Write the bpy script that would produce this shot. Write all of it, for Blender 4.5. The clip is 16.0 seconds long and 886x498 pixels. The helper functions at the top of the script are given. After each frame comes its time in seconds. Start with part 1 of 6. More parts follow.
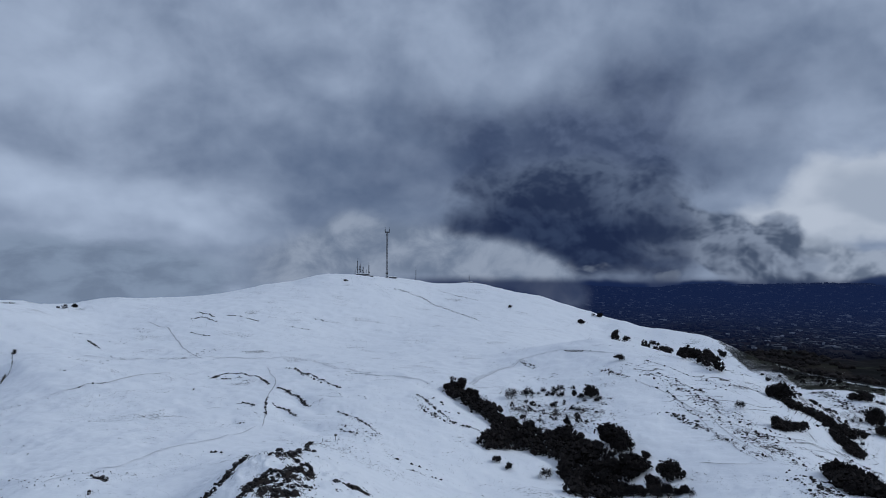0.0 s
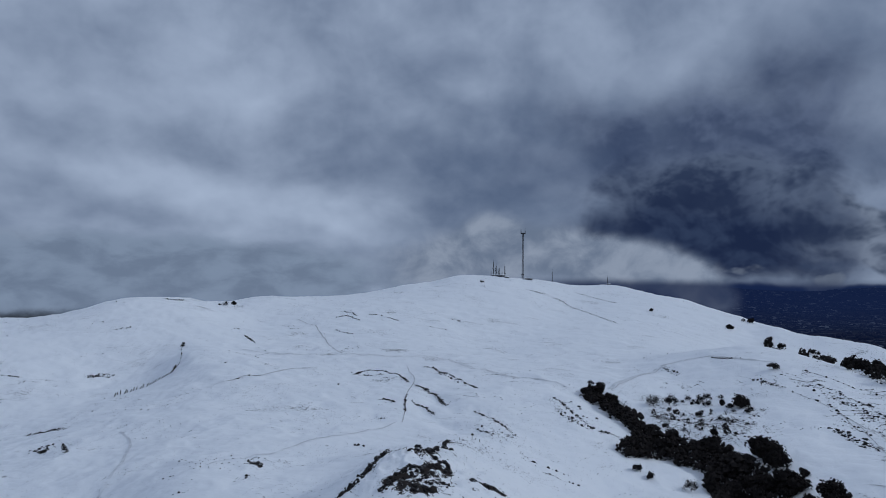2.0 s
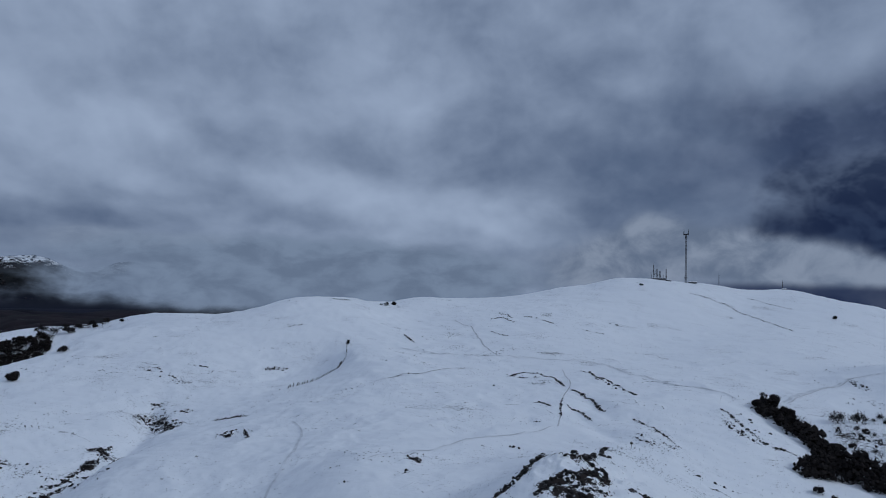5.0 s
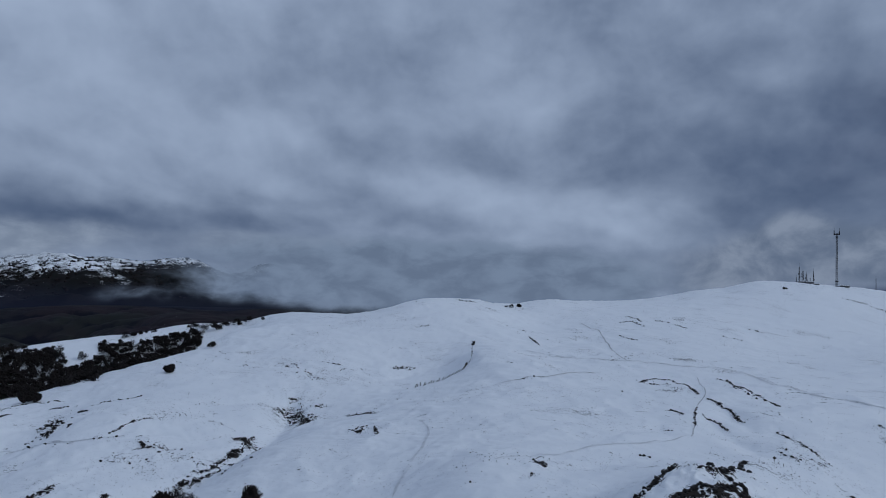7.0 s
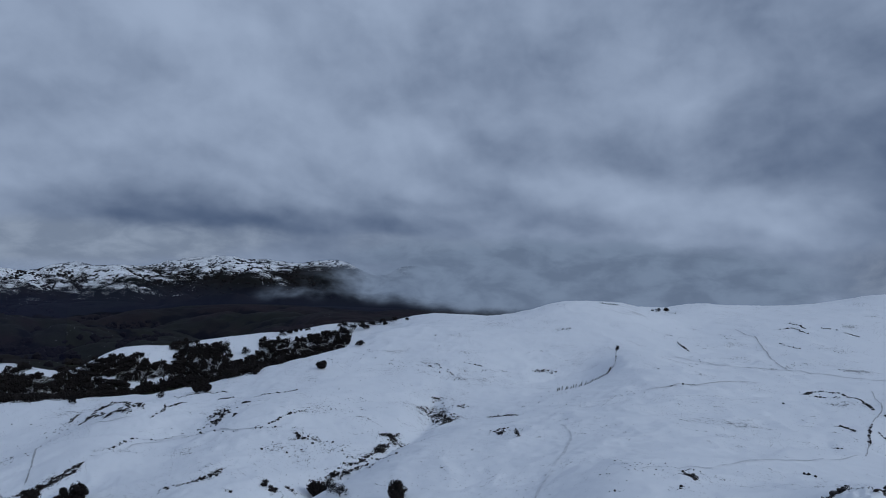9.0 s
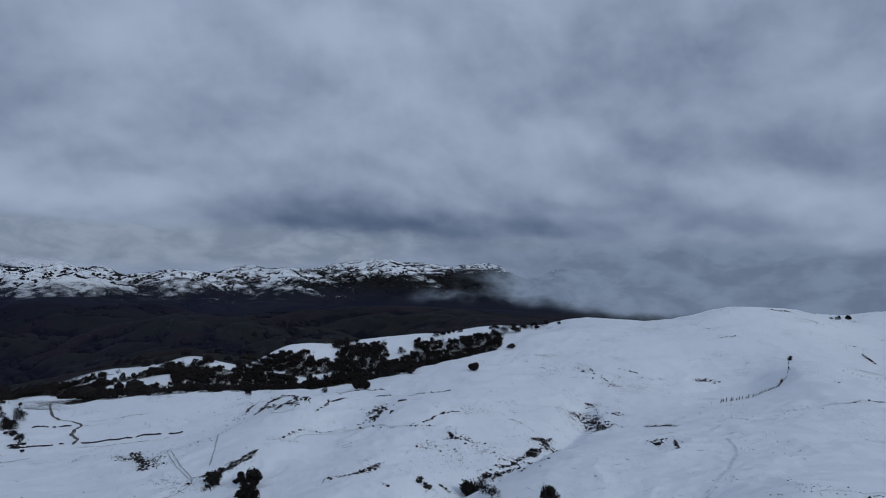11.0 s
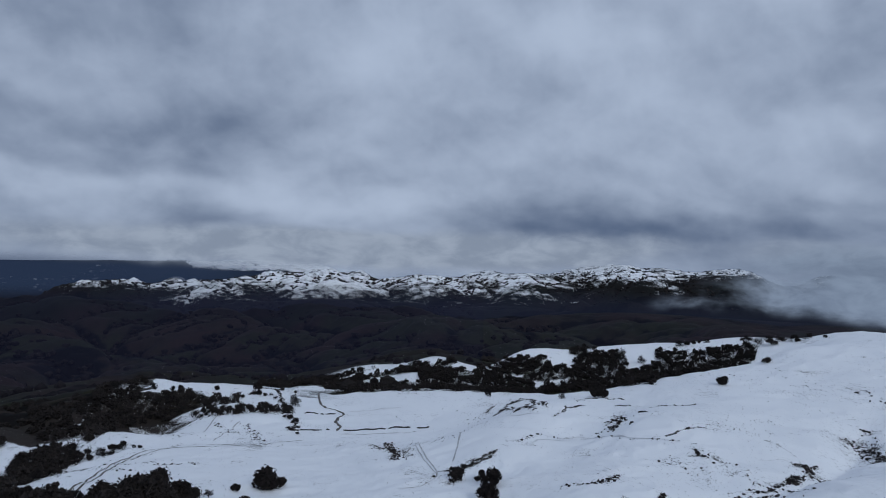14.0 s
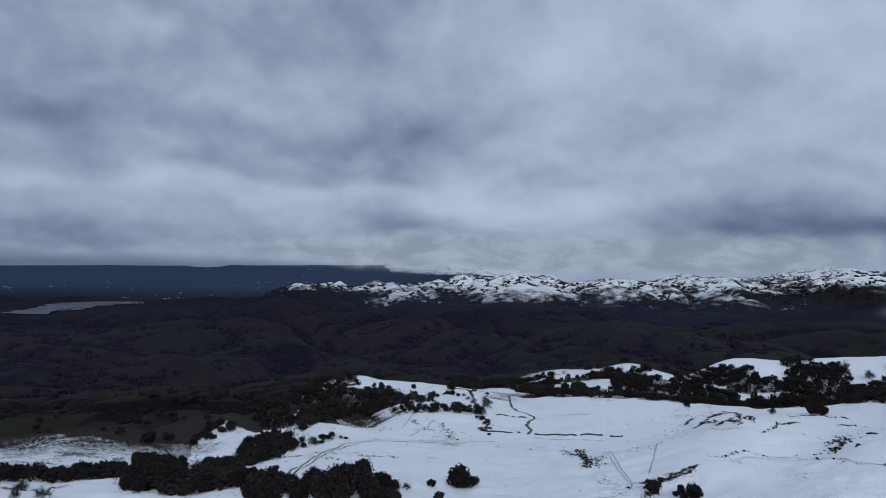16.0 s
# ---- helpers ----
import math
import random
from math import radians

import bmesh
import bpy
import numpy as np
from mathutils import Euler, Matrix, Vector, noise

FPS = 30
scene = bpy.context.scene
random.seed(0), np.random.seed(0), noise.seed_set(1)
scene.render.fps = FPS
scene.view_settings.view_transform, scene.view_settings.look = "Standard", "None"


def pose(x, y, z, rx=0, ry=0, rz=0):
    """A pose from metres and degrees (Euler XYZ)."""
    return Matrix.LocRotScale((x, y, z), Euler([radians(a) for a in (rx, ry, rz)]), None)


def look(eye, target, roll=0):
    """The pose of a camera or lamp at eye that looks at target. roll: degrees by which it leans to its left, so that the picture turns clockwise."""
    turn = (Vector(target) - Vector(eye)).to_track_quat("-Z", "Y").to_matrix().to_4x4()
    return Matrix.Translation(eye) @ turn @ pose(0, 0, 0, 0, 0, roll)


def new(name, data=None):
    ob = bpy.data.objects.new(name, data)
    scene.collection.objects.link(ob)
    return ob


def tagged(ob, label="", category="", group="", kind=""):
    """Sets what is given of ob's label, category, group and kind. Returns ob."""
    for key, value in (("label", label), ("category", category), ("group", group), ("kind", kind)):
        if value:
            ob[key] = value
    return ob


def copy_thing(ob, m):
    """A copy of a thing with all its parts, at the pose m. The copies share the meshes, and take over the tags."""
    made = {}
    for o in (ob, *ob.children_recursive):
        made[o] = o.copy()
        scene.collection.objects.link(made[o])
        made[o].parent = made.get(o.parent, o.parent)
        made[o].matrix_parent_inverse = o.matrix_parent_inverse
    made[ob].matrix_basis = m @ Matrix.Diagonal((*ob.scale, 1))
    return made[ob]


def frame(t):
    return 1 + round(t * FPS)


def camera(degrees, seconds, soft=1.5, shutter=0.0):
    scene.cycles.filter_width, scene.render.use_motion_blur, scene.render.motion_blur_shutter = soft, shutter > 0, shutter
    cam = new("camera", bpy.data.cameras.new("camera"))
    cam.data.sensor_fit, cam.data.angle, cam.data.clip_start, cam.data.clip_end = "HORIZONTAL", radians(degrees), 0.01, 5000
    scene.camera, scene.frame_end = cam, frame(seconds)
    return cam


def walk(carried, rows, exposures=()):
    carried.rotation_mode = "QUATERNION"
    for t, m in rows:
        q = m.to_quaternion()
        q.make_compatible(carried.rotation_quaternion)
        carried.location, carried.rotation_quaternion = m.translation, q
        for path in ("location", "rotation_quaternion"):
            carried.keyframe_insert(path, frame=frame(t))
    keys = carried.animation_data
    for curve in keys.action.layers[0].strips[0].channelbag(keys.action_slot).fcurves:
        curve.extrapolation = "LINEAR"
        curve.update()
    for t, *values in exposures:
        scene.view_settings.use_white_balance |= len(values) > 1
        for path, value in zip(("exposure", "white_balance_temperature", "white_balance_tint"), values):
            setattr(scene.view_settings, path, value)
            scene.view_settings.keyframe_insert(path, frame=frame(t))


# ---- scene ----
# ---------------------------------------------------------------- camera
EYE = (0.0, 0.0, 40.0)
cam = camera(65.1, 16.0, soft=0.8)
# seconds, yaw to the left, pitch up, roll
PATH = [
    (0, 0.00, 2.37, 0.40),
    (0.5, 3.03, 2.36, 0.51),
    (1, 6.00, 2.34, 0.61),
    (1.5, 8.74, 2.35, 0.68),
    (2, 11.19, 2.37, 0.76),
    (2.5, 13.49, 2.37, 0.85),
    (3, 15.68, 2.37, 0.91),
    (5.5, 26.27, 2.30, 1.22),
    (6, 28.83, 2.26, 1.28),
    (6.5, 31.46, 2.29, 1.30),
    (7, 34.21, 2.28, 1.36),
    (7.5, 37.11, 2.23, 1.37),
    (8, 40.00, 2.23, 1.44),
    (8.5, 42.88, 2.18, 1.51),
    (9, 45.78, 2.16, 1.56),
    (11.5, 61.44, 2.02, 1.83),
    (12, 64.70, 1.98, 1.90),
    (12.5, 67.96, 1.95, 1.96),
    (13, 71.07, 1.93, 2.00),
    (13.5, 74.37, 1.89, 2.01),
    (14, 77.54, 1.88, 2.03),
    (14.5, 80.80, 1.84, 2.03),
    (15, 84.37, 1.80, 1.99),
    (15.5, 88.61, 1.72, 1.94),
    (16, 93.06, 1.66, 1.91),
]
walk(cam, [(t, pose(*EYE, 0, 0, yaw) @ pose(0, 0, 0, 90 + pitch) @ pose(0, 0, 0, 0, 0, roll)) for t, yaw, pitch, roll in PATH],
     exposures=[(0, 0.06, 6500, 10), (3, -0.16, 6380, 10), (5.5, -0.24, 6250, 10), (8, -0.26, 6260, 10), (12.5, -0.12, 6540, 10), (16, 0.16, 6670, 10)])

# ---------------------------------------------------------------- node helpers
def shader(name):
    m = bpy.data.materials.new(name)
    m.use_nodes = True
    m.node_tree.nodes.clear()
    return m, m.node_tree


def add(tree, kind, **values):
    n = tree.nodes.new(kind)
    for key, v in values.items():
        if key in n.inputs:
            n.inputs[key].default_value = v
    return n


def plug(tree, a, b):
    tree.links.new(a, b)


def maths(tree, op, a, b=None, clamp=False):
    n = tree.nodes.new("ShaderNodeMath")
    n.operation, n.use_clamp = op, clamp
    for i, v in enumerate((a, b)):
        if v is None:
            continue
        if isinstance(v, (int, float)):
            n.inputs[i].default_value = v
        else:
            tree.links.new(v, n.inputs[i])
    return n.outputs[0]


def ramp(tree, v, lo, hi, to_lo=0.0, to_hi=1.0):
    n = tree.nodes.new("ShaderNodeMapRange")
    n.interpolation_type = "SMOOTHSTEP"
    for i, val in enumerate((v, lo, hi, to_lo, to_hi)):
        if isinstance(val, (int, float)):
            n.inputs[i].default_value = val
        else:
            tree.links.new(val, n.inputs[i])
    return n.outputs[0]


def blend(tree, fac, a, b, mode="MIX"):
    n = tree.nodes.new("ShaderNodeMix")
    n.data_type, n.blend_type = "RGBA", mode
    for i, v in ((0, fac), (6, a), (7, b)):
        if isinstance(v, (int, float)):
            n.inputs[i].default_value = v
        elif isinstance(v, tuple):
            n.inputs[i].default_value = (*v, 1.0)
        else:
            tree.links.new(v, n.inputs[i])
    return n.outputs[2]


def fractal(tree, vec, scale, detail=6.0, rough=0.55, warp=0.0):
    n = add(tree, "ShaderNodeTexNoise", Scale=scale, Detail=detail, Roughness=rough, Distortion=warp)
    if vec is not None:
        tree.links.new(vec, n.inputs["Vector"])
    return n.outputs["Fac"]


# ---------------------------------------------------------------- sky and sun
# the veiled sun: bearing clockwise from the y axis, and height
SUN_TURN, SUN_HEIGHT = radians(75), radians(30)
world = bpy.data.worlds.new("overcast sky")
scene.world = world
world.use_nodes = True
wt = world.node_tree
wt.nodes.clear()
way = add(wt, "ShaderNodeTexCoord").outputs["Generated"]
axis = add(wt, "ShaderNodeSeparateXYZ")
plug(wt, way, axis.inputs[0])
sx, sy, sz = axis.outputs
turn = maths(wt, "MULTIPLY", maths(wt, "ARCTAN2", maths(wt, "MULTIPLY", sx, -1.0), sy), 57.29578)   # degrees to the left of south
rise = maths(wt, "MULTIPLY", maths(wt, "ARCSINE", sz), 57.29578)


# cloud coordinates: billows grow wider and rounder with height over the horizon
above = maths(wt, "MAXIMUM", rise, -3.0)
face = add(wt, "ShaderNodeCombineXYZ")
plug(wt, maths(wt, "MULTIPLY", turn, 0.1), face.inputs[0])
climb = maths(wt, "MULTIPLY", maths(wt, "LOGARITHM", maths(wt, "ADD", above, 7.0), math.e), 2.3)
plug(wt, maths(wt, "SUBTRACT", climb, ramp(wt, turn, 30.0, 85.0, 0.0, 0.9)), face.inputs[1])


def shifted(vec, by):
    n = add(wt, "ShaderNodeVectorMath")
    n.operation = "ADD"
    plug(wt, vec, n.inputs[0])
    n.inputs[1].default_value = by
    return n.outputs[0]


def pulled(vec, scale, detail, by):
    """Coordinates drawn about by slow noise; also the noise itself."""
    n = add(wt, "ShaderNodeTexNoise", Scale=scale, Detail=detail, Roughness=0.5)
    plug(wt, vec, n.inputs["Vector"])
    p = add(wt, "ShaderNodeVectorMath")
    p.operation = "MULTIPLY_ADD"
    plug(wt, n.outputs["Color"], p.inputs[0])
    p.inputs[1].default_value = (by, by, 0.0)
    plug(wt, vec, p.inputs[2])
    return p.outputs[0], n.outputs["Color"]


def puffs(vec, scale, detail):
    """Rounded cauliflower heads of cloud: 0 in the middle of a head."""
    total = None
    for k in range(detail):
        n = add(wt, "ShaderNodeTexVoronoi")
        n.voronoi_dimensions, n.feature = "2D", "SMOOTH_F1"
        n.inputs["Scale"].default_value, n.inputs["Smoothness"].default_value = scale * 2.2 ** k, 0.5
        plug(wt, vec, n.inputs["Vector"])
        part_of = maths(wt, "MULTIPLY", n.outputs["Distance"], 0.52 ** k)
        total = part_of if total is None else maths(wt, "ADD", total, part_of)
    return total


plain = add(wt, "ShaderNodeCombineXYZ")
plug(wt, maths(wt, "MULTIPLY", turn, 0.1), plain.inputs[0])
plug(wt, maths(wt, "MULTIPLY", rise, 0.125), plain.inputs[1])
soft_at, drift = pulled(face.outputs[0], 0.8, 2.0, 0.45)
bulge_at, bulge = pulled(plain.outputs[0], 1.6, 3.0, 0.3)
n_broad = fractal(wt, soft_at, 0.55, 2.0, 0.4)
n_soft = fractal(wt, soft_at, 1.25, 4.0, 0.42)
n_fine = fractal(wt, bulge_at, 3.0, 5.0, 0.5)
# the same billows a little higher up: where they differ, an underside is in shade or a rim is lit
n_relief = maths(wt, "SUBTRACT", n_soft, fractal(wt, shifted(soft_at, (0.03, 0.16, 0.0)), 1.25, 4.0, 0.42))
heads = puffs(bulge_at, 2.1, 4)
relief = maths(wt, "SUBTRACT", puffs(shifted(bulge_at, (-0.03, 0.07, 0.0)), 2.1, 4), heads)
edge = maths(wt, "ADD", maths(wt, "MULTIPLY", maths(wt, "SUBTRACT", 0.62, heads), 1.5), maths(wt, "MULTIPLY", maths(wt, "SUBTRACT", n_fine, 0.5), 1.4))
# cloud masses keep to their places, but their outlines follow the drift
shove = add(wt, "ShaderNodeSeparateXYZ")
plug(wt, drift, shove.inputs[0])
nudge = add(wt, "ShaderNodeSeparateXYZ")
plug(wt, bulge, nudge.inputs[0])
turn_w = maths(wt, "ADD", turn, maths(wt, "MULTIPLY", maths(wt, "SUBTRACT", shove.outputs[0], 0.5), 13.0))
turn_w = maths(wt, "ADD", turn_w, maths(wt, "MULTIPLY", maths(wt, "SUBTRACT", nudge.outputs[0], 0.5), 7.0))
sway = ramp(wt, rise, 0.0, 14.0, 2.0, 9.0)
rise_w = maths(wt, "ADD", rise, maths(wt, "MULTIPLY", maths(wt, "SUBTRACT", shove.outputs[1], 0.5), sway))
rise_w = maths(wt, "ADD", rise_w, maths(wt, "MULTIPLY", maths(wt, "SUBTRACT", nudge.outputs[1], 0.5), 2.6))


def lobe(t0, e0, wide, tall, lean=0.0):
    """A soft patch of cloud centred at that turn and rise, in degrees."""
    dt = maths(wt, "SUBTRACT", turn_w, t0)
    de = maths(wt, "SUBTRACT", maths(wt, "SUBTRACT", rise_w, e0), maths(wt, "MULTIPLY", dt, lean))
    a = maths(wt, "POWER", maths(wt, "DIVIDE", dt, wide), 2.0)
    b = maths(wt, "POWER", maths(wt, "DIVIDE", de, tall), 2.0)
    return maths(wt, "EXPONENT", maths(wt, "MULTIPLY", maths(wt, "ADD", a, b), -1.0))


def patch(t0, e0, wide, tall, lean, amount, lo=0.2, hi=0.9, rag=0.5):
    """How much of one cloud mass covers the sky, with a billowing edge."""
    g = lobe(t0, e0, wide, tall, lean)
    near = ramp(wt, g, 0.02, 0.3)
    return maths(wt, "MULTIPLY", ramp(wt, maths(wt, "ADD", g, maths(wt, "MULTIPLY", maths(wt, "MULTIPLY", edge, rag), near)), lo, hi), amount)


tone = maths(wt, "ADD", maths(wt, "MULTIPLY", n_broad, 0.7), maths(wt, "MULTIPLY", n_soft, 0.55))
tone = maths(wt, "ADD", tone, maths(wt, "MULTIPLY", n_fine, 0.24))
tone = maths(wt, "ADD", tone, maths(wt, "MULTIPLY", n_relief, 0.42))
tone = maths(wt, "ADD", tone, maths(wt, "MULTIPLY", relief, 0.07))
tone = maths(wt, "SUBTRACT", tone, 0.265)
# lighter parts of the deck, then darker ones
for t0, e0, wide, tall, lean, gain in (
        (27, 15, 5, 2.5, 0, 0.12), (21, 5.9, 8, 1.0, 0, 0.20), (31.5, 6.6, 4, 1.6, 0, 0.18), (11.4, 13.8, 2, 1.2, 0, 0.10), (3, 19, 12, 4.5, 0, 0.22), (20, 3.9, 6, 0.6, 0, 0.15),
        (-30, 19.5, 5, 2.5, 0, 0.22), (27, 14.5, 2.5, 1.5, 0, 0.12), (52, 11.5, 10, 4, 0.1, 0.18), (69.5, 19.5, 4.5, 2.5, 0.2, 0.32), (63.7, 15.2, 6, 3, 0, 0.12), (51.3, 21, 2.5, 1.5, 0, 0.15)):
    tone = maths(wt, "ADD", tone, maths(wt, "MULTIPLY", lobe(t0, e0, wide, tall, lean), gain))
for t0, e0, wide, tall, lean, gain in (
        (38, 7.6, 8, 1.7, 0.05, 0.26), (43, 13, 10, 3, 0, 0.10), (97, 5.8, 7, 1.1, -0.08, 0.16), (86, 10, 8, 3, 0, 0.08), (111, 5.2, 14, 1.2, 0.01, 0.30), (119, 18.2, 4, 1.4, 0, 0.18),
        (83, 17, 10, 4, 0, 0.16), (104, 15, 10, 3, 0, 0.10), (88, 4.5, 9, 1.4, 0, 0.16), (80, 1.6, 12, 1.6, 0, 0.10)):
    tone = maths(wt, "ADD", tone, maths(wt, "MULTIPLY", lobe(t0, e0, wide, tall, lean), gain))
for t0, e0, wide, tall, lean, gain in (
        (1, 9, 8, 6, 0, 0.22), (57, 3.6, 8, 2.0, 0, 0.46), (68, 3.2, 7, 1.8, 0, 0.26), (44, 6.3, 2.5, 0.9, 0, 0.12), (19, 16.8, 6, 3, 0, 0.14), (24, 9.2, 12, 1.8, 0, 0.14),
        (95, 2.6, 9, 1.7, 0, 0.14), (99, 11, 8, 4.0, 0, 0.14), (113, 10.8, 12, 1.8, 0, 0.22), (122, 1.6, 12, 1.7, 0, 0.30), (-18, 17, 9, 3, 0, 0.04)):
    tone = maths(wt, "SUBTRACT", tone, maths(wt, "MULTIPLY", lobe(t0, e0, wide, tall, lean), gain))
tone = maths(wt, "ADD", tone, ramp(wt, rise, 30.0, 75.0, 0.0, 0.25))
tone = maths(wt, "ADD", tone, maths(wt, "MULTIPLY", ramp(wt, turn, 30.0, 100.0, 0.0, 0.06), ramp(wt, rise, 3.0, 12.0)))
tone = maths(wt, "ADD", tone, maths(wt, "ADD", ramp(wt, turn, 8.0, 40.0, -0.06, 0.11), ramp(wt, turn, 96.0, 108.0, 0.0, -0.05)))
grey = ramp(wt, tone, -0.12, 1.12)
deck_colour = blend(wt, grey, (0.068, 0.106, 0.192), (0.395, 0.482, 0.635))
sky_tex = add(wt, "ShaderNodeTexSky")
sky_tex.sky_type, sky_tex.sun_disc = "NISHITA", False
sky_tex.sun_elevation, sky_tex.sun_rotation, sky_tex.altitude = SUN_HEIGHT, SUN_TURN, 750
blue = add(wt, "ShaderNodeVectorMath")
blue.operation = "SCALE"
blue.inputs["Scale"].default_value = 0.02
plug(wt, sky_tex.outputs[0], blue.inputs[0])
colour = deck_colour
lit = ramp(wt, maths(wt, "ADD", maths(wt, "MULTIPLY", relief, 0.7), maths(wt, "MULTIPLY", maths(wt, "SUBTRACT", n_soft, 0.5), 0.9)), -0.22, 0.26)
# dark shelf over the storm, the bright gap beside it, the storm's body and its dark heart
colour = blend(wt, patch(-11, 11.2, 15, 5.6, -0.12, 0.88, 0.05, 1.0, 0.2), colour, blend(wt, lit, (0.027, 0.046, 0.106), (0.064, 0.092, 0.170)))
colour = blend(wt, patch(-34, 6.3, 12.5, 3.4, -0.22, 0.95, 0.28, 0.55, 0.10), colour, blend(wt, ramp(wt, n_soft, 0.4, 0.6), (0.33, 0.39, 0.49), (0.45, 0.51, 0.61)))
colour = blend(wt, patch(-31, 0.6, 11, 2.4, 0.1, 0.9, 0.25, 0.55, 0.22), colour, blend(wt, lit, (0.11, 0.145, 0.21), (0.30, 0.355, 0.45)))
colour = blend(wt, patch(-21.5, 3.2, 6.5, 3.6, 0.40, 0.97, 0.25, 0.45, 0.20), colour, blend(wt, lit, (0.055, 0.080, 0.135), (0.215, 0.265, 0.36)))
colour = blend(wt, patch(-10.5, 5.0, 10.5, 5.0, -0.10, 0.97, 0.16, 0.55, 0.20), colour, blend(wt, lit, (0.026, 0.042, 0.090), (0.085, 0.117, 0.190)))
colour = blend(wt, patch(-10.0, 3.2, 11.0, 3.9, 0.0, 0.93, 0.05, 0.85, 0.14), colour, blend(wt, lit, (0.009, 0.018, 0.055), (0.022, 0.038, 0.088)))
# torn scraps under the storm and the rain beneath
colour = blend(wt, patch(-13, 0.7, 8.5, 0.9, 0.0, 0.38, 0.70, 1.25, 1.1), colour, (0.20, 0.24, 0.31))
colour = blend(wt, patch(-24, -1.1, 21, 1.35, 0.0, 0.97, 0.35, 0.60, 0.08), colour, (0.012, 0.027, 0.082))
colour = blend(wt, 0.985, blue.outputs[0], colour)
back = add(wt, "ShaderNodeBackground", Strength=1.0)
plug(wt, colour, back.inputs["Color"])
out = add(wt, "ShaderNodeOutputWorld")
plug(wt, back.outputs[0], out.inputs["Surface"])

sun_data = bpy.data.lights.new("sun", "SUN")
sun_data.energy, sun_data.angle, sun_data.color = 1.0, radians(14), (0.88, 0.95, 1.0)
sun = new("sun", sun_data)
sun.matrix_world = look((math.sin(SUN_TURN) * 500, math.cos(SUN_TURN) * 500, 500 * math.tan(SUN_HEIGHT)), (0, 0, 0))

# ---------------------------------------------------------------- lie of the land
# Crest, slope and valley lines fitted to the camera's view: x east, y south, height over the rocky top, in metres.
PLAN = []


def land(*line):
    PLAN.extend(line)


# outcrop
land((-38, 137, 3), (-35, 151, 2), (-33, 162, -2), (-32, 172, -3), (-19, 149, -4), (-42, 134, 0))
# summit slopes
land((-96, 158, -9), (-89, 185, -13), (-72, 176, -13), (-54, 150, -7), (-9, 190, -18), (14, 260, -39), (-114, 152, -18), (-171, 161, -23), (-229, 193, -33), (-179, 189, -25))
# saddle
land((-81, 320, -26), (-98, 252, -21), (-34, 298, -27), (-164, 298, -21), (-123, 433, -27), (-85, 472, -27), (-52, 397, -27), (-19, 440, -27), (-192, 407, -23), (-294, 477, -19))
# main slope
land((-220, 601, -29), (-283, 552, -26), (-227, 922, -16), (-296, 882, -14), (-395, 808, -21), (-125, 841, -35), (-67, 998, -32), (12, 850, -34), (-184, 1236, 10), (-25, 1300, -11), (75, 1198, -26), (-40, 599, -32))
# skyline ridge
land((-580, 911, 5), (-556, 973, -3), (-493, 1039, 6), (-470, 1104, 2), (-372, 1193, 6), (-350, 1252, 12), (-320, 1342, 26), (-293, 1369, 25), (-262, 1406, 41), (-219, 1464, 47), (-174, 1490, 45), (-121, 1495, 40))
land((-55, 1549, 33), (2, 1620, 25), (64, 1699, 28), (114, 1716, 18), (164, 1732, -1))
# east skyline
land((-543, 840, 9), (-547, 777, 11), (-565, 739, 4), (-606, 744, -10), (-722, 762, -21), (-797, 759, -21), (-886, 733, -29), (-923, 686, -34), (-927, 628, -40))
# east skyline back
land((-635, 983, -25), (-645, 916, -23), (-668, 874, -30), (-713, 876, -44), (-839, 885, -55), (-920, 876, -55), (-1017, 841, -63), (-1059, 787, -68), (-1068, 723, -74))
# west spur
land((188, 1690, -7), (241, 1632, -9), (277, 1576, -24), (318, 1466, -28), (354, 1375, -36), (404, 1288, -47), (452, 1219, -54), (483, 1153, -69), (515, 1084, -88))
# west spur back
land((209, 1879, -67), (269, 1820, -69), (310, 1763, -84), (358, 1652, -88), (401, 1559, -96), (461, 1469, -107), (518, 1397, -114), (556, 1328, -129), (597, 1256, -148))
# west hollow
land((202, 1264, -39), (313, 1344, -51), (371, 1246, -62), (416, 1147, -74), (452, 1058, -88))
# near crest back
land((161, 774, -45), (202, 763, -48), (243, 720, -55), (278, 676, -62), (296, 612, -68))
# round hill
land((50, 638, -36), (91, 633, -25), (139, 666, -17), (174, 657, -20), (208, 616, -27), (236, 574, -34), (248, 513, -40), (124, 484, -25), (147, 436, -29), (95, 542, -29), (81, 463, -34), (237, 440, -43))
# west gully
land((6, 430, -29), (25, 389, -35), (38, 338, -41), (60, 325, -43), (61, 283, -43), (92, 358, -37), (98, 305, -42), (139, 332, -36), (138, 278, -34), (135, 234, -30), (99, 262, -39))
# west slope
land((376, 706, -68), (404, 643, -68), (292, 478, -65), (240, 415, -58), (202, 322, -54))
# east gully
land((-247, 219, -38), (-240, 196, -38), (-233, 173, -40), (-232, 157, -43), (-301, 307, -44), (-333, 318, -43))
# east slope
land((-375, 494, -35), (-414, 434, -34), (-305, 470, -35), (-475, 398, -37), (-493, 341, -40), (-376, 208, -39), (-347, 177, -39), (-276, 181, -38), (-251, 124, -37), (-419, 164, -42), (-330, 116, -40))
# east brow
land((-797, 72, -101), (-781, 118, -94), (-753, 162, -88), (-730, 213, -88), (-694, 258, -84), (-655, 299, -77), (-637, 335, -67), (-629, 370, -59), (-613, 414, -48), (-606, 459, -38), (-625, 499, -28))
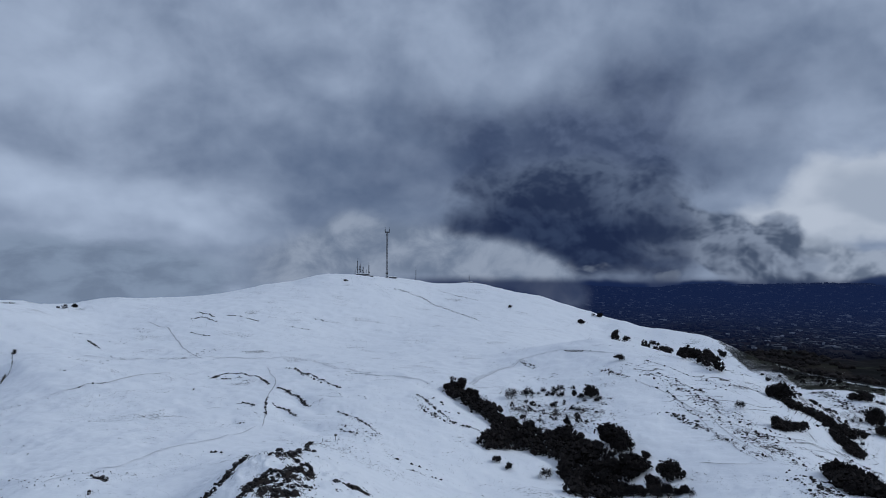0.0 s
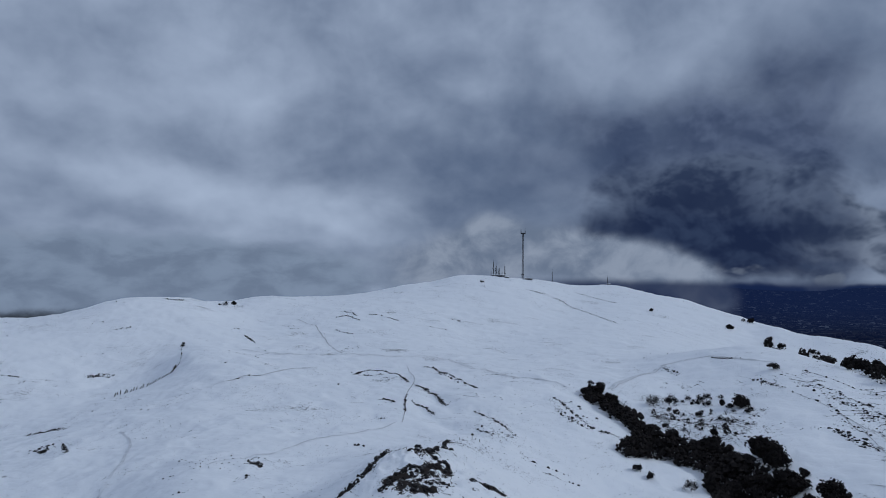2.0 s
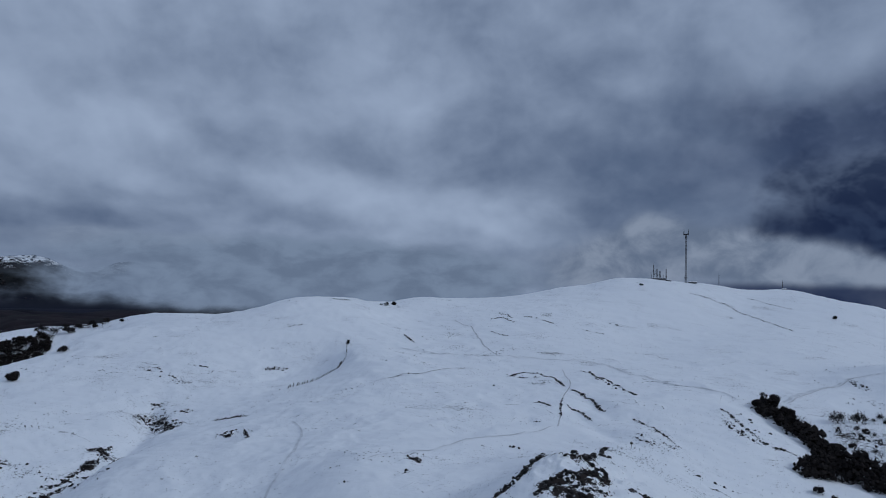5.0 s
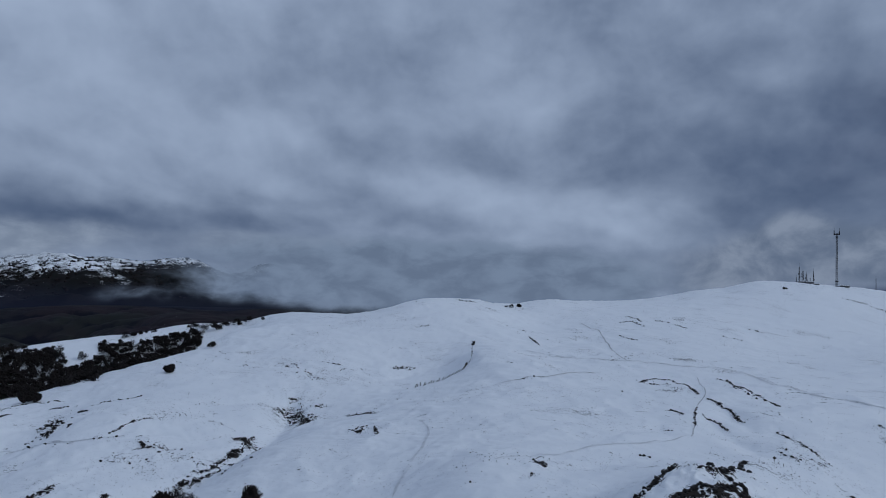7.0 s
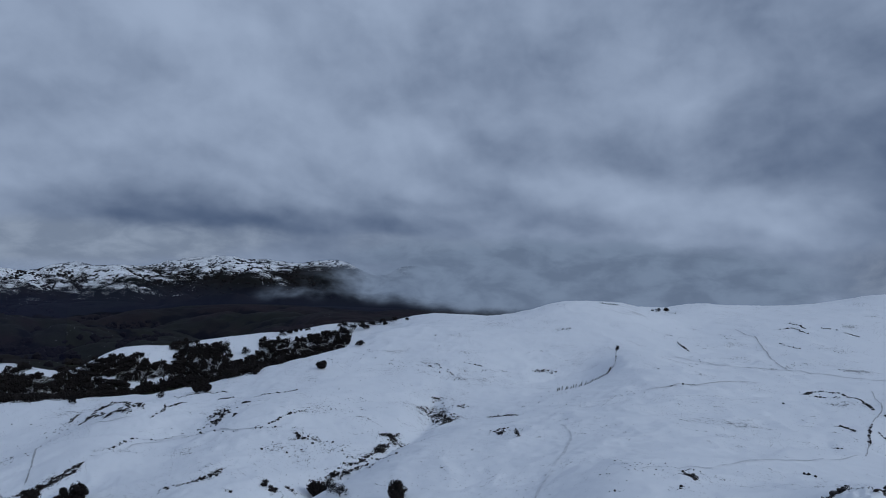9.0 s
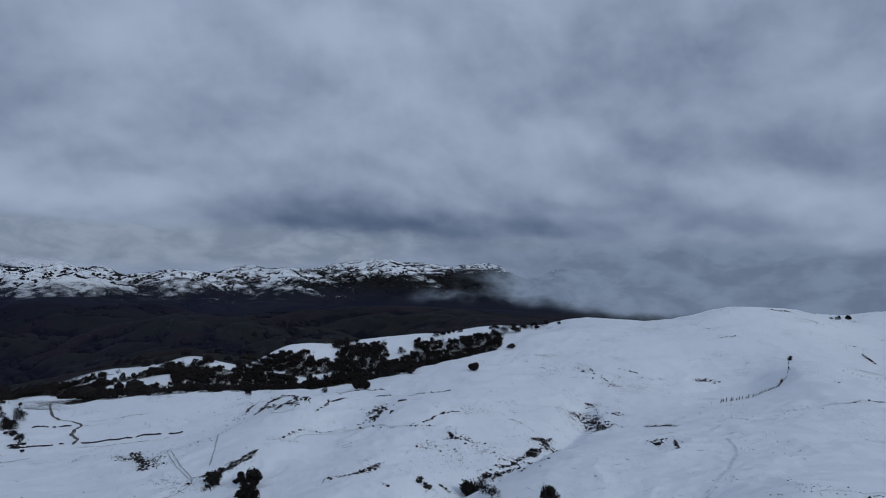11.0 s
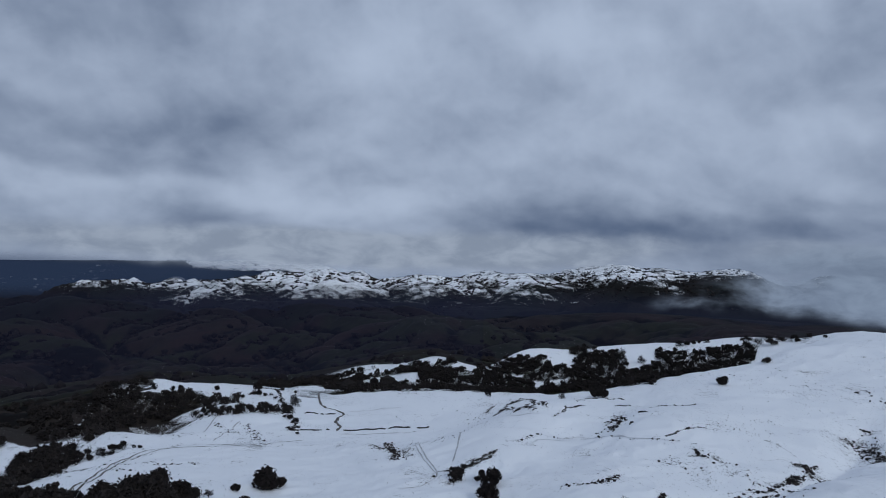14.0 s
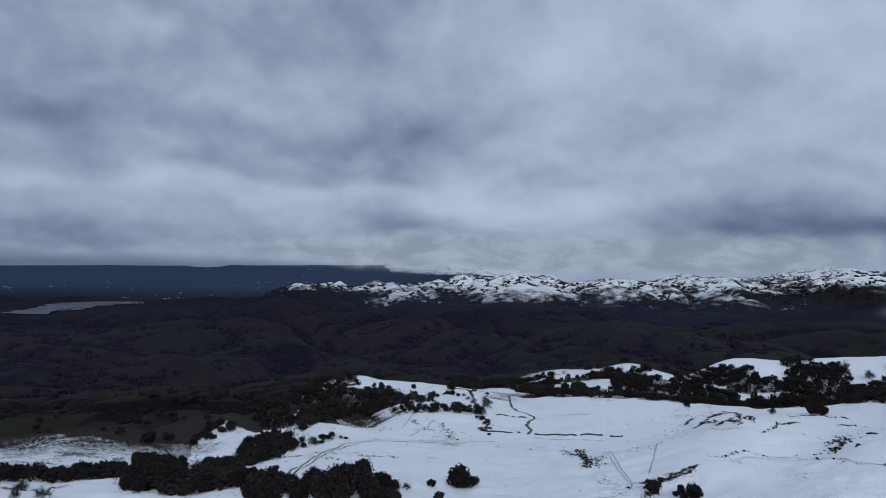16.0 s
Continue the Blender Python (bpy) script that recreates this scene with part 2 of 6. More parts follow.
# east brow back
land((-907, 82, -127), (-890, 134, -120), (-861, 185, -114), (-836, 244, -114), (-797, 296, -110), (-755, 345, -103), (-734, 386, -93), (-724, 426, -85), (-704, 476, -74), (-694, 525, -64), (-711, 568, -54))
# forest spur
land((-949, 316, -75), (-985, 364, -68), (-975, 415, -69), (-981, 475, -61), (-953, 549, -50), (-931, 586, -48), (-925, 666, -34))
# forest spur back
land((-1091, 363, -115), (-1126, 416, -108), (-1113, 474, -109), (-1116, 540, -101), (-1083, 624, -90), (-1058, 666, -88), (-1047, 754, -74))
# knolls
land((-958, 58, -113), (-994, 111, -106), (-1023, 185, -97), (-1054, 238, -89), (-1049, 259, -100), (-876, 85, -106), (-905, 165, -99), (-928, 245, -90), (-924, 260, -101))
# knoll ends
land((-960, 6, -124), (-1060, 28, -136), (-999, 51, -123), (-1018, 294, -104), (-1074, 187, -106))
# plateau
land((-789, 41, -103), (-637, 59, -90), (-528, 111, -80), (-540, 12, -84), (-301, 74, -48), (-272, 86, -46), (-334, 134, -48), (-483, 130, -71), (-415, 63, -65), (-449, -25, -73), (-320, -12, -56), (-402, 201, -51))
land((-584, 207, -74))
# plateau edge
land((-744, -156, -90), (-796, -77, -93), (-790, -9, -96), (-700, 9, -89), (-639, -37, -84), (-596, -66, -85), (-548, -113, -84), (-453, -126, -77), (-441, -91, -74), (-334, -104, -59), (-295, -53, -50))
# north spurs
land((-459, -321, -96), (-515, -308, -99), (-504, -245, -98), (-497, -212, -99), (-583, -211, -95), (-562, -179, -98), (-361, -117, -68), (-348, -198, -74), (-331, -225, -73), (-284, -97, -53), (-275, -53, -49), (-295, -148, -60))
# brown hills
land((-655, -459, -135), (-772, -462, -147), (-853, -417, -139), (-832, -343, -139), (-1008, -553, -176), (-1089, -710, -185), (-809, -259, -129))
# valley
land((-1417, -939, -195), (-1596, -717, -210), (-1619, -321, -211), (-1749, -61, -191), (-1885, 237, -174), (-1876, 532, -154), (-1269, -461, -191), (-1235, -193, -179), (-1400, 8, -171), (-1607, 1013, -126), (-1403, 1128, -92), (-1255, 1147, -101))
land((-966, 1399, -81))
# foothills
land((-2123, -1320, -219), (-2279, -1029, -205), (-2567, -837, -160), (-2469, -393, -198), (-2600, 10, -173), (-2779, 345, -130), (-2665, 858, -104), (-2381, 1045, -116), (-2329, 1728, -66), (-2269, 1962, -36), (-2383, 1653, -72))
# snow range
land((-3120, -1074, -102), (-3379, -911, -58), (-3528, -717, -34), (-3673, -443, -32), (-3740, -268, -9), (-3799, -87, 30), (-3847, 161, 26), (-3828, 407, 34), (-3736, 696, 36), (-3658, 1028, 62), (-3623, 1303, 68), (-3573, 1562, 94))
land((-3490, 1741, 114), (-3369, 1964, 99), (-3239, 2173, 107), (-3134, 2321, 94), (-2990, 2581, 86), (-2939, 2787, 76), (-2642, 3135, 52))
# range foot
land((-3234, -655, -91), (-3198, -121, -110), (-3325, 409, -57), (-3080, 869, -82), (-3023, 1324, -27), (-2795, 1754, -12), (-2653, 2127, -12))
# range back
land((-3593, -1237, -222), (-3862, -1041, -178), (-4018, -817, -154), (-4169, -503, -152), (-4239, -304, -129), (-4299, -98, -90), (-4347, 182, -94), (-4325, 460, -86), (-4228, 788, -84), (-4139, 1163, -58), (-4093, 1472, -52), (-4031, 1762, -26))
land((-3937, 1964, -6), (-3801, 2216, -21), (-3654, 2452, -13), (-3536, 2619, -26), (-3368, 2908, -34), (-3302, 3131, -44), (-2964, 3517, -68))
# lake basin
land((-2794, -1937, -197), (-3089, -1849, -180), (-3315, -1644, -170), (-3756, -2479, -173), (-4097, -1861, -145))
# far hills
land((-3962, -2797, -7), (-4188, -2447, -18), (-4413, -2012, 2), (-4559, -1501, 19), (-4703, -959, 42), (-3982, -2496, -81), (-4345, -1793, -67), (-4731, -419, 64), (-4696, -187, 90), (-4700, 4, 108), (-4696, 194, 103), (-4681, 421, 95))
land((-4682, -1266, 28), (-4787, -778, 45), (-4296, -2252, -11), (-4044, -2678, -16), (-4364, -564, 10), (-4184, -990, -18))
# city plain
land((1027, 4740, -11), (1721, 4535, 0), (2442, 4190, -5), (897, 3486, -90), (1393, 3319, -94), (1885, 3067, -92), (961, 2090, -136), (1151, 1875, -147), (784, 1279, -149), (826, 1599, -146))
# outside
land((-300, -250, -60), (0, -350, -70), (300, -250, -90), (600, 0, -110), (1500, -500, -220), (0, -1500, -250), (-1500, -900, -220), (3500, 500, -80), (3000, -3000, -100), (0, -4500, -60), (-3500, -3000, -100), (-1200, -200, -160))
land((700, 3900, -20), (-700, 4300, -30), (-2200, 4000, -60), (300, 2600, -60), (-700, 2300, -90), (-1500, 1900, -150), (900, 2200, -100), (0, 0, -22), (60, 60, -18), (-90, 30, -28), (-600, -100, -110), (-200, 2000, -40))


def hashed(ix, iy, seed):
    h = (ix * 374761393 + iy * 668265263 + seed * 1442695041) & 0xFFFFFFFF
    h = ((h ^ (h >> 13)) * 1274126177) & 0xFFFFFFFF
    return (h ^ (h >> 16)) & 0xFFFFFFFF


def perlin(x, y, seed=0):
    """Gradient noise, about -1 to 1."""
    x0, y0 = np.floor(x).astype(np.int64), np.floor(y).astype(np.int64)
    fx, fy = x - x0, y - y0
    u, v = fx * fx * fx * (fx * (fx * 6 - 15) + 10), fy * fy * fy * (fy * (fy * 6 - 15) + 10)

    def corner(i, j):
        a = hashed(x0 + i, y0 + j, seed) * (2 * math.pi / 4294967296.0)
        return np.cos(a) * (fx - i) + np.sin(a) * (fy - j)

    low = corner(0, 0) * (1 - u) + corner(1, 0) * u
    high = corner(0, 1) * (1 - u) + corner(1, 1) * u
    return 1.5 * (low * (1 - v) + high * v)


def fbm(x, y, size, octaves, seed=0, ridged=False):
    total, amp = np.zeros_like(x), 1.0
    for k in range(octaves):
        n = perlin(x / size, y / size, seed + k)
        total += amp * ((0.5 - np.abs(n)) * 1.4 if ridged else n)
        size, amp = size * 0.48, amp * 0.5
    return total


def spread(x, y):
    """The plan drawn closer together with distance, so that near and far lines weigh alike."""
    d = np.hypot(x, y) + 1e-6
    k = np.log1p(d / 120.0) / d
    return x * k, y * k


def step(a, b, v):
    t = np.clip((v - a) / (b - a), 0.0, 1.0)
    return t * t * (3 - 2 * t)


# stream beds cut into the slopes: depth, half width, places
GULLIES = [
    (6.0, 10.0, ((-205, 125), (-219, 153), (-229, 184), (-238, 201), (-257, 231), (-300, 285), (-340, 325))),
    (5.0, 16.0, ((2, 440), (25, 390), (45, 345), (60, 320), (66, 290), (72, 250))),
    (4.0, 12.0, ((215, 450), (240, 438), (270, 450), (330, 470))),
    (3.0, 8.0, ((-86, 366), (-77, 346), (-66, 328), (-50, 300))),
    (3.0, 9.0, ((-89, 407), (-77, 378), (-62, 350))),
    (4.0, 14.0, ((-350, 170), (-372, 150), (-400, 120), (-430, 90))),
]


def cut(x, y):
    total = np.zeros_like(x)
    for deep, wide, line in GULLIES:
        p = np.array(line, float)
        best = np.full(x.shape, 1e9)
        for a, b in zip(p[:-1], p[1:]):
            ab = b - a
            t = np.clip(((x - a[0]) * ab[0] + (y - a[1]) * ab[1]) / (ab @ ab), 0, 1)
            best = np.minimum(best, np.hypot(x - a[0] - t * ab[0], y - a[1] - t * ab[1]))
        total += deep * np.exp(-np.abs(best / wide) ** 1.5)
    return total


PLAN_XYZ = np.array(PLAN, float)
PLAN_U = np.stack(spread(PLAN_XYZ[:, 0], PLAN_XYZ[:, 1]), 1)
SOFT = 0.07
_gap = np.hypot(PLAN_U[:, None, 0] - PLAN_U[None, :, 0], PLAN_U[:, None, 1] - PLAN_U[None, :, 1])
_k = np.sqrt(_gap ** 2 + SOFT ** 2) - 0.006 * np.eye(len(PLAN_U))
_lift = 40.0 - PLAN_XYZ[:, 2]
_reach = np.hypot(PLAN_XYZ[:, 0], PLAN_XYZ[:, 1]) + 60.0
_full = np.block([[_k, np.ones((len(_k), 1))], [np.ones((1, len(_k))), np.zeros((1, 1))]])
WEIGHTS = np.linalg.solve(_full, np.append(_lift / _reach, 0.0))


def billow(x, y, size, octaves, seed=0, gain=0.46):
    """Rounded hills parted by sharp gullies; also how near the gully lies, 0 to 1."""
    total, amp, first = np.zeros_like(x), 1.0, None
    for k in range(octaves):
        n = np.abs(perlin(x / size, y / size, seed + k))
        gully = 1 - step(0.0, 0.16, n)
        first = gully if first is None else np.maximum(first, gully * 0.7 ** k)
        total += amp * (np.sqrt(n + 0.002) - 0.45)
        size, amp = size * 0.5, amp * gain
    return total, first


def hills(x, y, d, angle):
    """Grass hills of the valley, the brown hills at its near end and the spurs of the far range: lift, and gullies."""
    lift, gully = np.zeros_like(x), np.zeros_like(x)
    px, py = x + 120 * perlin(x / 420, y / 420, 34), y + 120 * perlin(x / 420, y / 420, 35)
    # hills of the valley floor and the long slope up to the range
    mask = step(46, 58, angle) * step(1250, 1750, d) * (1 - step(3000, 3500, d))
    h, g = billow(px, py, 860.0, 5, 21)
    lift += mask * 150.0 * h * (1 - 0.5 * step(112, 120, angle))
    gully = np.maximum(gully, mask * g)
    # brown hills
    mask = step(560, 760, d) * (1 - step(1150, 1500, d)) * step(96, 106, angle)
    h, g = billow(px, py, 260.0, 3, 28)
    lift += mask * 36.0 * h
    gully = np.maximum(gully, mask * np.maximum(g * 0.8, step(0.0, 0.5, fbm(px, py, 120.0, 3, 29))))
    # spurs that run down from the crest of the range
    mask = step(38, 44, angle) * step(2700, 3300, d) * (1 - step(4250, 4500, d)) * (1 - 0.9 * step(106, 112, angle))
    along = angle * 52.0 + 90.0 * perlin(x / 300, y / 300, 34)
    lift += mask * 30.0 * (fbm(along, d * 0.40, 230.0, 6, 31, True) - 0.95)
    # even value, no gully: darkens the far range's grass in place of haze
    gully = np.maximum(gully, mask * 0.35)
    # blotches of the same value that darken the slopes over the city
    gully = np.maximum(gully, step(380, 500, x) * step(700, 950, d) * (1 - step(1900, 2300, d)) * step(-0.5, 0.2, fbm(x, y, 150.0, 3, 33)))
    return lift, gully


def height(x, y):
    """Height of the ground at x, y."""
    x, y = np.atleast_1d(np.asarray(x, float)), np.atleast_1d(np.asarray(y, float))
    shape = x.shape
    x, y = x.ravel(), y.ravel()
    d = np.hypot(x, y)
    ux, uy = spread(x, y)
    fall = np.full(x.shape, WEIGHTS[-1])
    for i in range(len(PLAN_U)):
        fall += WEIGHTS[i] * np.sqrt((ux - PLAN_U[i, 0]) ** 2 + (uy - PLAN_U[i, 1]) ** 2 + SOFT ** 2)
    z = 40.0 - fall * (d + 60.0)
    # folds, swells and terracettes of the snow slopes; spurs and gullies in the far hills
    near = step(60, 250, d)
    z += near * (1.6 * fbm(x, y, 130.0, 2, 5) + 1.8 * (fbm(x + 9 * perlin(x / 40, y / 40, 8), y, 46.0, 4, 3, True) - 0.5) + 0.3 * fbm(x, y, 8.0, 3, 11))
    z -= cut(x, y)
    angle = np.degrees(np.arctan2(-x, y))
    z += hills(x, y, d, angle)[0]
    z += step(4300, 4700, d) * 3.0 * fbm(x, y, 500.0, 3, 41)
    # the hills on the skyline beyond the valley are cut off at rise angles that fit the camera's view
    top_rise = -0.73 + 0.0331 * (124.5 - angle) + 0.22 * np.exp(-((angle - 90.5) / 2.6) ** 2) - 1.6 * step(-89.0, -83.0, -angle)
    level = 40.0 + d * np.tan(np.radians(top_rise)) + 2.0 * fbm(x, y, 300.0, 3, 43)
    z = np.where((d > 4300) & (angle > 60), np.minimum(z, level), z)
    # hills before the range are held under the camera's sight lines to its crest and to the water
    roof = 40.0 + d * np.tan(np.radians(np.interp(angle, (40, 96, 101, 107, 110, 117, 124), (-2.9, -2.3, -2.0, -2.6, -3.4, -4.1, -4.8))))
    mid = (d > 1050) & (d < 3000) & (angle > 30)
    z = np.where(mid, roof - 22.0 * np.logaddexp(0.0, (roof - z) / 22.0), z)
    # the reservoir lies level
    lake = np.exp(-(((x + 3300) / 900) ** 2 + ((y + 1920 + 0.06 * (x + 3230)) / 420) ** 2) ** 2)
    z = z + lake * (-199.0 - z)
    # broken rock of the summit outcrop
    top = np.exp(-(((x + 33) / 17) ** 2 + ((y - 152) / 20) ** 2))
    z += top * (2.2 * (fbm(x, y, 7.0, 4, 51, True) - 1.1)) + 1.6 * np.exp(-(((x + 39) / 7) ** 2 + ((y - 150) / 9) ** 2))
    return z.reshape(shape)

# ---------------------------------------------------------------- ground
def ground_material():
    m, t = shader("snowy hillside")
    geo = add(t, "ShaderNodeNewGeometry")
    snow_at = add(t, "ShaderNodeAttribute")
    snow_at.attribute_name = "snow"
    pos = geo.outputs["Position"]
    fine = fractal(t, pos, 0.62, 9.0, 0.72)
    specks = fractal(t, pos, 2.4, 6.0, 0.7)
    steep = add(t, "ShaderNodeVectorMath")
    steep.operation = "MULTIPLY"
    plug(t, pos, steep.inputs[0])
    steep.inputs[1].default_value = (1.0, 1.0, 3.0)
    mid = fractal(t, steep.outputs[0], 0.02, 8.0, 0.62)
    broad = fractal(t, pos, 0.0035, 6.0, 0.55)
    worn = add(t, "ShaderNodeAttribute")
    worn.attribute_name = "bare"
    ravine = add(t, "ShaderNodeAttribute")
    ravine.attribute_name = "gully"
    cover = maths(t, "SUBTRACT", snow_at.outputs["Fac"], maths(t, "MULTIPLY", worn.outputs["Fac"], 1.25))
    cover = maths(t, "SUBTRACT", cover, maths(t, "MULTIPLY", ravine.outputs["Fac"], 0.42))
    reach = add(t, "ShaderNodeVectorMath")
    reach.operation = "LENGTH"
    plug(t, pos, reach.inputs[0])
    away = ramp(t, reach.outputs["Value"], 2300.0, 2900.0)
    # cattle tracks: thin broken steps that keep to one height along the slope
    axes = add(t, "ShaderNodeSeparateXYZ")
    plug(t, pos, axes.inputs[0])
    sway = maths(t, "ADD", maths(t, "MULTIPLY", axes.outputs[2], 0.55), maths(t, "MULTIPLY", fractal(t, pos, 0.018, 3.0, 0.5), 9.0))
    thread = maths(t, "ABSOLUTE", maths(t, "SUBTRACT", maths(t, "FRACT", sway), 0.5))
    thread = maths(t, "MULTIPLY", ramp(t, thread, 0.03, 0.10, 1.0, 0.0), ramp(t, fractal(t, pos, 0.03, 4.0, 0.6), 0.47, 0.60))
    trod = add(t, "ShaderNodeAttribute")
    trod.attribute_name = "trod"
    cover = maths(t, "SUBTRACT", cover, maths(t, "MULTIPLY", thread, trod.outputs["Fac"]))
    cover = maths(t, "ADD", cover, maths(t, "MULTIPLY", maths(t, "SUBTRACT", mid, 0.5), maths(t, "ADD", maths(t, "MULTIPLY", away, 1.3), 2.0)))
    cover = maths(t, "ADD", cover, maths(t, "MULTIPLY", maths(t, "ADD", maths(t, "SUBTRACT", fine, 0.5), maths(t, "MULTIPLY", maths(t, "SUBTRACT", specks, 0.5), 0.8)), maths(t, "SUBTRACT", 4.8, maths(t, "MULTIPLY", away, 1.0))))
    mask = ramp(t, cover, 0.47, 0.54)
    snow = blend(t, mid, (0.86, 0.88, 0.915), (0.91, 0.925, 0.95))
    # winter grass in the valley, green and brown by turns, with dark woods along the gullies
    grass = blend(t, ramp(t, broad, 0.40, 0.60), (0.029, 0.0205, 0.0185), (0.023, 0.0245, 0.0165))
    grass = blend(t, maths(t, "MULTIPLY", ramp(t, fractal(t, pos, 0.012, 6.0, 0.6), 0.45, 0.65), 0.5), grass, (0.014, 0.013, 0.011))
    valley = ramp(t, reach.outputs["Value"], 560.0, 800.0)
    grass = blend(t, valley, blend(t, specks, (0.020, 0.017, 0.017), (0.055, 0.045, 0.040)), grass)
    # far grass is painted darker and bluer, in place of distance haze
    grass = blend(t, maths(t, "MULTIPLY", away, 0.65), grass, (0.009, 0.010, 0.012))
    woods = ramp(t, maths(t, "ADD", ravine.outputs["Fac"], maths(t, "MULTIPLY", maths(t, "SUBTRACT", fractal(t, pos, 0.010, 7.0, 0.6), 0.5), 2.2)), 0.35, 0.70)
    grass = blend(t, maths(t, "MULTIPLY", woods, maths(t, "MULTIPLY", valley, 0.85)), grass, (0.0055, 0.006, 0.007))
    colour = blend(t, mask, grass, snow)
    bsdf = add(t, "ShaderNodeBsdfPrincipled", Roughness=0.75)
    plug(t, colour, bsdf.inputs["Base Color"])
    plug(t, ramp(t, cover, 0.45, 0.58, 0.02, 0.25), bsdf.inputs["Specular IOR Level"])
    bump = add(t, "ShaderNodeBump", Strength=0.45, Distance=0.7)
    folds = maths(t, "ADD", fractal(t, pos, 0.35, 9.0, 0.62), maths(t, "MULTIPLY", fractal(t, pos, 0.045, 3.0, 0.45), 3.2))
    plug(t, folds, bump.inputs["Height"])
    plug(t, bump.outputs[0], bsdf.inputs["Normal"])
    o = add(t, "ShaderNodeOutputMaterial")
    plug(t, bsdf.outputs[0], o.inputs["Surface"])
    return m


BARE = []


def bare(amount, wide, *line):
    """A line along which wind and steep ground leave the snow broken: strength, half width in metres, places."""
    BARE.append((amount, wide, line))


# ribs of the summit outcrop
RIM = ((-45, 129), (-43, 135), (-42.3, 143), (-41, 149), (-39, 152), (-35.4, 152.4), (-32.4, 154.8))
BAND = ((-36.4, 126.7), (-35.4, 131.3), (-34, 136.6), (-31, 138.7), (-29.3, 144.6), (-26.2, 141))
LEDGE = ((-31.2, 127.8), (-29.2, 129.7), (-27.2, 130.4))
RIB = ((-32, 150.6), (-34, 166), (-40, 200), (-45, 236), (-49, 255), (-50, 269))
CREASE = ((-32, 151), (-29.2, 150.3), (-27.2, 146.5), (-25.8, 141.3))
FOOT = ((-22.4, 146.5), (-20, 145.8), (-16, 146.6))
bare(1.9, 0.9, *RIM)
bare(1.9, 1.2, *BAND)
bare(1.8, 1.0, *LEDGE)
bare(1.5, 0.8, *RIB)
bare(1.7, 0.6, *CREASE)
bare(1.6, 0.8, *FOOT)
bare(1.7, 2.2, (-38, 147), (-34, 149))
bare(1.4, 1.8, (-34, 132), (-31, 136), (-28, 140))
bare(1.4, 1.6, (-30, 143), (-27, 144))
bare(1.1, 3.0, (-33, 130), (-29, 134), (-25, 137))
bare(0.55, 6, (-444, 604), (-431, 612))
bare(0.75, 4.2, (-365, 466), (-359, 482))
bare(0.7, 6, (-505, 782), (-506, 819))
bare(0.4, 9.1, (-440, 412), (-375, 387))
bare(0.95, 4, (-274, 231), (-261, 227))
bare(0.72, 8, (-334, 309), (-325, 310), (-286, 284), (-336, 326))
bare(0.9, 4, (-348, 332), (-344, 335))
bare(0.7, 3, (-207, 236), (-208, 246))
bare(0.7, 3, (-261, 298), (-243, 296))
bare(0.8, 4, (-314, 325), (-312, 328))
bare(0.66, 8.4, (39, 413), (58, 403), (81, 403), (94, 418))
bare(0.64, 9.1, (53, 372), (78, 373))
bare(0.9, 2.8, (124, 376), (127, 364), (131, 355))
bare(0.7, 4.2, (68, 592), (76, 562))
bare(0.8, 3.5, (117, 504), (123, 464))
bare(0.8, 3.5, (105, 596), (123, 579))
bare(0.88, 2.1, (149, 440), (156, 422), (163, 410))
bare(0.55, 9, (142, 478), (149, 440), (159, 394), (163, 362), (152, 310), (133, 251), (128, 228))
bare(0.75, 5.4, (186, 454), (205, 455))
bare(0.62, 3, (187, 517), (210, 511))
bare(0.55, 6.6, (141, 400), (147, 352), (147, 309))
bare(0.72, 7.2, (226, 468), (231, 448), (251, 445), (249, 413))
bare(0.7, 12, (366, 677), (352, 607), (351, 558))
bare(0.68, 6, (219, 378), (223, 356))
bare(0.62, 6, (185, 349), (184, 318))
bare(1.04, 3.6, (133, 251), (130, 228))
bare(0.6, 9.1, (-659, -129), (-618, -70))
bare(0.6, 32, (-506, -354), (-509, -304), (-506, -225))
bare(0.62, 18, (-443, -272), (-464, -265))
bare(0.55, 14, (-388, -261), (-416, -266))
bare(0.75, 8, (-320, -220), (-323, -195))

# rock steps and scoured edges of the main slope and the round hill
bare(1, 1.03, (-149.6, 453.9), (-152.6, 478), (-150.1, 490.5), (-138.9, 488.6), (-117.7, 455.8), (-106.3, 429))
bare(0.63, 2.53, (-145.2, 455.1), (-135.2, 461.5), (-119.3, 447.1))
bare(1, 1.03, (-116.2, 518.3), (-105, 506.7), (-87.1, 468), (-74.8, 441.7), (-60.5, 418.7))
bare(0.59, 2.53, (-96.3, 474.5), (-75.7, 436.7))
bare(1.18, 0.92, (-98.3, 414.1), (-90.3, 411.5), (-78.9, 389.9), (-69.5, 369.6))
bare(1.11, 0.8, (-89.5, 372), (-80.6, 360.7), (-72.3, 345))
bare(0.96, 0.57, (-95.6, 382.2), (-91, 360.7), (-84.6, 336.6))
bare(1.18, 1.38, (-105.5, 364.3), (-101.8, 365.8), (-95.9, 357.9))
bare(0.81, 1.15, (-92.6, 313.9), (-88.1, 311.2))
bare(0.89, 1.38, (-15.3, 412.5), (-8.5, 396.8), (-1.5, 376.3), (6.8, 354.4), (17.8, 357))
bare(0.67, 2.88, (-11.1, 381.4), (-3.7, 362.3), (4.1, 354.3))
bare(0.63, 1.38, (-53.4, 356.2), (-42.1, 341.1), (-27.6, 309.7))
bare(0.59, 1.38, (-46.1, 311.5), (-33.7, 296.9))
bare(0.55, 1.15, (-23.2, 281.3), (-13.4, 264), (-5.2, 268.8))
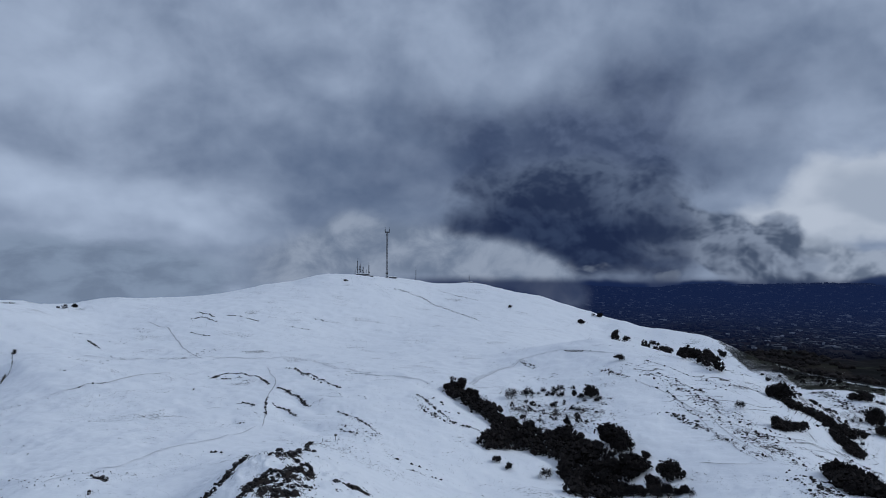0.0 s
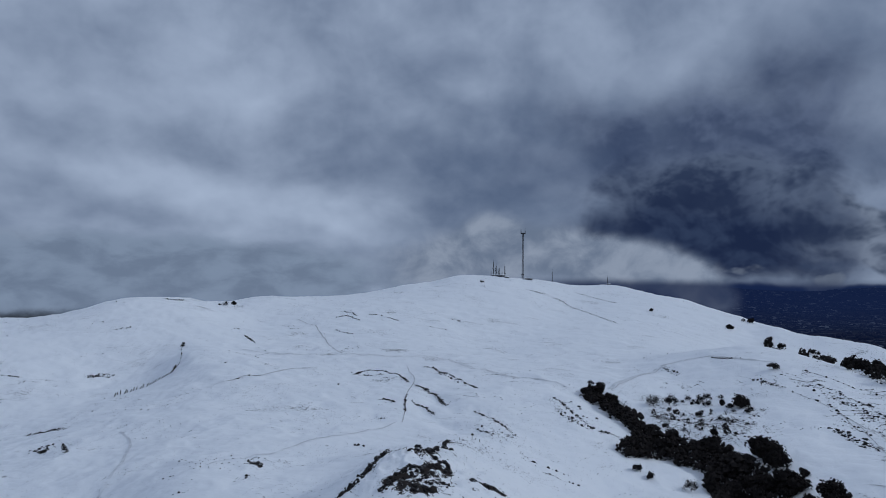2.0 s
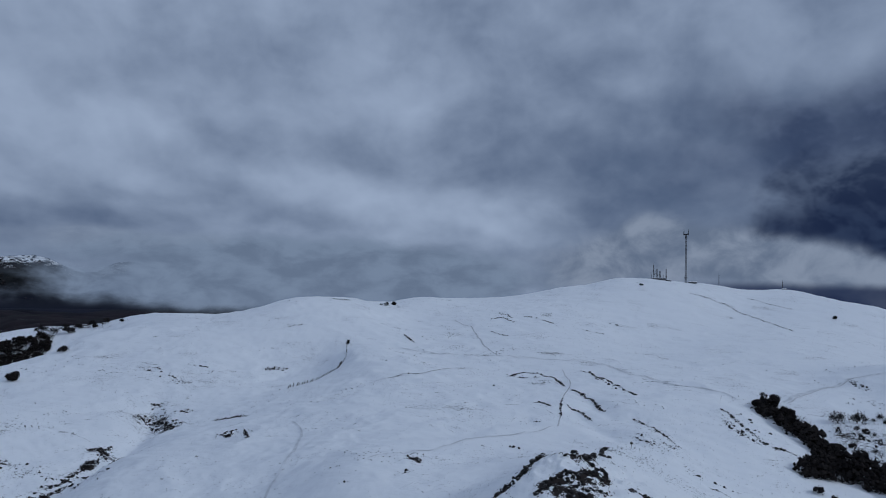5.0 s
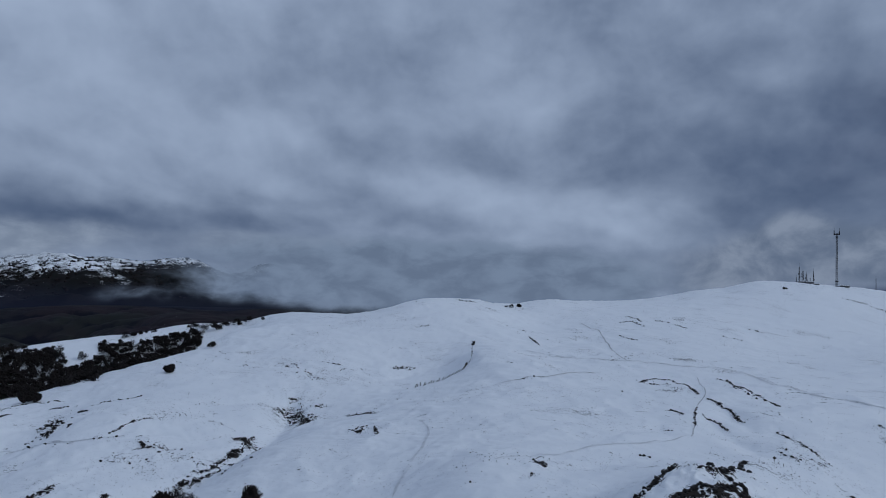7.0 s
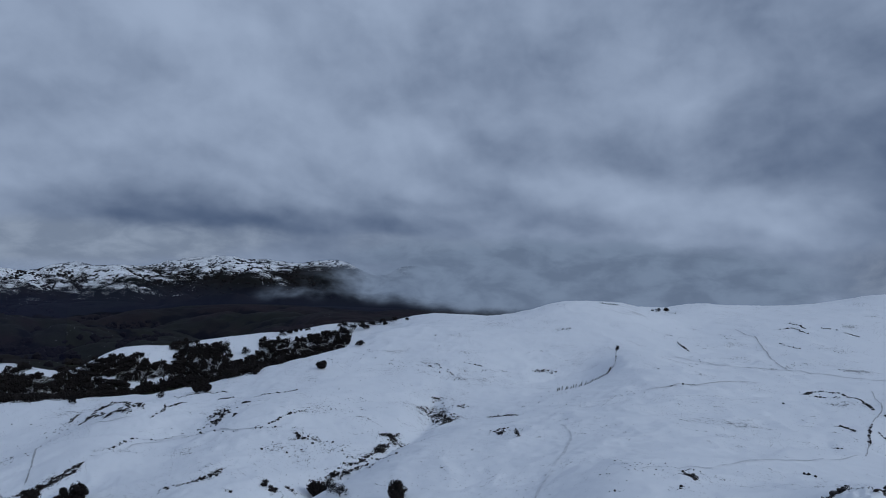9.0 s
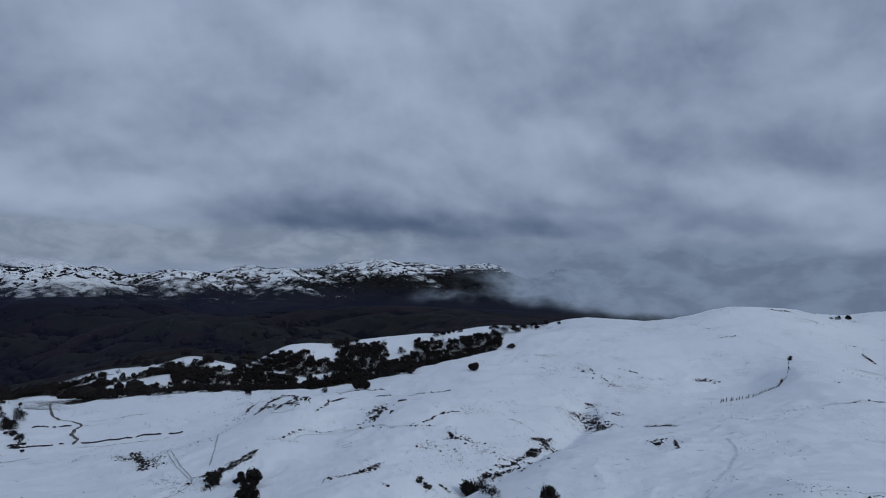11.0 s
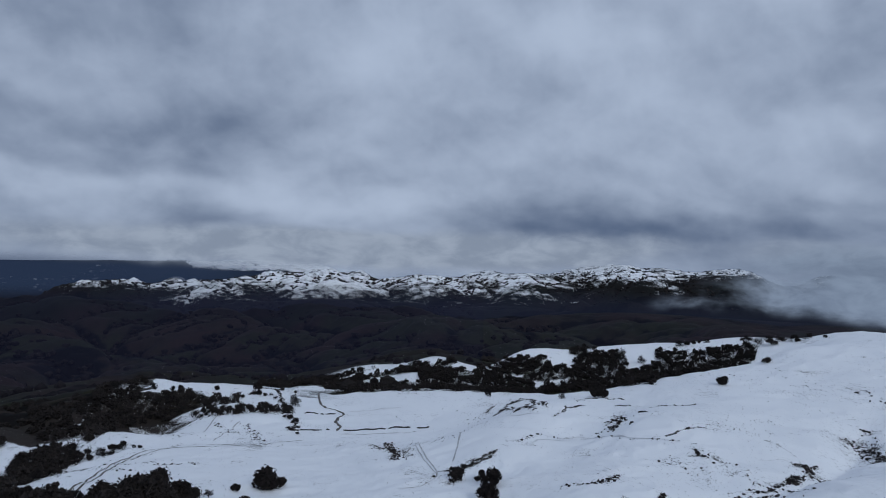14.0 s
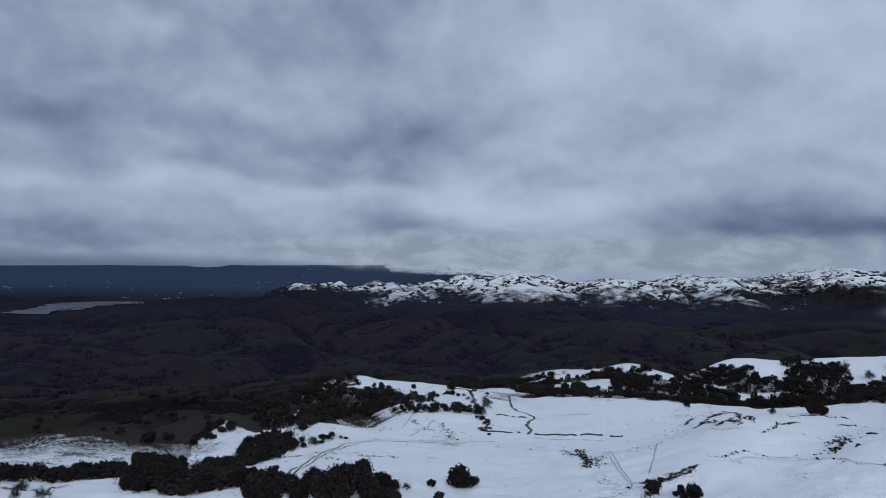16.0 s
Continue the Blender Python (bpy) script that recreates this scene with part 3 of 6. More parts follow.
bare(0.52, 2.3, (-13, 256.3), (3.1, 258.2))
bare(0.85, 1.49, (-317.1, 879), (-311.1, 902.6), (-279.9, 863.4))
bare(0.81, 1.49, (-329.6, 938.7), (-313.7, 931.5), (-296.1, 903.2))
bare(0.81, 1.38, (-283.2, 920.8), (-265, 916.6))
bare(0.81, 1.38, (-254.8, 906.1), (-234, 889.9))
bare(0.74, 1.38, (-278.3, 772.2), (-248.1, 744))
bare(0.81, 1.61, (-382.3, 724.7), (-374.8, 723.7))
bare(0.81, 1.38, (-340.4, 668.5), (-315.2, 639.5))
bare(0.67, 2.53, (-104.4, 1364.1), (-71.3, 1360), (-36.2, 1343.8), (3.8, 1268.8), (56.6, 1144.9))
bare(0.74, 2.53, (-93.1, 1358.8), (-75.6, 1357.9))
bare(0.74, 2.3, (-49.5, 1356.7), (-29.9, 1343.8))
bare(0.67, 2.3, (-7.2, 1451.1), (26.1, 1415.9), (67.2, 1362.7))
bare(0.59, 1.61, (-187.1, 870.7), (-165.8, 874.9))
bare(0.59, 1.61, (-186.2, 994.8), (-160.2, 963.9))
bare(1.26, 0.92, (-88.9, 180.2), (-87, 179.7), (-84.7, 177.6))
bare(0.74, 0.92, (-79.2, 233.6), (-71.1, 230.7))
bare(0.52, 1.38, (-82.1, 159.4), (-81.8, 166.3))
bare(0.59, 1.38, (-205.7, 385.3), (-197, 393.4), (-201.2, 417.3))
bare(0.67, 1.15, (-413.2, 431), (-393.2, 431.8))
bare(0.81, 1.38, (-369.1, 470.2), (-352.9, 475.9))
bare(0.89, 1.15, (-206.7, 237.4), (-196.7, 230.2))
bare(0.81, 0.92, (-199.5, 242.5), (-179.1, 219.6))
bare(0.81, 1.03, (-258.6, 299), (-249.7, 300))
bare(0.89, 1.38, (-89.6, 181.2), (-87, 181.3))
bare(0.74, 1.15, (-90.4, 145.9), (-88.5, 147.2))
bare(0.59, 2.88, (-332.4, 310.6), (-311.7, 304.2), (-276.4, 279.8))
bare(0.74, 2.07, (-331.8, 307.9), (-325.2, 310.6))
bare(0.74, 1.38, (-315.7, 323.8), (-308.9, 324.8))
bare(0.44, 2.3, (-46.2, 317.5), (-28.8, 305.7))
bare(0.81, 1.61, (146.9, 476.1), (153.7, 452.7), (160.2, 437.8), (163.6, 412.6))
bare(0.96, 1.49, (124.2, 377.2), (127, 373.7))
bare(0.89, 1.38, (125.5, 366.3), (127.1, 359.8))
bare(0.89, 1.38, (127.9, 355.1), (128.9, 350.2))
bare(0.59, 4.02, (132.5, 358.3), (134.7, 318.9), (137.5, 292.1))
bare(0.52, 3.45, (162.1, 368), (181.8, 356.1))
bare(0.52, 0.8, (150.7, 521.7), (165.5, 481.1), (179.6, 442.9))
bare(0.52, 0.8, (124.5, 459.5), (140, 435.2), (136.6, 373.6))
# the east slopes, the plateau and its gully
bare(0.77, 1.84, (-550.7, 162.5), (-584, 178.1))
bare(0.86, 2.53, (-502.3, 156.8), (-576.5, 189.6), (-607.2, 212.5), (-593.2, 217.8), (-413.6, 160.9))
bare(0.86, 2.99, (-437.3, 147.6), (-437.5, 155.1), (-409.7, 152.4))
bare(0.6, 3.68, (-551.9, 176.9), (-423.1, 160.9))
bare(0.9, 2.3, (-429.4, 145.7), (-430.4, 150.8))
bare(0.77, 1.15, (-390.9, 156.5), (-415, 174.4), (-475.6, 215.6))
bare(0.73, 1.15, (-509.5, 222.2), (-517, 243.2), (-484.8, 254.6))
bare(0.69, 1.03, (-466.5, 234.3), (-449.2, 244.6))
bare(0.77, 1.15, (-424.5, 239.5), (-422.2, 250.9), (-412.1, 266.8))
bare(0.95, 1.49, (-407, 221.8), (-377, 209.8))
bare(0.86, 1.03, (-309.5, 183), (-315.7, 194.7), (-325.7, 215))
bare(0.99, 2.76, (-354.3, 176.2), (-357.3, 182.1), (-368.9, 191.3))
bare(0.77, 3.91, (-365.8, 179.8), (-424.8, 217.5))
bare(0.6, 2.3, (-357.4, 170.5), (-355.5, 175.8))
bare(0.99, 2.76, (-430, 63.5), (-394, 61.6), (-350.8, 56.7))
bare(0.65, 6.32, (-423.6, 51.5), (-391, 63.7), (-348, 62.6))
bare(0.47, 5.75, (-550, -26.8), (-508.1, -18.5), (-471.3, -14.3))
bare(1.07, 2.99, (-307.5, 72.9), (-303.5, 77.5), (-307.1, 86.1))
bare(0.99, 2.53, (-288, 70.1), (-289.5, 75.3))
bare(0.95, 1.03, (-310.4, 89.6), (-315.8, 95.1), (-317.9, 99.7))
bare(1.07, 1.95, (-232.4, 163), (-235.1, 172.6), (-240.2, 188.2), (-250.2, 209))
bare(0.86, 1.38, (-250.2, 209), (-263.8, 223.8), (-275.2, 239.9))
bare(0.77, 1.38, (-231.2, 169.8), (-234.7, 186.9), (-206.3, 178.1))
bare(0.95, 2.07, (-272.4, 225.4), (-274.1, 232.4))
bare(1.03, 1.84, (-277.7, 178.3), (-275.6, 180.9))
bare(0.53, 6.32, (-284.4, 183.4), (-271.8, 186.1), (-260.2, 184.4))
bare(0.47, 6.9, (-278, 166.2), (-257, 170.4))
bare(0.43, 4.6, (-255.9, 187.5), (-243.7, 186.2), (-245.5, 193.8))
bare(0.86, 1.61, (-247.8, 104.3), (-243.4, 111.6), (-244.5, 119.6), (-255.1, 130.9))
bare(0.73, 2.99, (-242.4, 115.4), (-250.3, 128))
bare(0.95, 1.84, (-232.3, 135.1), (-230.4, 137.9), (-223.3, 135.5))
bare(0.86, 1.38, (-231.3, 145), (-226.1, 145.5))
bare(0.69, 2.53, (-341.3, 319.2), (-317.3, 308.3), (-281, 284.4))
bare(0.77, 1.84, (-347.4, 331.7), (-344.3, 334.1))
bare(1.03, 2.07, (-312.7, 85.4), (-309, 89.5), (-311.7, 94.5))
bare(0.86, 0.92, (-311.3, 94), (-317.8, 99.5))
bare(0.6, 1.03, (-328.6, 113.3), (-345.9, 125.6), (-360.1, 137.5))
bare(0.39, 1.38, (-360.1, 137.5), (-366.2, 163.6), (-317.2, 164.3), (-297.6, 183.8))
bare(0.69, 1.38, (-225.1, 117.5), (-219.9, 117.3))
bare(0.6, 1.61, (-319, 294.3), (-301.5, 298.4))
bare(0.73, 1.84, (-366.9, 470.9), (-354.8, 481.5))
bare(0.77, 1.38, (-264.4, 297.3), (-246.5, 297.5))
bare(0.77, 1.84, (-201.6, 232.8), (-203.1, 239))
bare(0.69, 4.6, (-530.8, -126.7), (-642.4, -126.8), (-661.3, -101.2), (-580.2, -55.8))
bare(0.52, 5.75, (-393.4, -112.1), (-401.8, -81.2), (-374.2, -39.9))
bare(0.47, 4.6, (-393.4, -92), (-355.3, -53.5))
bare(0.52, 3.45, (-550.8, -49.3), (-511.5, -32.7))
bare(0.86, 2.76, (-599, 0.8), (-588.3, 11.2), (-548.1, 9.6), (-530.6, 5.4))
bare(0.77, 2.3, (-720.4, -33.6), (-802.9, -22.6), (-786, -7.2), (-641.5, 1.8))

# bare or thinly snowed ground, in woods and outside, outlined to fit the camera's view: amount, outline
THIN_SNOW_RINGS = []


def thin_snow(amount, *ring):
    THIN_SNOW_RINGS.append((amount, ring))


# open snowy knolls among the woods
CLEARINGS = []


def clearing(*ring):
    CLEARINGS.append(list(ring))


thin_snow(0.42, (40, 436), (66, 462), (97, 432), (93, 397), (76, 366), (53, 370), (37, 391))
thin_snow(0.35, (228, 461), (319, 582), (307, 502), (257, 421), (226, 407), (207, 415))
thin_snow(1.3, (496, 1034), (465, 733), (420, 661), (375, 705), (370, 729))
thin_snow(0.8, (464, 1175), (777, 1786), (496, 1034), (370, 729), (379, 797), (447, 1028))
thin_snow(0.8, (-1116, -276), (-1141, -190), (-900, -150), (-770, -135), (-735, -150), (-706, -174))
thin_snow(0.62, (245, 492), (406, 639), (311, 491), (257, 455), (233, 452))
thin_snow(0.55, (-670, -470), (-517, -309), (-519, -253), (-512, -210), (-408, -170), (-404, -213), (-391, -253), (-368, -257))
thin_snow(1.35, (-940, -662), (-1013, -539), (-1000, -305), (-686, -203), (-539, -167), (-512, -184), (-515, -211), (-524, -255), (-533, -319), (-676, -474))
thin_snow(1, (-1150, -12), (-992, -9), (-910, 46), (-938, 89), (-875, 250), (-835, 297), (-799, 364), (-540, 307), (-897, 510), (-1022, 528), (-1053, 463), (-950, 329), (-971, 276), (-1008, 215), (-1011, 128), (-1034, 48))
thin_snow(0.85, (0, 447), (11, 455), (20, 433), (31, 395), (44, 368), (63, 359), (68, 342), (79, 330), (76, 306), (71, 282), (50, 270), (54, 304), (56, 333), (42, 348), (23, 329), (18, 333), (33, 374), (22, 401))
thin_snow(0.6, (182, 531), (409, 1081), (203, 524), (211, 515), (198, 491), (187, 505))
thin_snow(0.6, (217, 451), (225, 451), (236, 444), (280, 464), (272, 454), (233, 425), (210, 421))
thin_snow(0.5, (174, 370), (192, 391), (205, 395), (200, 389), (177, 366))
thin_snow(0.6, (226, 409), (240, 421), (241, 399), (230, 384), (223, 390))
thin_snow(0.9, (143, 263), (159, 278), (152, 243), (145, 232), (136, 235))
thin_snow(0.95, (-889, 289), (-888, 329), (-902, 384), (-904, 429), (-1025, 522), (-848, 428), (-808, 446), (-883, 491), (-847, 534), (-839, 585), (-819, 619), (-767, 571), (-606, 403), (-578, 340), (-568, 299), (-798, 372), (-809, 316), (-677, 227))
thin_snow(0.85, (-809, 46), (-821, 93), (-960, 137), (-944, 187), (-946, 226), (-918, 259), (-870, 283), (-677, 227), (-681, 169), (-712, 119))
thin_snow(0.7, (-968, 108), (-966, 160), (-943, 190), (-930, 222), (-901, 225), (-906, 180), (-933, 119))
thin_snow(0.9, (-877, 44), (-970, 87), (-1001, 112), (-955, 104), (-902, 68))
thin_snow(0.5, (-915, 266), (-925, 301), (-920, 357), (-924, 394), (-893, 347), (-883, 295), (-885, 265))
thin_snow(0.5, (-279, -123), (-278, -99), (-270, -74), (-270, -43), (-267, -42), (-276, -121))
thin_snow(0.7, (-367.1, -256.2), (-364.9, -235.7), (-371.1, -220.7), (-395, -203.1), (-346.3, -175.8), (-350, -204.9), (-353.2, -228), (-328.8, -229.2))
thin_snow(0.8, (-305.2, -157.5), (-363.4, -177.5), (-331.6, -145.1), (-310.5, -132.6), (-277.2, -123.7), (-295.1, -148))
thin_snow(0.7, (-276.4, -121.7), (-299.8, -128.4), (-312.6, -126.2), (-302.9, -106.5), (-293.6, -92.5), (-293.3, -80.5), (-276.8, -71.3), (-266.3, -72.9), (-270.4, -83.4), (-282.9, -89.3), (-286.1, -110.3))
thin_snow(0.7, (-271.8, -69.9), (-280.4, -63), (-290.3, -59.4), (-307.4, -49.1), (-286, -42), (-285.5, -30), (-273.4, -32.2), (-266, -64))
thin_snow(0.7, (-346.5, -142.4), (-379.5, -146.8), (-396, -135.8), (-335.7, -113.3), (-321.8, -117.9), (-313.3, -127.8))
thin_snow(0.7, (-400.7, -140.4), (-437.9, -146), (-442.2, -131.4), (-424.4, -113.1), (-404.9, -110.4), (-381.7, -118.2), (-363.3, -120.8))
thin_snow(0.5, (-452.9, -123.7), (-483.6, -98.2), (-476.9, -84.6), (-429.4, -100.6), (-414.9, -110.4))
thin_snow(1.05, (-719, -235), (-795, -199), (-756, -160), (-761, -132), (-760, -92), (-722, -84), (-672, -62), (-668, -95), (-648, -128), (-548, -136), (-535, -150), (-576, -188))
thin_snow(1.3, (-664, -352), (-719, -346), (-1046, -363), (-760, -190), (-663, -168), (-620, -190), (-570, -190), (-600, -227), (-594, -264))
thin_snow(0.95, (-491, -122), (-665, -134), (-668, -91), (-672, -76), (-660, -33), (-692, -43), (-726, -74), (-770, -94), (-743, -108), (-726, -144), (-674, -164), (-593, -162))
thin_snow(0.75, (-504, -160), (-487, -125), (-454, -123), (-433, -108), (-397, -122), (-404, -140))
thin_snow(0.75, (-453, -223), (-439, -197), (-368, -154), (-313, -133), (-320, -157))
thin_snow(0.62, (-630.5, -75.6), (-671, -80.8), (-628.3, -46.1), (-636.1, -16.5), (-627.9, 4.9), (-601.8, 9.7), (-594.5, -5.6), (-590.2, -29.1), (-572.2, -50.7))
clearing((-521, -212), (-580, -210), (-547, -177), (-501, -152), (-472, -162))
clearing((-992, 74), (-1011, 128), (-1035, 168), (-990, 158), (-985, 93))
clearing((-998, 188), (-1035, 214), (-1030, 240), (-997, 242), (-973, 208))
clearing((-935, 218), (-989, 254), (-964, 272), (-928, 257))
clearing((-949, 90), (-972, 123), (-962, 160), (-925, 182), (-892, 170), (-929, 118))
clearing((-930, 309), (-1084, 384), (-1070, 421), (-1054, 459), (-931, 395), (-914, 345))
clearing((-1053, 463), (-1031, 509), (-1000, 568), (-899, 506), (-908, 434))
clearing((-862, 439), (-913, 478), (-897, 510), (-833, 474), (-825, 445))
clearing((-901, 285), (-877, 308), (-859, 298), (-879, 288))
clearing((-854, 310), (-849, 361), (-832, 354), (-839, 311))
clearing((-738, -138), (-787, -113), (-752, -111))
clearing((-810, -94), (-1146, -95), (-758, -26), (-720, -48), (-749, -80))
clearing((-594, -163), (-637, -162), (-601, -153))
clearing((-944, 466), (-1006, 558), (-978, 605), (-885, 543), (-899, 472))
clearing((-908, 340), (-935, 398), (-919, 405), (-875, 373), (-892, 355))
clearing((-884, 455), (-886, 487), (-820, 448), (-840, 437))


def bareness(x, y):
    d = np.hypot(x, y)
    total = np.clip(fbm(x, y, 48.0, 4, 71) - 0.2, 0, 1) * 0.6 * step(90, 160, d) * (1 - step(1300, 1700, d))
    for amount, ring in THIN_SNOW_RINGS + [(0.0, ring) for ring in CLEARINGS]:
        p = np.array(ring, float)
        near = np.nonzero((x > p[:, 0].min()) & (x < p[:, 0].max()) & (y > p[:, 1].min()) & (y < p[:, 1].max()))[0]
        px, py = x[near], y[near]
        hit = np.zeros(len(near), bool)
        for (ax, ay), (bx, by) in zip(p, np.roll(p, -1, axis=0)):
            if ay != by:
                hit ^= ((ay > py) != (by > py)) & (px < (bx - ax) * (py - ay) / (by - ay) + ax)
        total[near] = np.where(hit, np.maximum(total[near], amount) if amount else 0.0, total[near])
    for amount, wide, line in BARE:
        p = np.array(line, float)
        reach = 4.0 * wide
        near = np.nonzero((x > p[:, 0].min() - reach) & (x < p[:, 0].max() + reach) & (y > p[:, 1].min() - reach) & (y < p[:, 1].max() + reach))[0]
        if not len(near):
            continue
        px, py = x[near], y[near]
        best = np.full(len(near), 1e9)
        for a, b in zip(p[:-1], p[1:]):
            ab = b - a
            t = np.clip(((px - a[0]) * ab[0] + (py - a[1]) * ab[1]) / max(ab @ ab, 1e-6), 0, 1)
            best = np.minimum(best, np.hypot(px - a[0] - t * ab[0], py - a[1] - t * ab[1]))
        broken = 0.62 + 1.0 * np.clip(fbm(px, py, 4.0 + wide, 3, 75) + 0.25, -0.4, 0.9)
        total[near] = np.maximum(total[near], amount * broken * (0.60 * np.exp(-(best / (0.8 * wide)) ** 2) + 0.36 * np.exp(-(best / (2.2 * wide)) ** 2)))
    return total


def snow_cover(x, y, z):
    """How much snow lies there: it ends some way down the slopes, and higher up on the range across the valley."""
    d = np.hypot(x, y)
    east = step(560, 820, -x)
    far = step(2600, 3000, d)
    line = -106.0 - 18.0 * step(820, 900, -x) * step(-60, 40, y) + 26.0 * step(420, 520, x) + east * step(1170, 1330, d) * (1 - far) * 260.0
    line = line + east * far * (106.0 - 60.0 + 0.044 * y + 50.0 * fbm(x, y, 300.0, 5, 61) * (1 - step(4150, 4300, d))) + (1 - east) * step(1800, 1950, d) * 400.0
    line = line + far * east * 48.0 * step(800, 1700, y)
    line = line + far * east * (step(900, 1250, -y) * 400.0 + step(250, 900, -y) * 46.0)
    line = line + east * step(4250, 4400, d) * (78.0 + 200.0 * step(480, 820, np.abs(y + 60)))
    return np.clip((z - line) / np.where(d > 4250, 14.0, np.where(d > 2500, 62.0, 16.0)) + 0.5, np.where(d > 2000, -3.0, -0.6), np.where(d > 2500, 1.0, 1.5))


def build_ground():
    rings = np.concatenate([np.geomspace(14.0, 100.0, 24)[:-1], np.geomspace(100.0, 4960.0, 560)])
    fan = np.concatenate([np.arange(-37.0, 130.0, 0.15), np.arange(130.0, 323.0, 1.6)])
    a = np.radians(fan)
    gx, gy = -np.sin(a)[None, :] * rings[:, None], np.cos(a)[None, :] * rings[:, None]
    gz = height(gx, gy)
    n, k = len(rings), len(fan)
    verts = np.stack([gx, gy, gz], -1).reshape(-1, 3)
    verts = np.vstack([verts, [[0.0, 0.0, gz[0].mean()]]])
    i, j = np.meshgrid(np.arange(n - 1), np.arange(k), indexing="ij")
    j2 = (j + 1) % k
    quads = np.stack([i * k + j, i * k + j2, (i + 1) * k + j2, (i + 1) * k + j], -1).reshape(-1, 4)
    hub = len(verts) - 1
    tris = np.stack([np.full(k, hub), np.arange(k), (np.arange(k) + 1) % k], -1)
    loops = np.concatenate([quads.ravel()[::-1], tris.ravel()])
    starts = np.concatenate([np.arange(len(quads)) * 4, len(quads) * 4 + np.arange(k) * 3])
    me = bpy.data.meshes.new("ground")
    me.vertices.add(len(verts))
    me.vertices.foreach_set("co", verts.ravel())
    me.loops.add(len(loops))
    me.loops.foreach_set("vertex_index", loops.astype(np.int32))
    me.polygons.add(len(starts))
    me.polygons.foreach_set("loop_start", starts.astype(np.int32))
    me.update(calc_edges=True)
    me.polygons.foreach_set("use_smooth", np.ones(len(starts), bool))
    snow = me.attributes.new("snow", "FLOAT", "POINT")
    snow.data.foreach_set("value", snow_cover(*verts.T).astype(np.float32))
    trod = me.attributes.new("trod", "FLOAT", "POINT")
    vx, vy = verts[:, 0], verts[:, 1]
    pasture = np.exp(-(((vx - 215) / 110) ** 2 + ((vy - 470) / 120) ** 2)) + 0.55 * np.exp(-(((vx + 60) / 60) ** 2 + ((vy - 470) / 130) ** 2))
    pasture += 0.5 * np.exp(-(((vx + 470) / 130) ** 2 + ((vy + 60) / 60) ** 2)) + 0.4 * np.exp(-(((vx + 330) / 60) ** 2 + ((vy - 240) / 50) ** 2))
    trod.data.foreach_set("value", (0.42 + 0.9 * np.clip(pasture, 0, 1)).astype(np.float32))
    worn = me.attributes.new("bare", "FLOAT", "POINT")
    worn.data.foreach_set("value", bareness(verts[:, 0], verts[:, 1]).astype(np.float32))
    flat_d = np.hypot(verts[:, 0], verts[:, 1])
    gully = me.attributes.new("gully", "FLOAT", "POINT")
    gully.data.foreach_set("value", hills(verts[:, 0], verts[:, 1], flat_d, np.degrees(np.arctan2(-verts[:, 0], verts[:, 1])))[1].astype(np.float32))
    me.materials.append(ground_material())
    ob = new("ground", me)
    return tagged(ob, "snow-covered mountain ridge falling to dark grassy valleys", "hillside", kind="structure")


ground = build_ground()


# ---------------------------------------------------------------- lake and low cloud
def sheet(name, material, turn0, turn1, rise0, rise1, far, label, category):
    """An upright, slightly bent sheet standing far off, on which cloud or haze is painted."""
    me = bpy.data.meshes.new(name)
    n, k = 60, 12
    verts, uvs, faces = [], [], []
    for i in range(n + 1):
        a = radians(turn0 + (turn1 - turn0) * i / n)
        for j in range(k + 1):
            e = rise0 + (rise1 - rise0) * j / k
            r = far + 60.0 * math.sin(i * 0.7 + j * 0.4)
            verts.append((-math.sin(a) * r, math.cos(a) * r, EYE[2] + far * math.tan(radians(e))))
            uvs.append((math.degrees(a), e))
    for i in range(n):
        for j in range(k):
            q = i * (k + 1) + j
            faces.append((q, q + k + 1, q + k + 2, q + 1))
    me.from_pydata(verts, [], faces)
    layer = me.uv_layers.new(name="cloud")
    for loop in me.loops:
        layer.data[loop.index].uv = uvs[loop.vertex_index]
    me.materials.append(material)
    ob = new(name, me)
    ob.visible_shadow = False
    return tagged(ob, label, category, kind="structure")


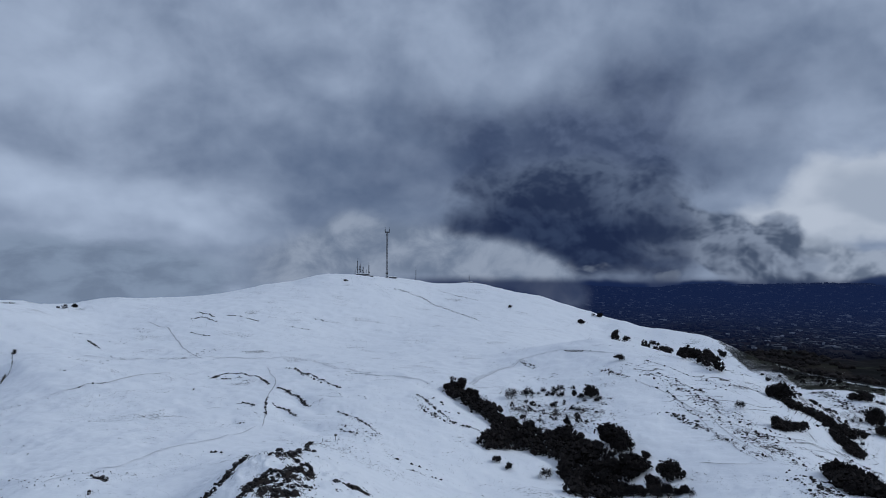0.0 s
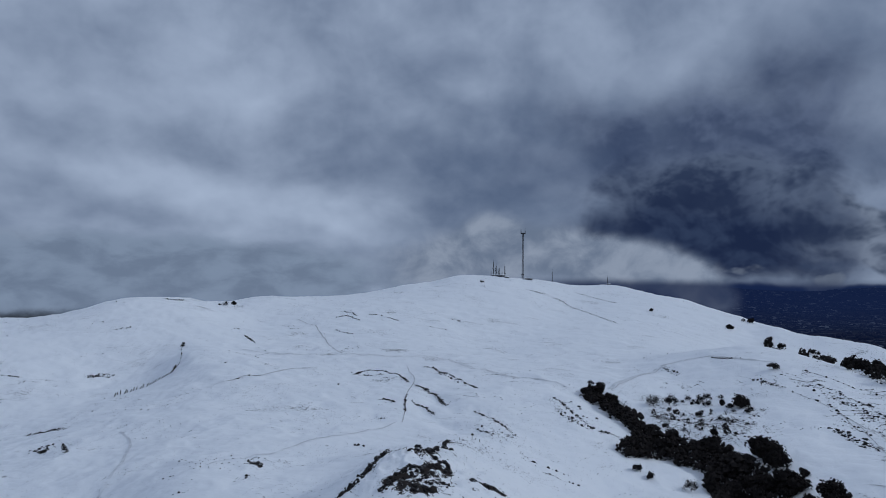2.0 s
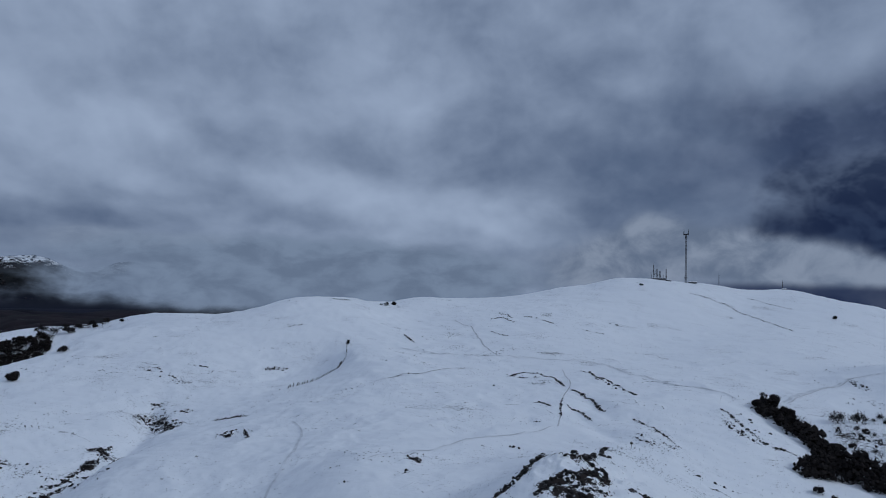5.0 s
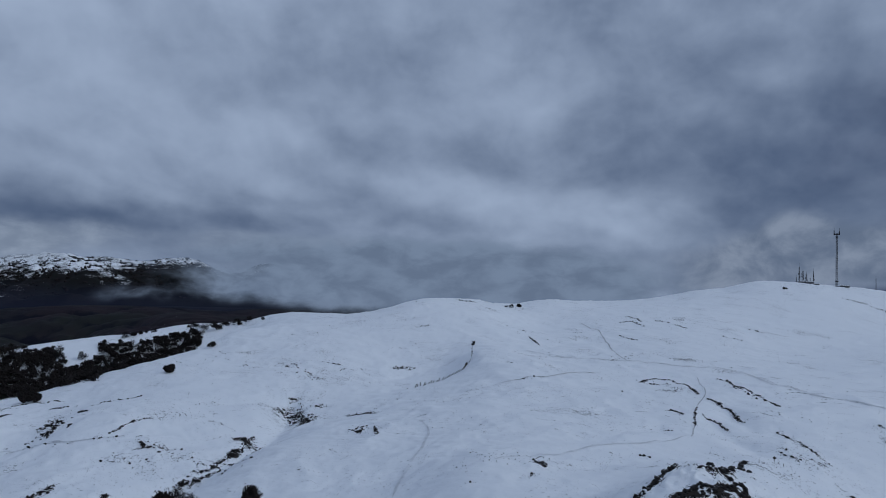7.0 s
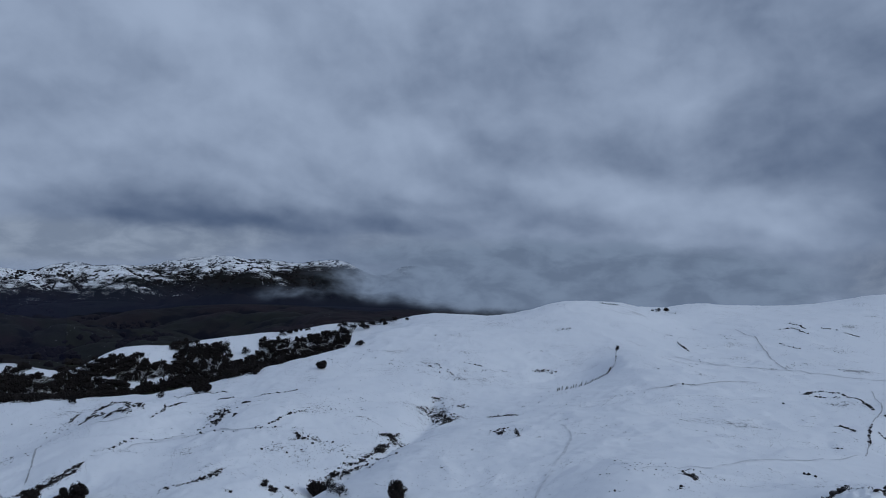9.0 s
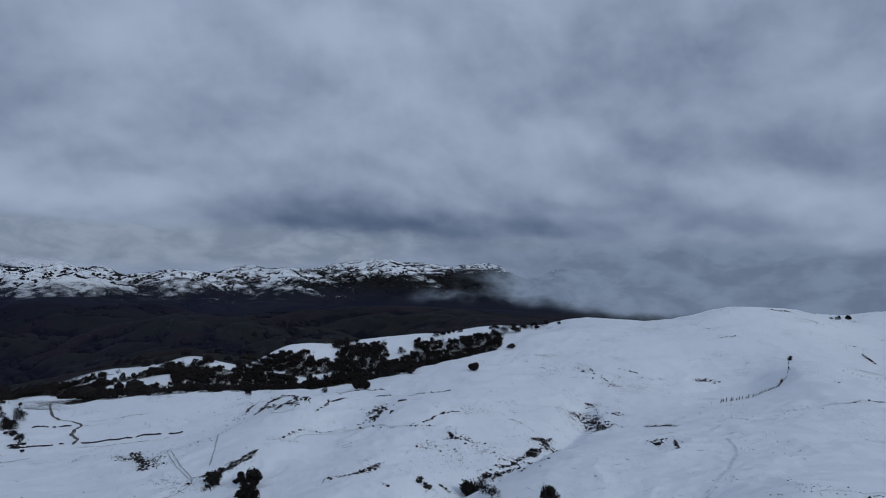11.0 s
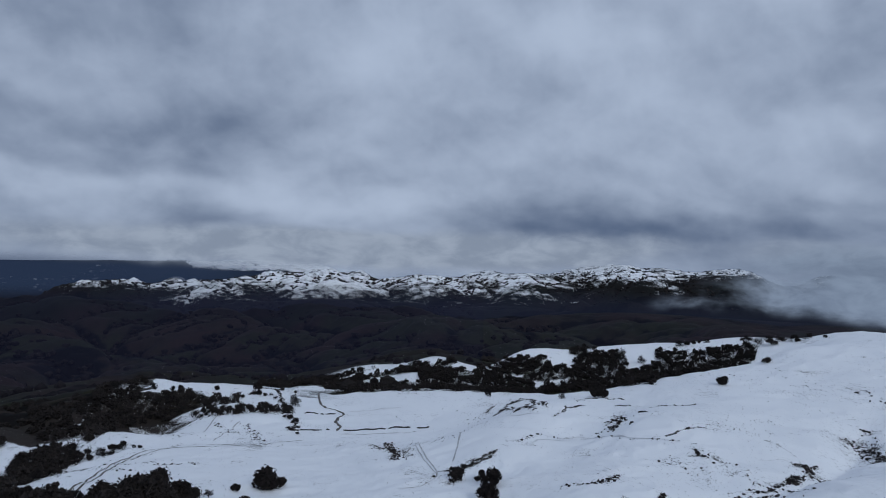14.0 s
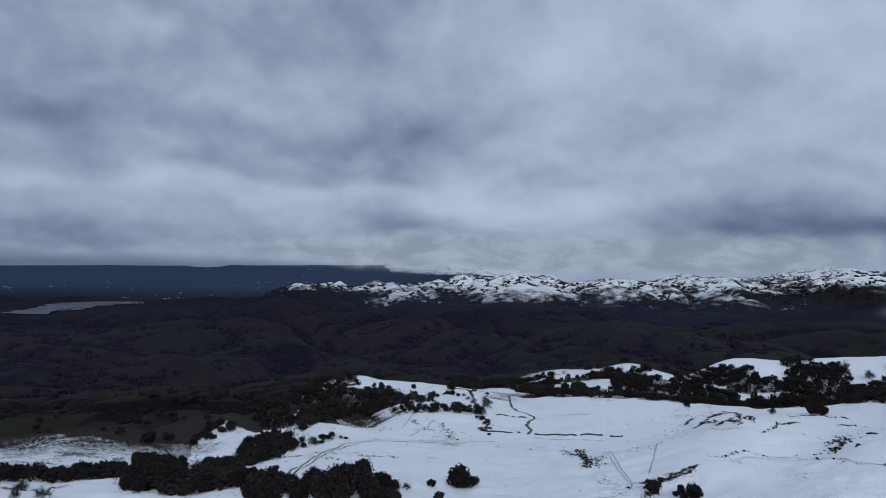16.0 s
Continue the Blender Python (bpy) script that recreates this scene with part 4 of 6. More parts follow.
def cloud_material(name, low, high, patches, bottom, top, strength=1.0, grain=1.0, tall=0.17):
    """Drifting cloud painted on a glowing sheet: patches of (turn, rise, half width, half height, weight) with ragged
    edges.
    """
    m, t = shader(name)
    uv = add(t, "ShaderNodeUVMap")
    uv.uv_map = "cloud"
    ax = add(t, "ShaderNodeSeparateXYZ")
    plug(t, uv.outputs[0], ax.inputs[0])
    u, v = ax.outputs[0], ax.outputs[1]
    c = add(t, "ShaderNodeCombineXYZ")
    plug(t, maths(t, "MULTIPLY", u, 0.085), c.inputs[0])
    plug(t, maths(t, "MULTIPLY", v, tall), c.inputs[1])
    n1 = fractal(t, c.outputs[0], 1.6, 9.0, 0.56, 0.3)
    n2 = fractal(t, c.outputs[0], 3.4, 9.0, 0.55, 0.3)
    total = None
    for u0, v0, wu, wv, weight in patches:
        a = maths(t, "POWER", maths(t, "DIVIDE", maths(t, "SUBTRACT", u, u0), wu), 2.0)
        b = maths(t, "POWER", maths(t, "DIVIDE", maths(t, "SUBTRACT", v, v0), wv), 2.0)
        g = maths(t, "MULTIPLY", maths(t, "EXPONENT", maths(t, "MULTIPLY", maths(t, "ADD", a, b), -1.0)), weight)
        total = g if total is None else maths(t, "ADD", total, g)
    ragged = maths(t, "MULTIPLY", maths(t, "SUBTRACT", n1, 0.5), 1.8 * grain)
    ragged = maths(t, "ADD", ragged, maths(t, "MULTIPLY", maths(t, "SUBTRACT", n2, 0.5), 0.7 * grain))
    dense = ramp(t, maths(t, "ADD", total, maths(t, "MULTIPLY", ragged, ramp(t, total, 0.02, 0.4))), 0.12, 0.95)
    dense = maths(t, "MULTIPLY", dense, ramp(t, v, bottom, bottom + 0.6))
    dense = maths(t, "MULTIPLY", dense, ramp(t, v, top - 1.2, top, 1.0, 0.0))
    # the cloud's scattered daylight is put in as glow
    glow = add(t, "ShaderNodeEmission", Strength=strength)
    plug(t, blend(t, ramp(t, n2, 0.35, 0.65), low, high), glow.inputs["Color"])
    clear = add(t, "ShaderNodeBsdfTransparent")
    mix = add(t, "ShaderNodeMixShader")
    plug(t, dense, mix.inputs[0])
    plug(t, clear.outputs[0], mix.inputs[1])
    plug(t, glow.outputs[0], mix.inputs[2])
    o = add(t, "ShaderNodeOutputMaterial")
    plug(t, mix.outputs[0], o.inputs["Surface"])
    return m


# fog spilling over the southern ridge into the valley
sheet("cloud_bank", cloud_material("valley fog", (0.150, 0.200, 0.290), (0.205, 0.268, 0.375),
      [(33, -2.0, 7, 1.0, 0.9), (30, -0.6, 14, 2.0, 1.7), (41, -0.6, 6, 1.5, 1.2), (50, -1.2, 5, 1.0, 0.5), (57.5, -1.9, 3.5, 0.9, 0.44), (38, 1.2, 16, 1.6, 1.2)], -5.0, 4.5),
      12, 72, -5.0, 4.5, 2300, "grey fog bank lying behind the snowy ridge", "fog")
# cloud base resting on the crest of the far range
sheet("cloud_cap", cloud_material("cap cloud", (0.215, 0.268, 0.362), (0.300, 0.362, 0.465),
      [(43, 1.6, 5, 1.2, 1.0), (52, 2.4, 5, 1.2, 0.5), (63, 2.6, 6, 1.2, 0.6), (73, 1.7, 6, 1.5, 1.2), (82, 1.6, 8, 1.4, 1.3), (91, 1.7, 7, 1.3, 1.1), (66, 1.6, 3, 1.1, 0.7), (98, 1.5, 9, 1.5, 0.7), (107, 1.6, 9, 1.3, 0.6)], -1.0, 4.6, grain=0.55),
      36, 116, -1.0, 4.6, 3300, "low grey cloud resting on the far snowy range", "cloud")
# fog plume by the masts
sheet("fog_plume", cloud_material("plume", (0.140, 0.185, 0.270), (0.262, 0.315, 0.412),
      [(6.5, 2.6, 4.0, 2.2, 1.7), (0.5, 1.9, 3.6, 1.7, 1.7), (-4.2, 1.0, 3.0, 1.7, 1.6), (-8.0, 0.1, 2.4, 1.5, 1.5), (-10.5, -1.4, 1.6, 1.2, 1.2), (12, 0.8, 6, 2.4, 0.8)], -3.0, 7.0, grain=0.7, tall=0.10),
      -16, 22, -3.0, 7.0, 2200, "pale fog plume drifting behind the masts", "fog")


def haze_glow(name, tint, most, low, full, fade, end, side=56.0, stop=200.0):
    """Distance haze painted on a glowing see-through sheet: thicker towards the horizon."""
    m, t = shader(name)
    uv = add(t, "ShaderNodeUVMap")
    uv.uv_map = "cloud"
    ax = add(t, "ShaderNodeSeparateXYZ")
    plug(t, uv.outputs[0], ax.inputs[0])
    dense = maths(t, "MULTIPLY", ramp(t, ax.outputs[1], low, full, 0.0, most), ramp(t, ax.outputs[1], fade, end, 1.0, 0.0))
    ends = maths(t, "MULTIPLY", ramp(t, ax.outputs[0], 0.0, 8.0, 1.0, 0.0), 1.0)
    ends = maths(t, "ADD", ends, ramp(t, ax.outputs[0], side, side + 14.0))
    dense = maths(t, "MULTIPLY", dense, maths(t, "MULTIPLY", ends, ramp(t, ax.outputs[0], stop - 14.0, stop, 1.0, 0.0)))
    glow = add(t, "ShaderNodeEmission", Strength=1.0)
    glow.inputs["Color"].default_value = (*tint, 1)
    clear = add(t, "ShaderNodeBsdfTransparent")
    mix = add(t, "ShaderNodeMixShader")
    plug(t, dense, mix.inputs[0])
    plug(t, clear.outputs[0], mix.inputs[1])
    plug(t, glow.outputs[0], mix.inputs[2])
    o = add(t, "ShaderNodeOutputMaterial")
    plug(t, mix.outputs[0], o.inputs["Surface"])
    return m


# haze of the distance, added as bluish sheets that glow
HAZE = haze_glow("blue haze glow", (0.0065, 0.0155, 0.060), 0.82, -6.5, -1.0, -0.45, 0.35)
HILL_HAZE = haze_glow("hill haze glow", (0.023, 0.042, 0.094), 0.64, -3.4, -1.8, -0.5, 0.75, 84.0)
VALLEY_HAZE = haze_glow("valley haze glow", (0.010, 0.014, 0.040), 0.17, -12.0, -7.0, -3.0, -1.8, 36.0)
RANGE_HAZE = haze_glow("range haze glow", (0.018, 0.025, 0.052), 0.27, -6.0, -4.0, -2.2, -0.7, 34.0, 110.0)
sheet("haze", HAZE, -42, 9, -6.5, 0.4, 1960, "glowing sheet painted as blue haze over the city plain", "haze")
sheet("haze", HILL_HAZE, 76, 135, -3.4, 0.8, 4240, "glowing sheet painted as blue haze over the far hills", "haze")
sheet("haze", VALLEY_HAZE, 36, 135, -10.0, -0.4, 1480, "thin glowing sheet painted as blue haze over the dark valley", "haze")
NEAR_HAZE = haze_glow("near haze glow", (0.010, 0.012, 0.030), 0.15, -14.0, -9.0, -3.4, -2.2)
sheet("haze", NEAR_HAZE, 74, 135, -14.0, -2.0, 1080, "thin glowing sheet painted as blue haze over the brown hills", "haze")
sheet("haze", RANGE_HAZE, 34, 112, -6.0, 0.3, 2800, "thin glowing sheet painted as blue haze before the far range", "haze")

# ---------------------------------------------------------------- materials of the things
def surface(name, lo, hi, scale, rough=0.85, metal=0.0, bump=0.0, vary=0.0, snow=0.0, gloss=0.3):
    """A plain surface in two mixed tones; vary: change from piece to piece; snow: white on faces that look up."""
    m, t = shader(name)
    pos = add(t, "ShaderNodeNewGeometry")
    n = fractal(t, pos.outputs["Position"], scale, 8.0, 0.62)
    colour = blend(t, ramp(t, n, 0.35, 0.65), lo, hi)
    if vary:
        pick = add(t, "ShaderNodeObjectInfo").outputs["Random"]
        isle = pos.outputs["Random Per Island"]
        v = maths(t, "ADD", maths(t, "MULTIPLY", pick, 0.5), maths(t, "MULTIPLY", isle, 0.5))
        k = maths(t, "ADD", maths(t, "MULTIPLY", v, 2 * vary), 1.0 - vary)
        s = add(t, "ShaderNodeVectorMath")
        s.operation = "SCALE"
        plug(t, colour, s.inputs[0])
        plug(t, k, s.inputs["Scale"])
        colour = s.outputs[0]
    if snow:
        ax = add(t, "ShaderNodeSeparateXYZ")
        plug(t, pos.outputs["Normal"], ax.inputs[0])
        up = maths(t, "ADD", ax.outputs[2], maths(t, "MULTIPLY", maths(t, "SUBTRACT", n, 0.5), 0.9))
        colour = blend(t, maths(t, "MULTIPLY", ramp(t, up, 1.02 - snow, 1.2 - snow), 0.9), colour, (0.82, 0.84, 0.87))
    b = add(t, "ShaderNodeBsdfPrincipled", Roughness=rough, Metallic=metal)
    b.inputs["Specular IOR Level"].default_value = gloss
    plug(t, colour, b.inputs["Base Color"])
    if bump:
        bp = add(t, "ShaderNodeBump", Strength=0.5, Distance=bump)
        plug(t, fractal(t, pos.outputs["Position"], scale * 3, 6.0, 0.6), bp.inputs["Height"])
        plug(t, bp.outputs[0], b.inputs["Normal"])
    o = add(t, "ShaderNodeOutputMaterial")
    plug(t, b.outputs[0], o.inputs["Surface"])
    return m


FOLIAGE = surface("evergreen oak leaves", (0.012, 0.011, 0.0115), (0.031, 0.0255, 0.0235), 0.8, 0.85, vary=0.5, gloss=0.05)
BARK = surface("bark", (0.03, 0.024, 0.02), (0.06, 0.05, 0.042), 3.0, 0.9)
TWIGS = surface("bare twigs", (0.008, 0.0075, 0.008), (0.024, 0.021, 0.022), 0.9, 0.9, vary=0.3, gloss=0.1)
TWIG_MASS = surface("mass of grey twigs", (0.018, 0.016, 0.017), (0.055, 0.048, 0.048), 0.9, 0.9, vary=0.4, gloss=0.05)
SCRUB = surface("winter scrub", (0.014, 0.0135, 0.0145), (0.040, 0.034, 0.032), 1.2, 0.9, vary=0.4, gloss=0.05)
ROCK = surface("dark rock", (0.018, 0.017, 0.018), (0.048, 0.043, 0.043), 1.1, 0.85, bump=0.15, vary=0.3, snow=0.08)
STEEL = surface("weathered steel", (0.07, 0.075, 0.085), (0.12, 0.125, 0.135), 0.4, 0.6, metal=0.3)
DARK_STEEL = surface("dark painted steel", (0.03, 0.032, 0.038), (0.06, 0.062, 0.07), 0.4, 0.6, metal=0.2)
SHED_WALL = surface("grey shed wall", (0.10, 0.10, 0.105), (0.16, 0.16, 0.165), 0.6, 0.8)
SNOW_ROOF = surface("snow on a roof", (0.78, 0.80, 0.83), (0.86, 0.87, 0.89), 0.5, 0.8)
TIMBER = surface("weathered timber", (0.045, 0.038, 0.032), (0.10, 0.085, 0.07), 2.0, 0.9, vary=0.3)
MUD = surface("muddy track", (0.05, 0.042, 0.038), (0.17, 0.15, 0.14), 0.5, 0.9, bump=0.1)
SLUSH = surface("trodden slushy snow", (0.30, 0.295, 0.30), (0.72, 0.73, 0.76), 0.35, 0.8, bump=0.1)
PACKED = surface("packed snow", (0.58, 0.59, 0.62), (0.82, 0.84, 0.87), 0.22, 0.8, bump=0.1)


# ---------------------------------------------------------------- mesh helpers
def mesh_of(name, verts, faces, material, smooth=False):
    me = bpy.data.meshes.new(name)
    me.from_pydata([tuple(v) for v in verts], [], [tuple(f) for f in faces])
    if smooth:
        me.polygons.foreach_set("use_smooth", [True] * len(me.polygons))
    me.materials.append(material)
    return me


def part(name, me, parent, label="", place=None):
    ob = new(name, me)
    ob.parent = parent
    if place is not None:
        ob.matrix_basis = place
    return tagged(ob, label)


def ground_at(x, y):
    return float(height(np.array([x]), np.array([y]))[0])


def grounds(xs, ys):
    return height(np.array(xs, float), np.array(ys, float))


def ico():
    bm = bmesh.new()
    bmesh.ops.create_icosphere(bm, subdivisions=1, radius=1.0)
    v = np.array([p.co[:] for p in bm.verts])
    f = [[p.index for p in q.verts] for q in bm.faces]
    bm.free()
    return v, f


ICO_V, ICO_F = ico()
OCTA_V = np.array([(1, 0, 0), (0, 1, 0), (-1, 0, 0), (0, -1, 0), (0, 0, 1), (0, 0, -1)], float)
OCTA_F = [(0, 1, 4), (1, 2, 4), (2, 3, 4), (3, 0, 4), (1, 0, 5), (2, 1, 5), (3, 2, 5), (0, 3, 5)]


def ico2():
    bm = bmesh.new()
    bmesh.ops.create_icosphere(bm, subdivisions=2, radius=1.0)
    v = np.array([p.co[:] for p in bm.verts])
    f = [[p.index for p in q.verts] for q in bm.faces]
    bm.free()
    return v, f


ICO2_V, ICO2_F = ico2()


class Lump:
    """Gathers many small shapes into one mesh."""

    def __init__(self):
        self.v, self.f, self.n = [], [], 0

    def put(self, verts, faces):
        self.v.append(np.asarray(verts, float))
        self.f.extend([[i + self.n for i in f] for f in faces])
        self.n += len(verts)

    def tube(self, a, b, ra, rb, sides=4):
        a, b = np.array(a, float), np.array(b, float)
        d = b - a
        d = d / max(np.linalg.norm(d), 1e-6)
        u = np.cross(d, (0.3, 0.9, 0.2))
        u /= np.linalg.norm(u)
        w = np.cross(d, u)
        ring = [math.cos(2 * math.pi * k / sides) * u + math.sin(2 * math.pi * k / sides) * w for k in range(sides)]
        self.put([a + ra * r for r in ring] + [b + rb * r for r in ring],
                 [(k, (k + 1) % sides, sides + (k + 1) % sides, sides + k) for k in range(sides)] + [list(range(sides))[::-1], list(range(sides, 2 * sides))])

    def box(self, x0, y0, z0, x1, y1, z1):
        self.put([(x, y, z) for z in (z0, z1) for y in (y0, y1) for x in (x0, x1)],
                 [(0, 2, 3, 1), (4, 5, 7, 6), (0, 1, 5, 4), (2, 6, 7, 3), (0, 4, 6, 2), (1, 3, 7, 5)])

    def mesh(self, name, material, smooth=False):
        return mesh_of(name, np.vstack(self.v), self.f, material, smooth)


# ---------------------------------------------------------------- trees
def gem(rng, c, r):
    """A small angular clump of leaves: an uneven eight-sided lump."""
    k = rng.uniform(0.65, 1.3, (6, 1))
    return np.asarray(c) + OCTA_V * k * np.asarray(r)


def crown_mesh(seed, boughs, clumps, tufts, tall, material, low=0.12):
    """A crown one metre wide: boughs of many uneven leaf clumps, with loose sprays of leaves round them."""
    rng = np.random.default_rng(seed)
    lump = Lump()
    centres = []
    for k in range(boughs):
        a, r = 2 * math.pi * (k + rng.uniform(-0.4, 0.4)) / boughs, (0.05 if k == 0 else rng.uniform(0.16, 0.34))
        top = tall * math.sqrt(max(0.1, 1 - (r / 0.46) ** 2))
        c = np.array([r * math.cos(a), r * math.sin(a), rng.uniform(0.45, 0.86) * top])
        size = rng.uniform(0.13, 0.21)
        lump.put(c + ICO_V * rng.uniform(0.7, 1.0, (len(ICO_V), 1)) * size * np.array([0.9, 0.9, 0.8]), ICO_F)
        if c[2] > 0.3:
            lump.put(c * np.array([0.85, 0.85, 0.5]) + ICO_V * rng.uniform(0.7, 1.0, (len(ICO_V), 1)) * size * 0.9, ICO_F)
        centres.append((c, size))
    for k in range(clumps):
        c, size = centres[k % boughs]
        d = rng.normal(size=3)
        d[2] = d[2] * 0.8 + 0.1
        d /= np.linalg.norm(d)
        p = c + d * size * rng.uniform(0.7, 1.14)
        p[2] = max(p[2], low * rng.uniform(0.4, 1.0))
        lump.put(gem(rng, p, rng.uniform(0.03, 0.072)), OCTA_F)
    for k in range(tufts):
        c, size = centres[rng.integers(len(centres))]
        d = rng.normal(size=3)
        d /= np.linalg.norm(d)
        p = c + d * size * rng.uniform(1.0, 1.3)
        p[2] = max(p[2], 0.04)
        u, w = rng.normal(size=3) * 0.02, rng.normal(size=3) * 0.02
        lump.put([p - u, p + w, p + u + d * 0.02, p - w], [(0, 1, 2, 3)])
    return lump.mesh("crown", material)


def trunk_mesh(seed, tall, spread_):
    rng = np.random.default_rng(seed)
    lump = Lump()
    lump.tube((0, 0, -0.06), (0.01, 0, 0.2), 0.045, 0.03, 6)
    for k in range(5):
        a = 2 * math.pi * (k + rng.uniform(0, 0.7)) / 5
        lump.tube((0.01, 0, 0.14), (spread_ * math.cos(a), spread_ * math.sin(a), tall * rng.uniform(0.5, 0.8)), 0.022, 0.006, 5)
    return lump.mesh("trunk", BARK)


def limb_mesh(seed, tall):
    """Bare limbs and twigs, one metre wide."""
    rng = np.random.default_rng(seed)
    lump = Lump()

    def grow(p, d, length, r, depth):
        q = p + d * length
        lump.tube(p, q, r, r * 0.6, 3)
        if depth == 0:
            return
        for k in range(3 if depth > 1 else 4):
            e = d + rng.normal(size=3) * 0.62
            e[2] += 0.12
            e /= np.linalg.norm(e)
            grow(q, e, length * rng.uniform(0.62, 0.85), r * 0.6, depth - 1)

    for k in range(5):
        a = 2 * math.pi * (k + rng.uniform(0, 0.8)) / 5
        d = np.array([0.75 * math.cos(a), 0.75 * math.sin(a), 0.8])
        grow(np.array([0, 0, 0.12 * tall]), d / np.linalg.norm(d), 0.2 * tall, 0.02, 3)
    tips = []
    for k in range(17):
        d = rng.normal(size=3)
        d[2] = abs(d[2])
        tips.append(d * rng.uniform(0.45, 1.0) / np.linalg.norm(d) * np.array([0.44, 0.44, 0.62 * tall]) + np.array([0, 0, 0.14]))
    for k in range(800):
        p = tips[k % 17] + rng.normal(size=3) * 0.085
        p[2] = max(p[2], 0.03)
        d = p / np.linalg.norm(p)
        u, w = (d + rng.normal(size=3) * 0.5) * 0.05, rng.normal(size=3) * 0.0105
        lump.put([p - w, p + w, p + u + w * 0.5, p + u - w * 0.5], [(0, 1, 2, 3)])
    return lump.mesh("crown", TWIGS)


def make_evergreen(seed):
    root = new("oak_tree")
    tall = 0.6 + 0.2 * ((seed * 7) % 5) / 5
    part("trunk", trunk_mesh(seed, tall, 0.25), root)
    part("crown", crown_mesh(seed, 6 + seed % 4, 190, 620, tall, FOLIAGE), root)
    return tagged(root, "dark evergreen oak with a dense rounded crown on snow", "tree", "evergreen oaks")


def make_far_evergreen(seed):
    root = new("oak_tree")
    tall = 0.6 + 0.2 * ((seed * 7) % 5) / 5
    part("trunk", trunk_mesh(seed, tall, 0.25), root)
    part("crown", crown_mesh(seed, 5 + seed % 3, 60, 90, tall, FOLIAGE), root)
    return tagged(root, "dark evergreen oak at the edge of a wood", "tree", "evergreen oaks")


def make_bare(seed):
    root = new("bare_tree")
    lump = Lump()
    lump.tube((0, 0, -0.06), (0, 0, 0.13), 0.035, 0.022, 6)
    part("trunk", lump.mesh("trunk", BARK), root)
    part("crown", limb_mesh(seed, 0.95), root)
    return tagged(root, "leafless grey tree with fine twigs on snow", "tree", "bare trees")


def make_shrub(seed):
    root = new("shrub")
    part("stems", trunk_mesh(seed + 50, 0.4, 0.3), root)
    part("foliage", crown_mesh(seed, 5, 50, 160, 0.42, SCRUB, 0.02), root)
    return tagged(root, "low dark scrub bush growing through the snow", "shrub", "scrub bushes")


class Nursery:
    """A few patterns of one kind; the first use of each is the pattern itself, later ones are copies."""

    def __init__(self, maker, seeds):
        self.patterns, self.fresh, self.rng = [maker(s) for s in seeds], [True] * len(seeds), random.Random(seeds[0])

    def place(self, x, y, z, size):
        k = self.rng.randrange(len(self.patterns))
        if True in self.fresh:
            k = self.fresh.index(True)
        squat = self.rng.uniform(0.88, 1.15)
        m = Matrix.Translation((x, y, z)) @ Matrix.Rotation(self.rng.uniform(0, 6.28), 4, "Z") @ Matrix.Diagonal((size, size, size * squat, 1))
        if self.fresh[k]:
            self.fresh[k] = False
            self.patterns[k].matrix_basis = m
            return self.patterns[k]
        bare_copy = copy_thing(self.patterns[k], Matrix())
        bare_copy.matrix_basis = m
        return bare_copy


EVERGREENS = Nursery(make_evergreen, [11, 12, 13, 14, 15, 16, 17])
FAR_EVERGREENS = Nursery(make_far_evergreen, [61, 62, 63, 64, 65, 66])
BARE_TREES = Nursery(make_bare, [31, 32, 33, 34])
SHRUBS = Nursery(make_shrub, [51, 52, 53, 54])


def plant(kind, *spots):
    for (x, y, size), z in zip(spots, grounds([s[0] for s in spots], [s[1] for s in spots])):
        kind.place(x, y, float(z) - 0.02 * size, size)


def inside(x, y, ring):
    hit = False
    for (ax, ay), (bx, by) in zip(ring, ring[1:] + ring[:1]):
        if (ay > y) != (by > y) and x < (bx - ax) * (y - ay) / (by - ay) + ax:
            hit = not hit
    return hit


def small_crown(seed):
    """A crown of the inner wood, one metre wide, for the joined mass of trees."""
    rng = np.random.default_rng(seed)
    lump = Lump()
    for k in range(30):
        a, r = rng.uniform(0, 2 * math.pi), 0.40 * math.sqrt(rng.uniform(0, 1))
        c = np.array([r * math.cos(a), r * math.sin(a), rng.uniform(0.06, 0.76 * math.sqrt(1 - (r / 0.5) ** 2))])
        lump.put(gem(rng, c, rng.uniform(0.07, 0.17)), OCTA_F)
    for k in range(46):
        d = rng.normal(size=3)
        d[2] = abs(d[2])
        d /= np.linalg.norm(d)
        p, u, w = d * np.array([0.46, 0.46, 0.72]) * rng.uniform(0.8, 1.1), rng.normal(size=3) * 0.03, rng.normal(size=3) * 0.03
        lump.put([p - u, p + w, p + u, p - w], [(0, 1, 2, 3)])
    return np.vstack(lump.v), lump.f


def small_twigs(seed):
    """A leafless crown one metre wide: open sprays of twigs through which the snow shows."""
    rng = np.random.default_rng(seed)
    lump = Lump()
    for k in range(110):
        d = rng.normal(size=3)
        d[2] = abs(d[2]) + 0.1
        d /= np.linalg.norm(d)
        p = d * np.array([0.5, 0.5, 0.8]) * rng.uniform(0.35, 1.0)
        u, w = (d + rng.normal(size=3) * 0.4) * 0.09, rng.normal(size=3) * 0.013
        lump.put([p - w, p + w, p + u + w * 0.5, p + u - w * 0.5], [(0, 1, 2, 3)])
    for k in range(5):
        a = 1.26 * k + rng.uniform(0, 1)
        lump.tube((0, 0, 0), (0.3 * math.cos(a), 0.3 * math.sin(a), 0.55), 0.03, 0.01, 3)
    return np.vstack(lump.v), lump.f


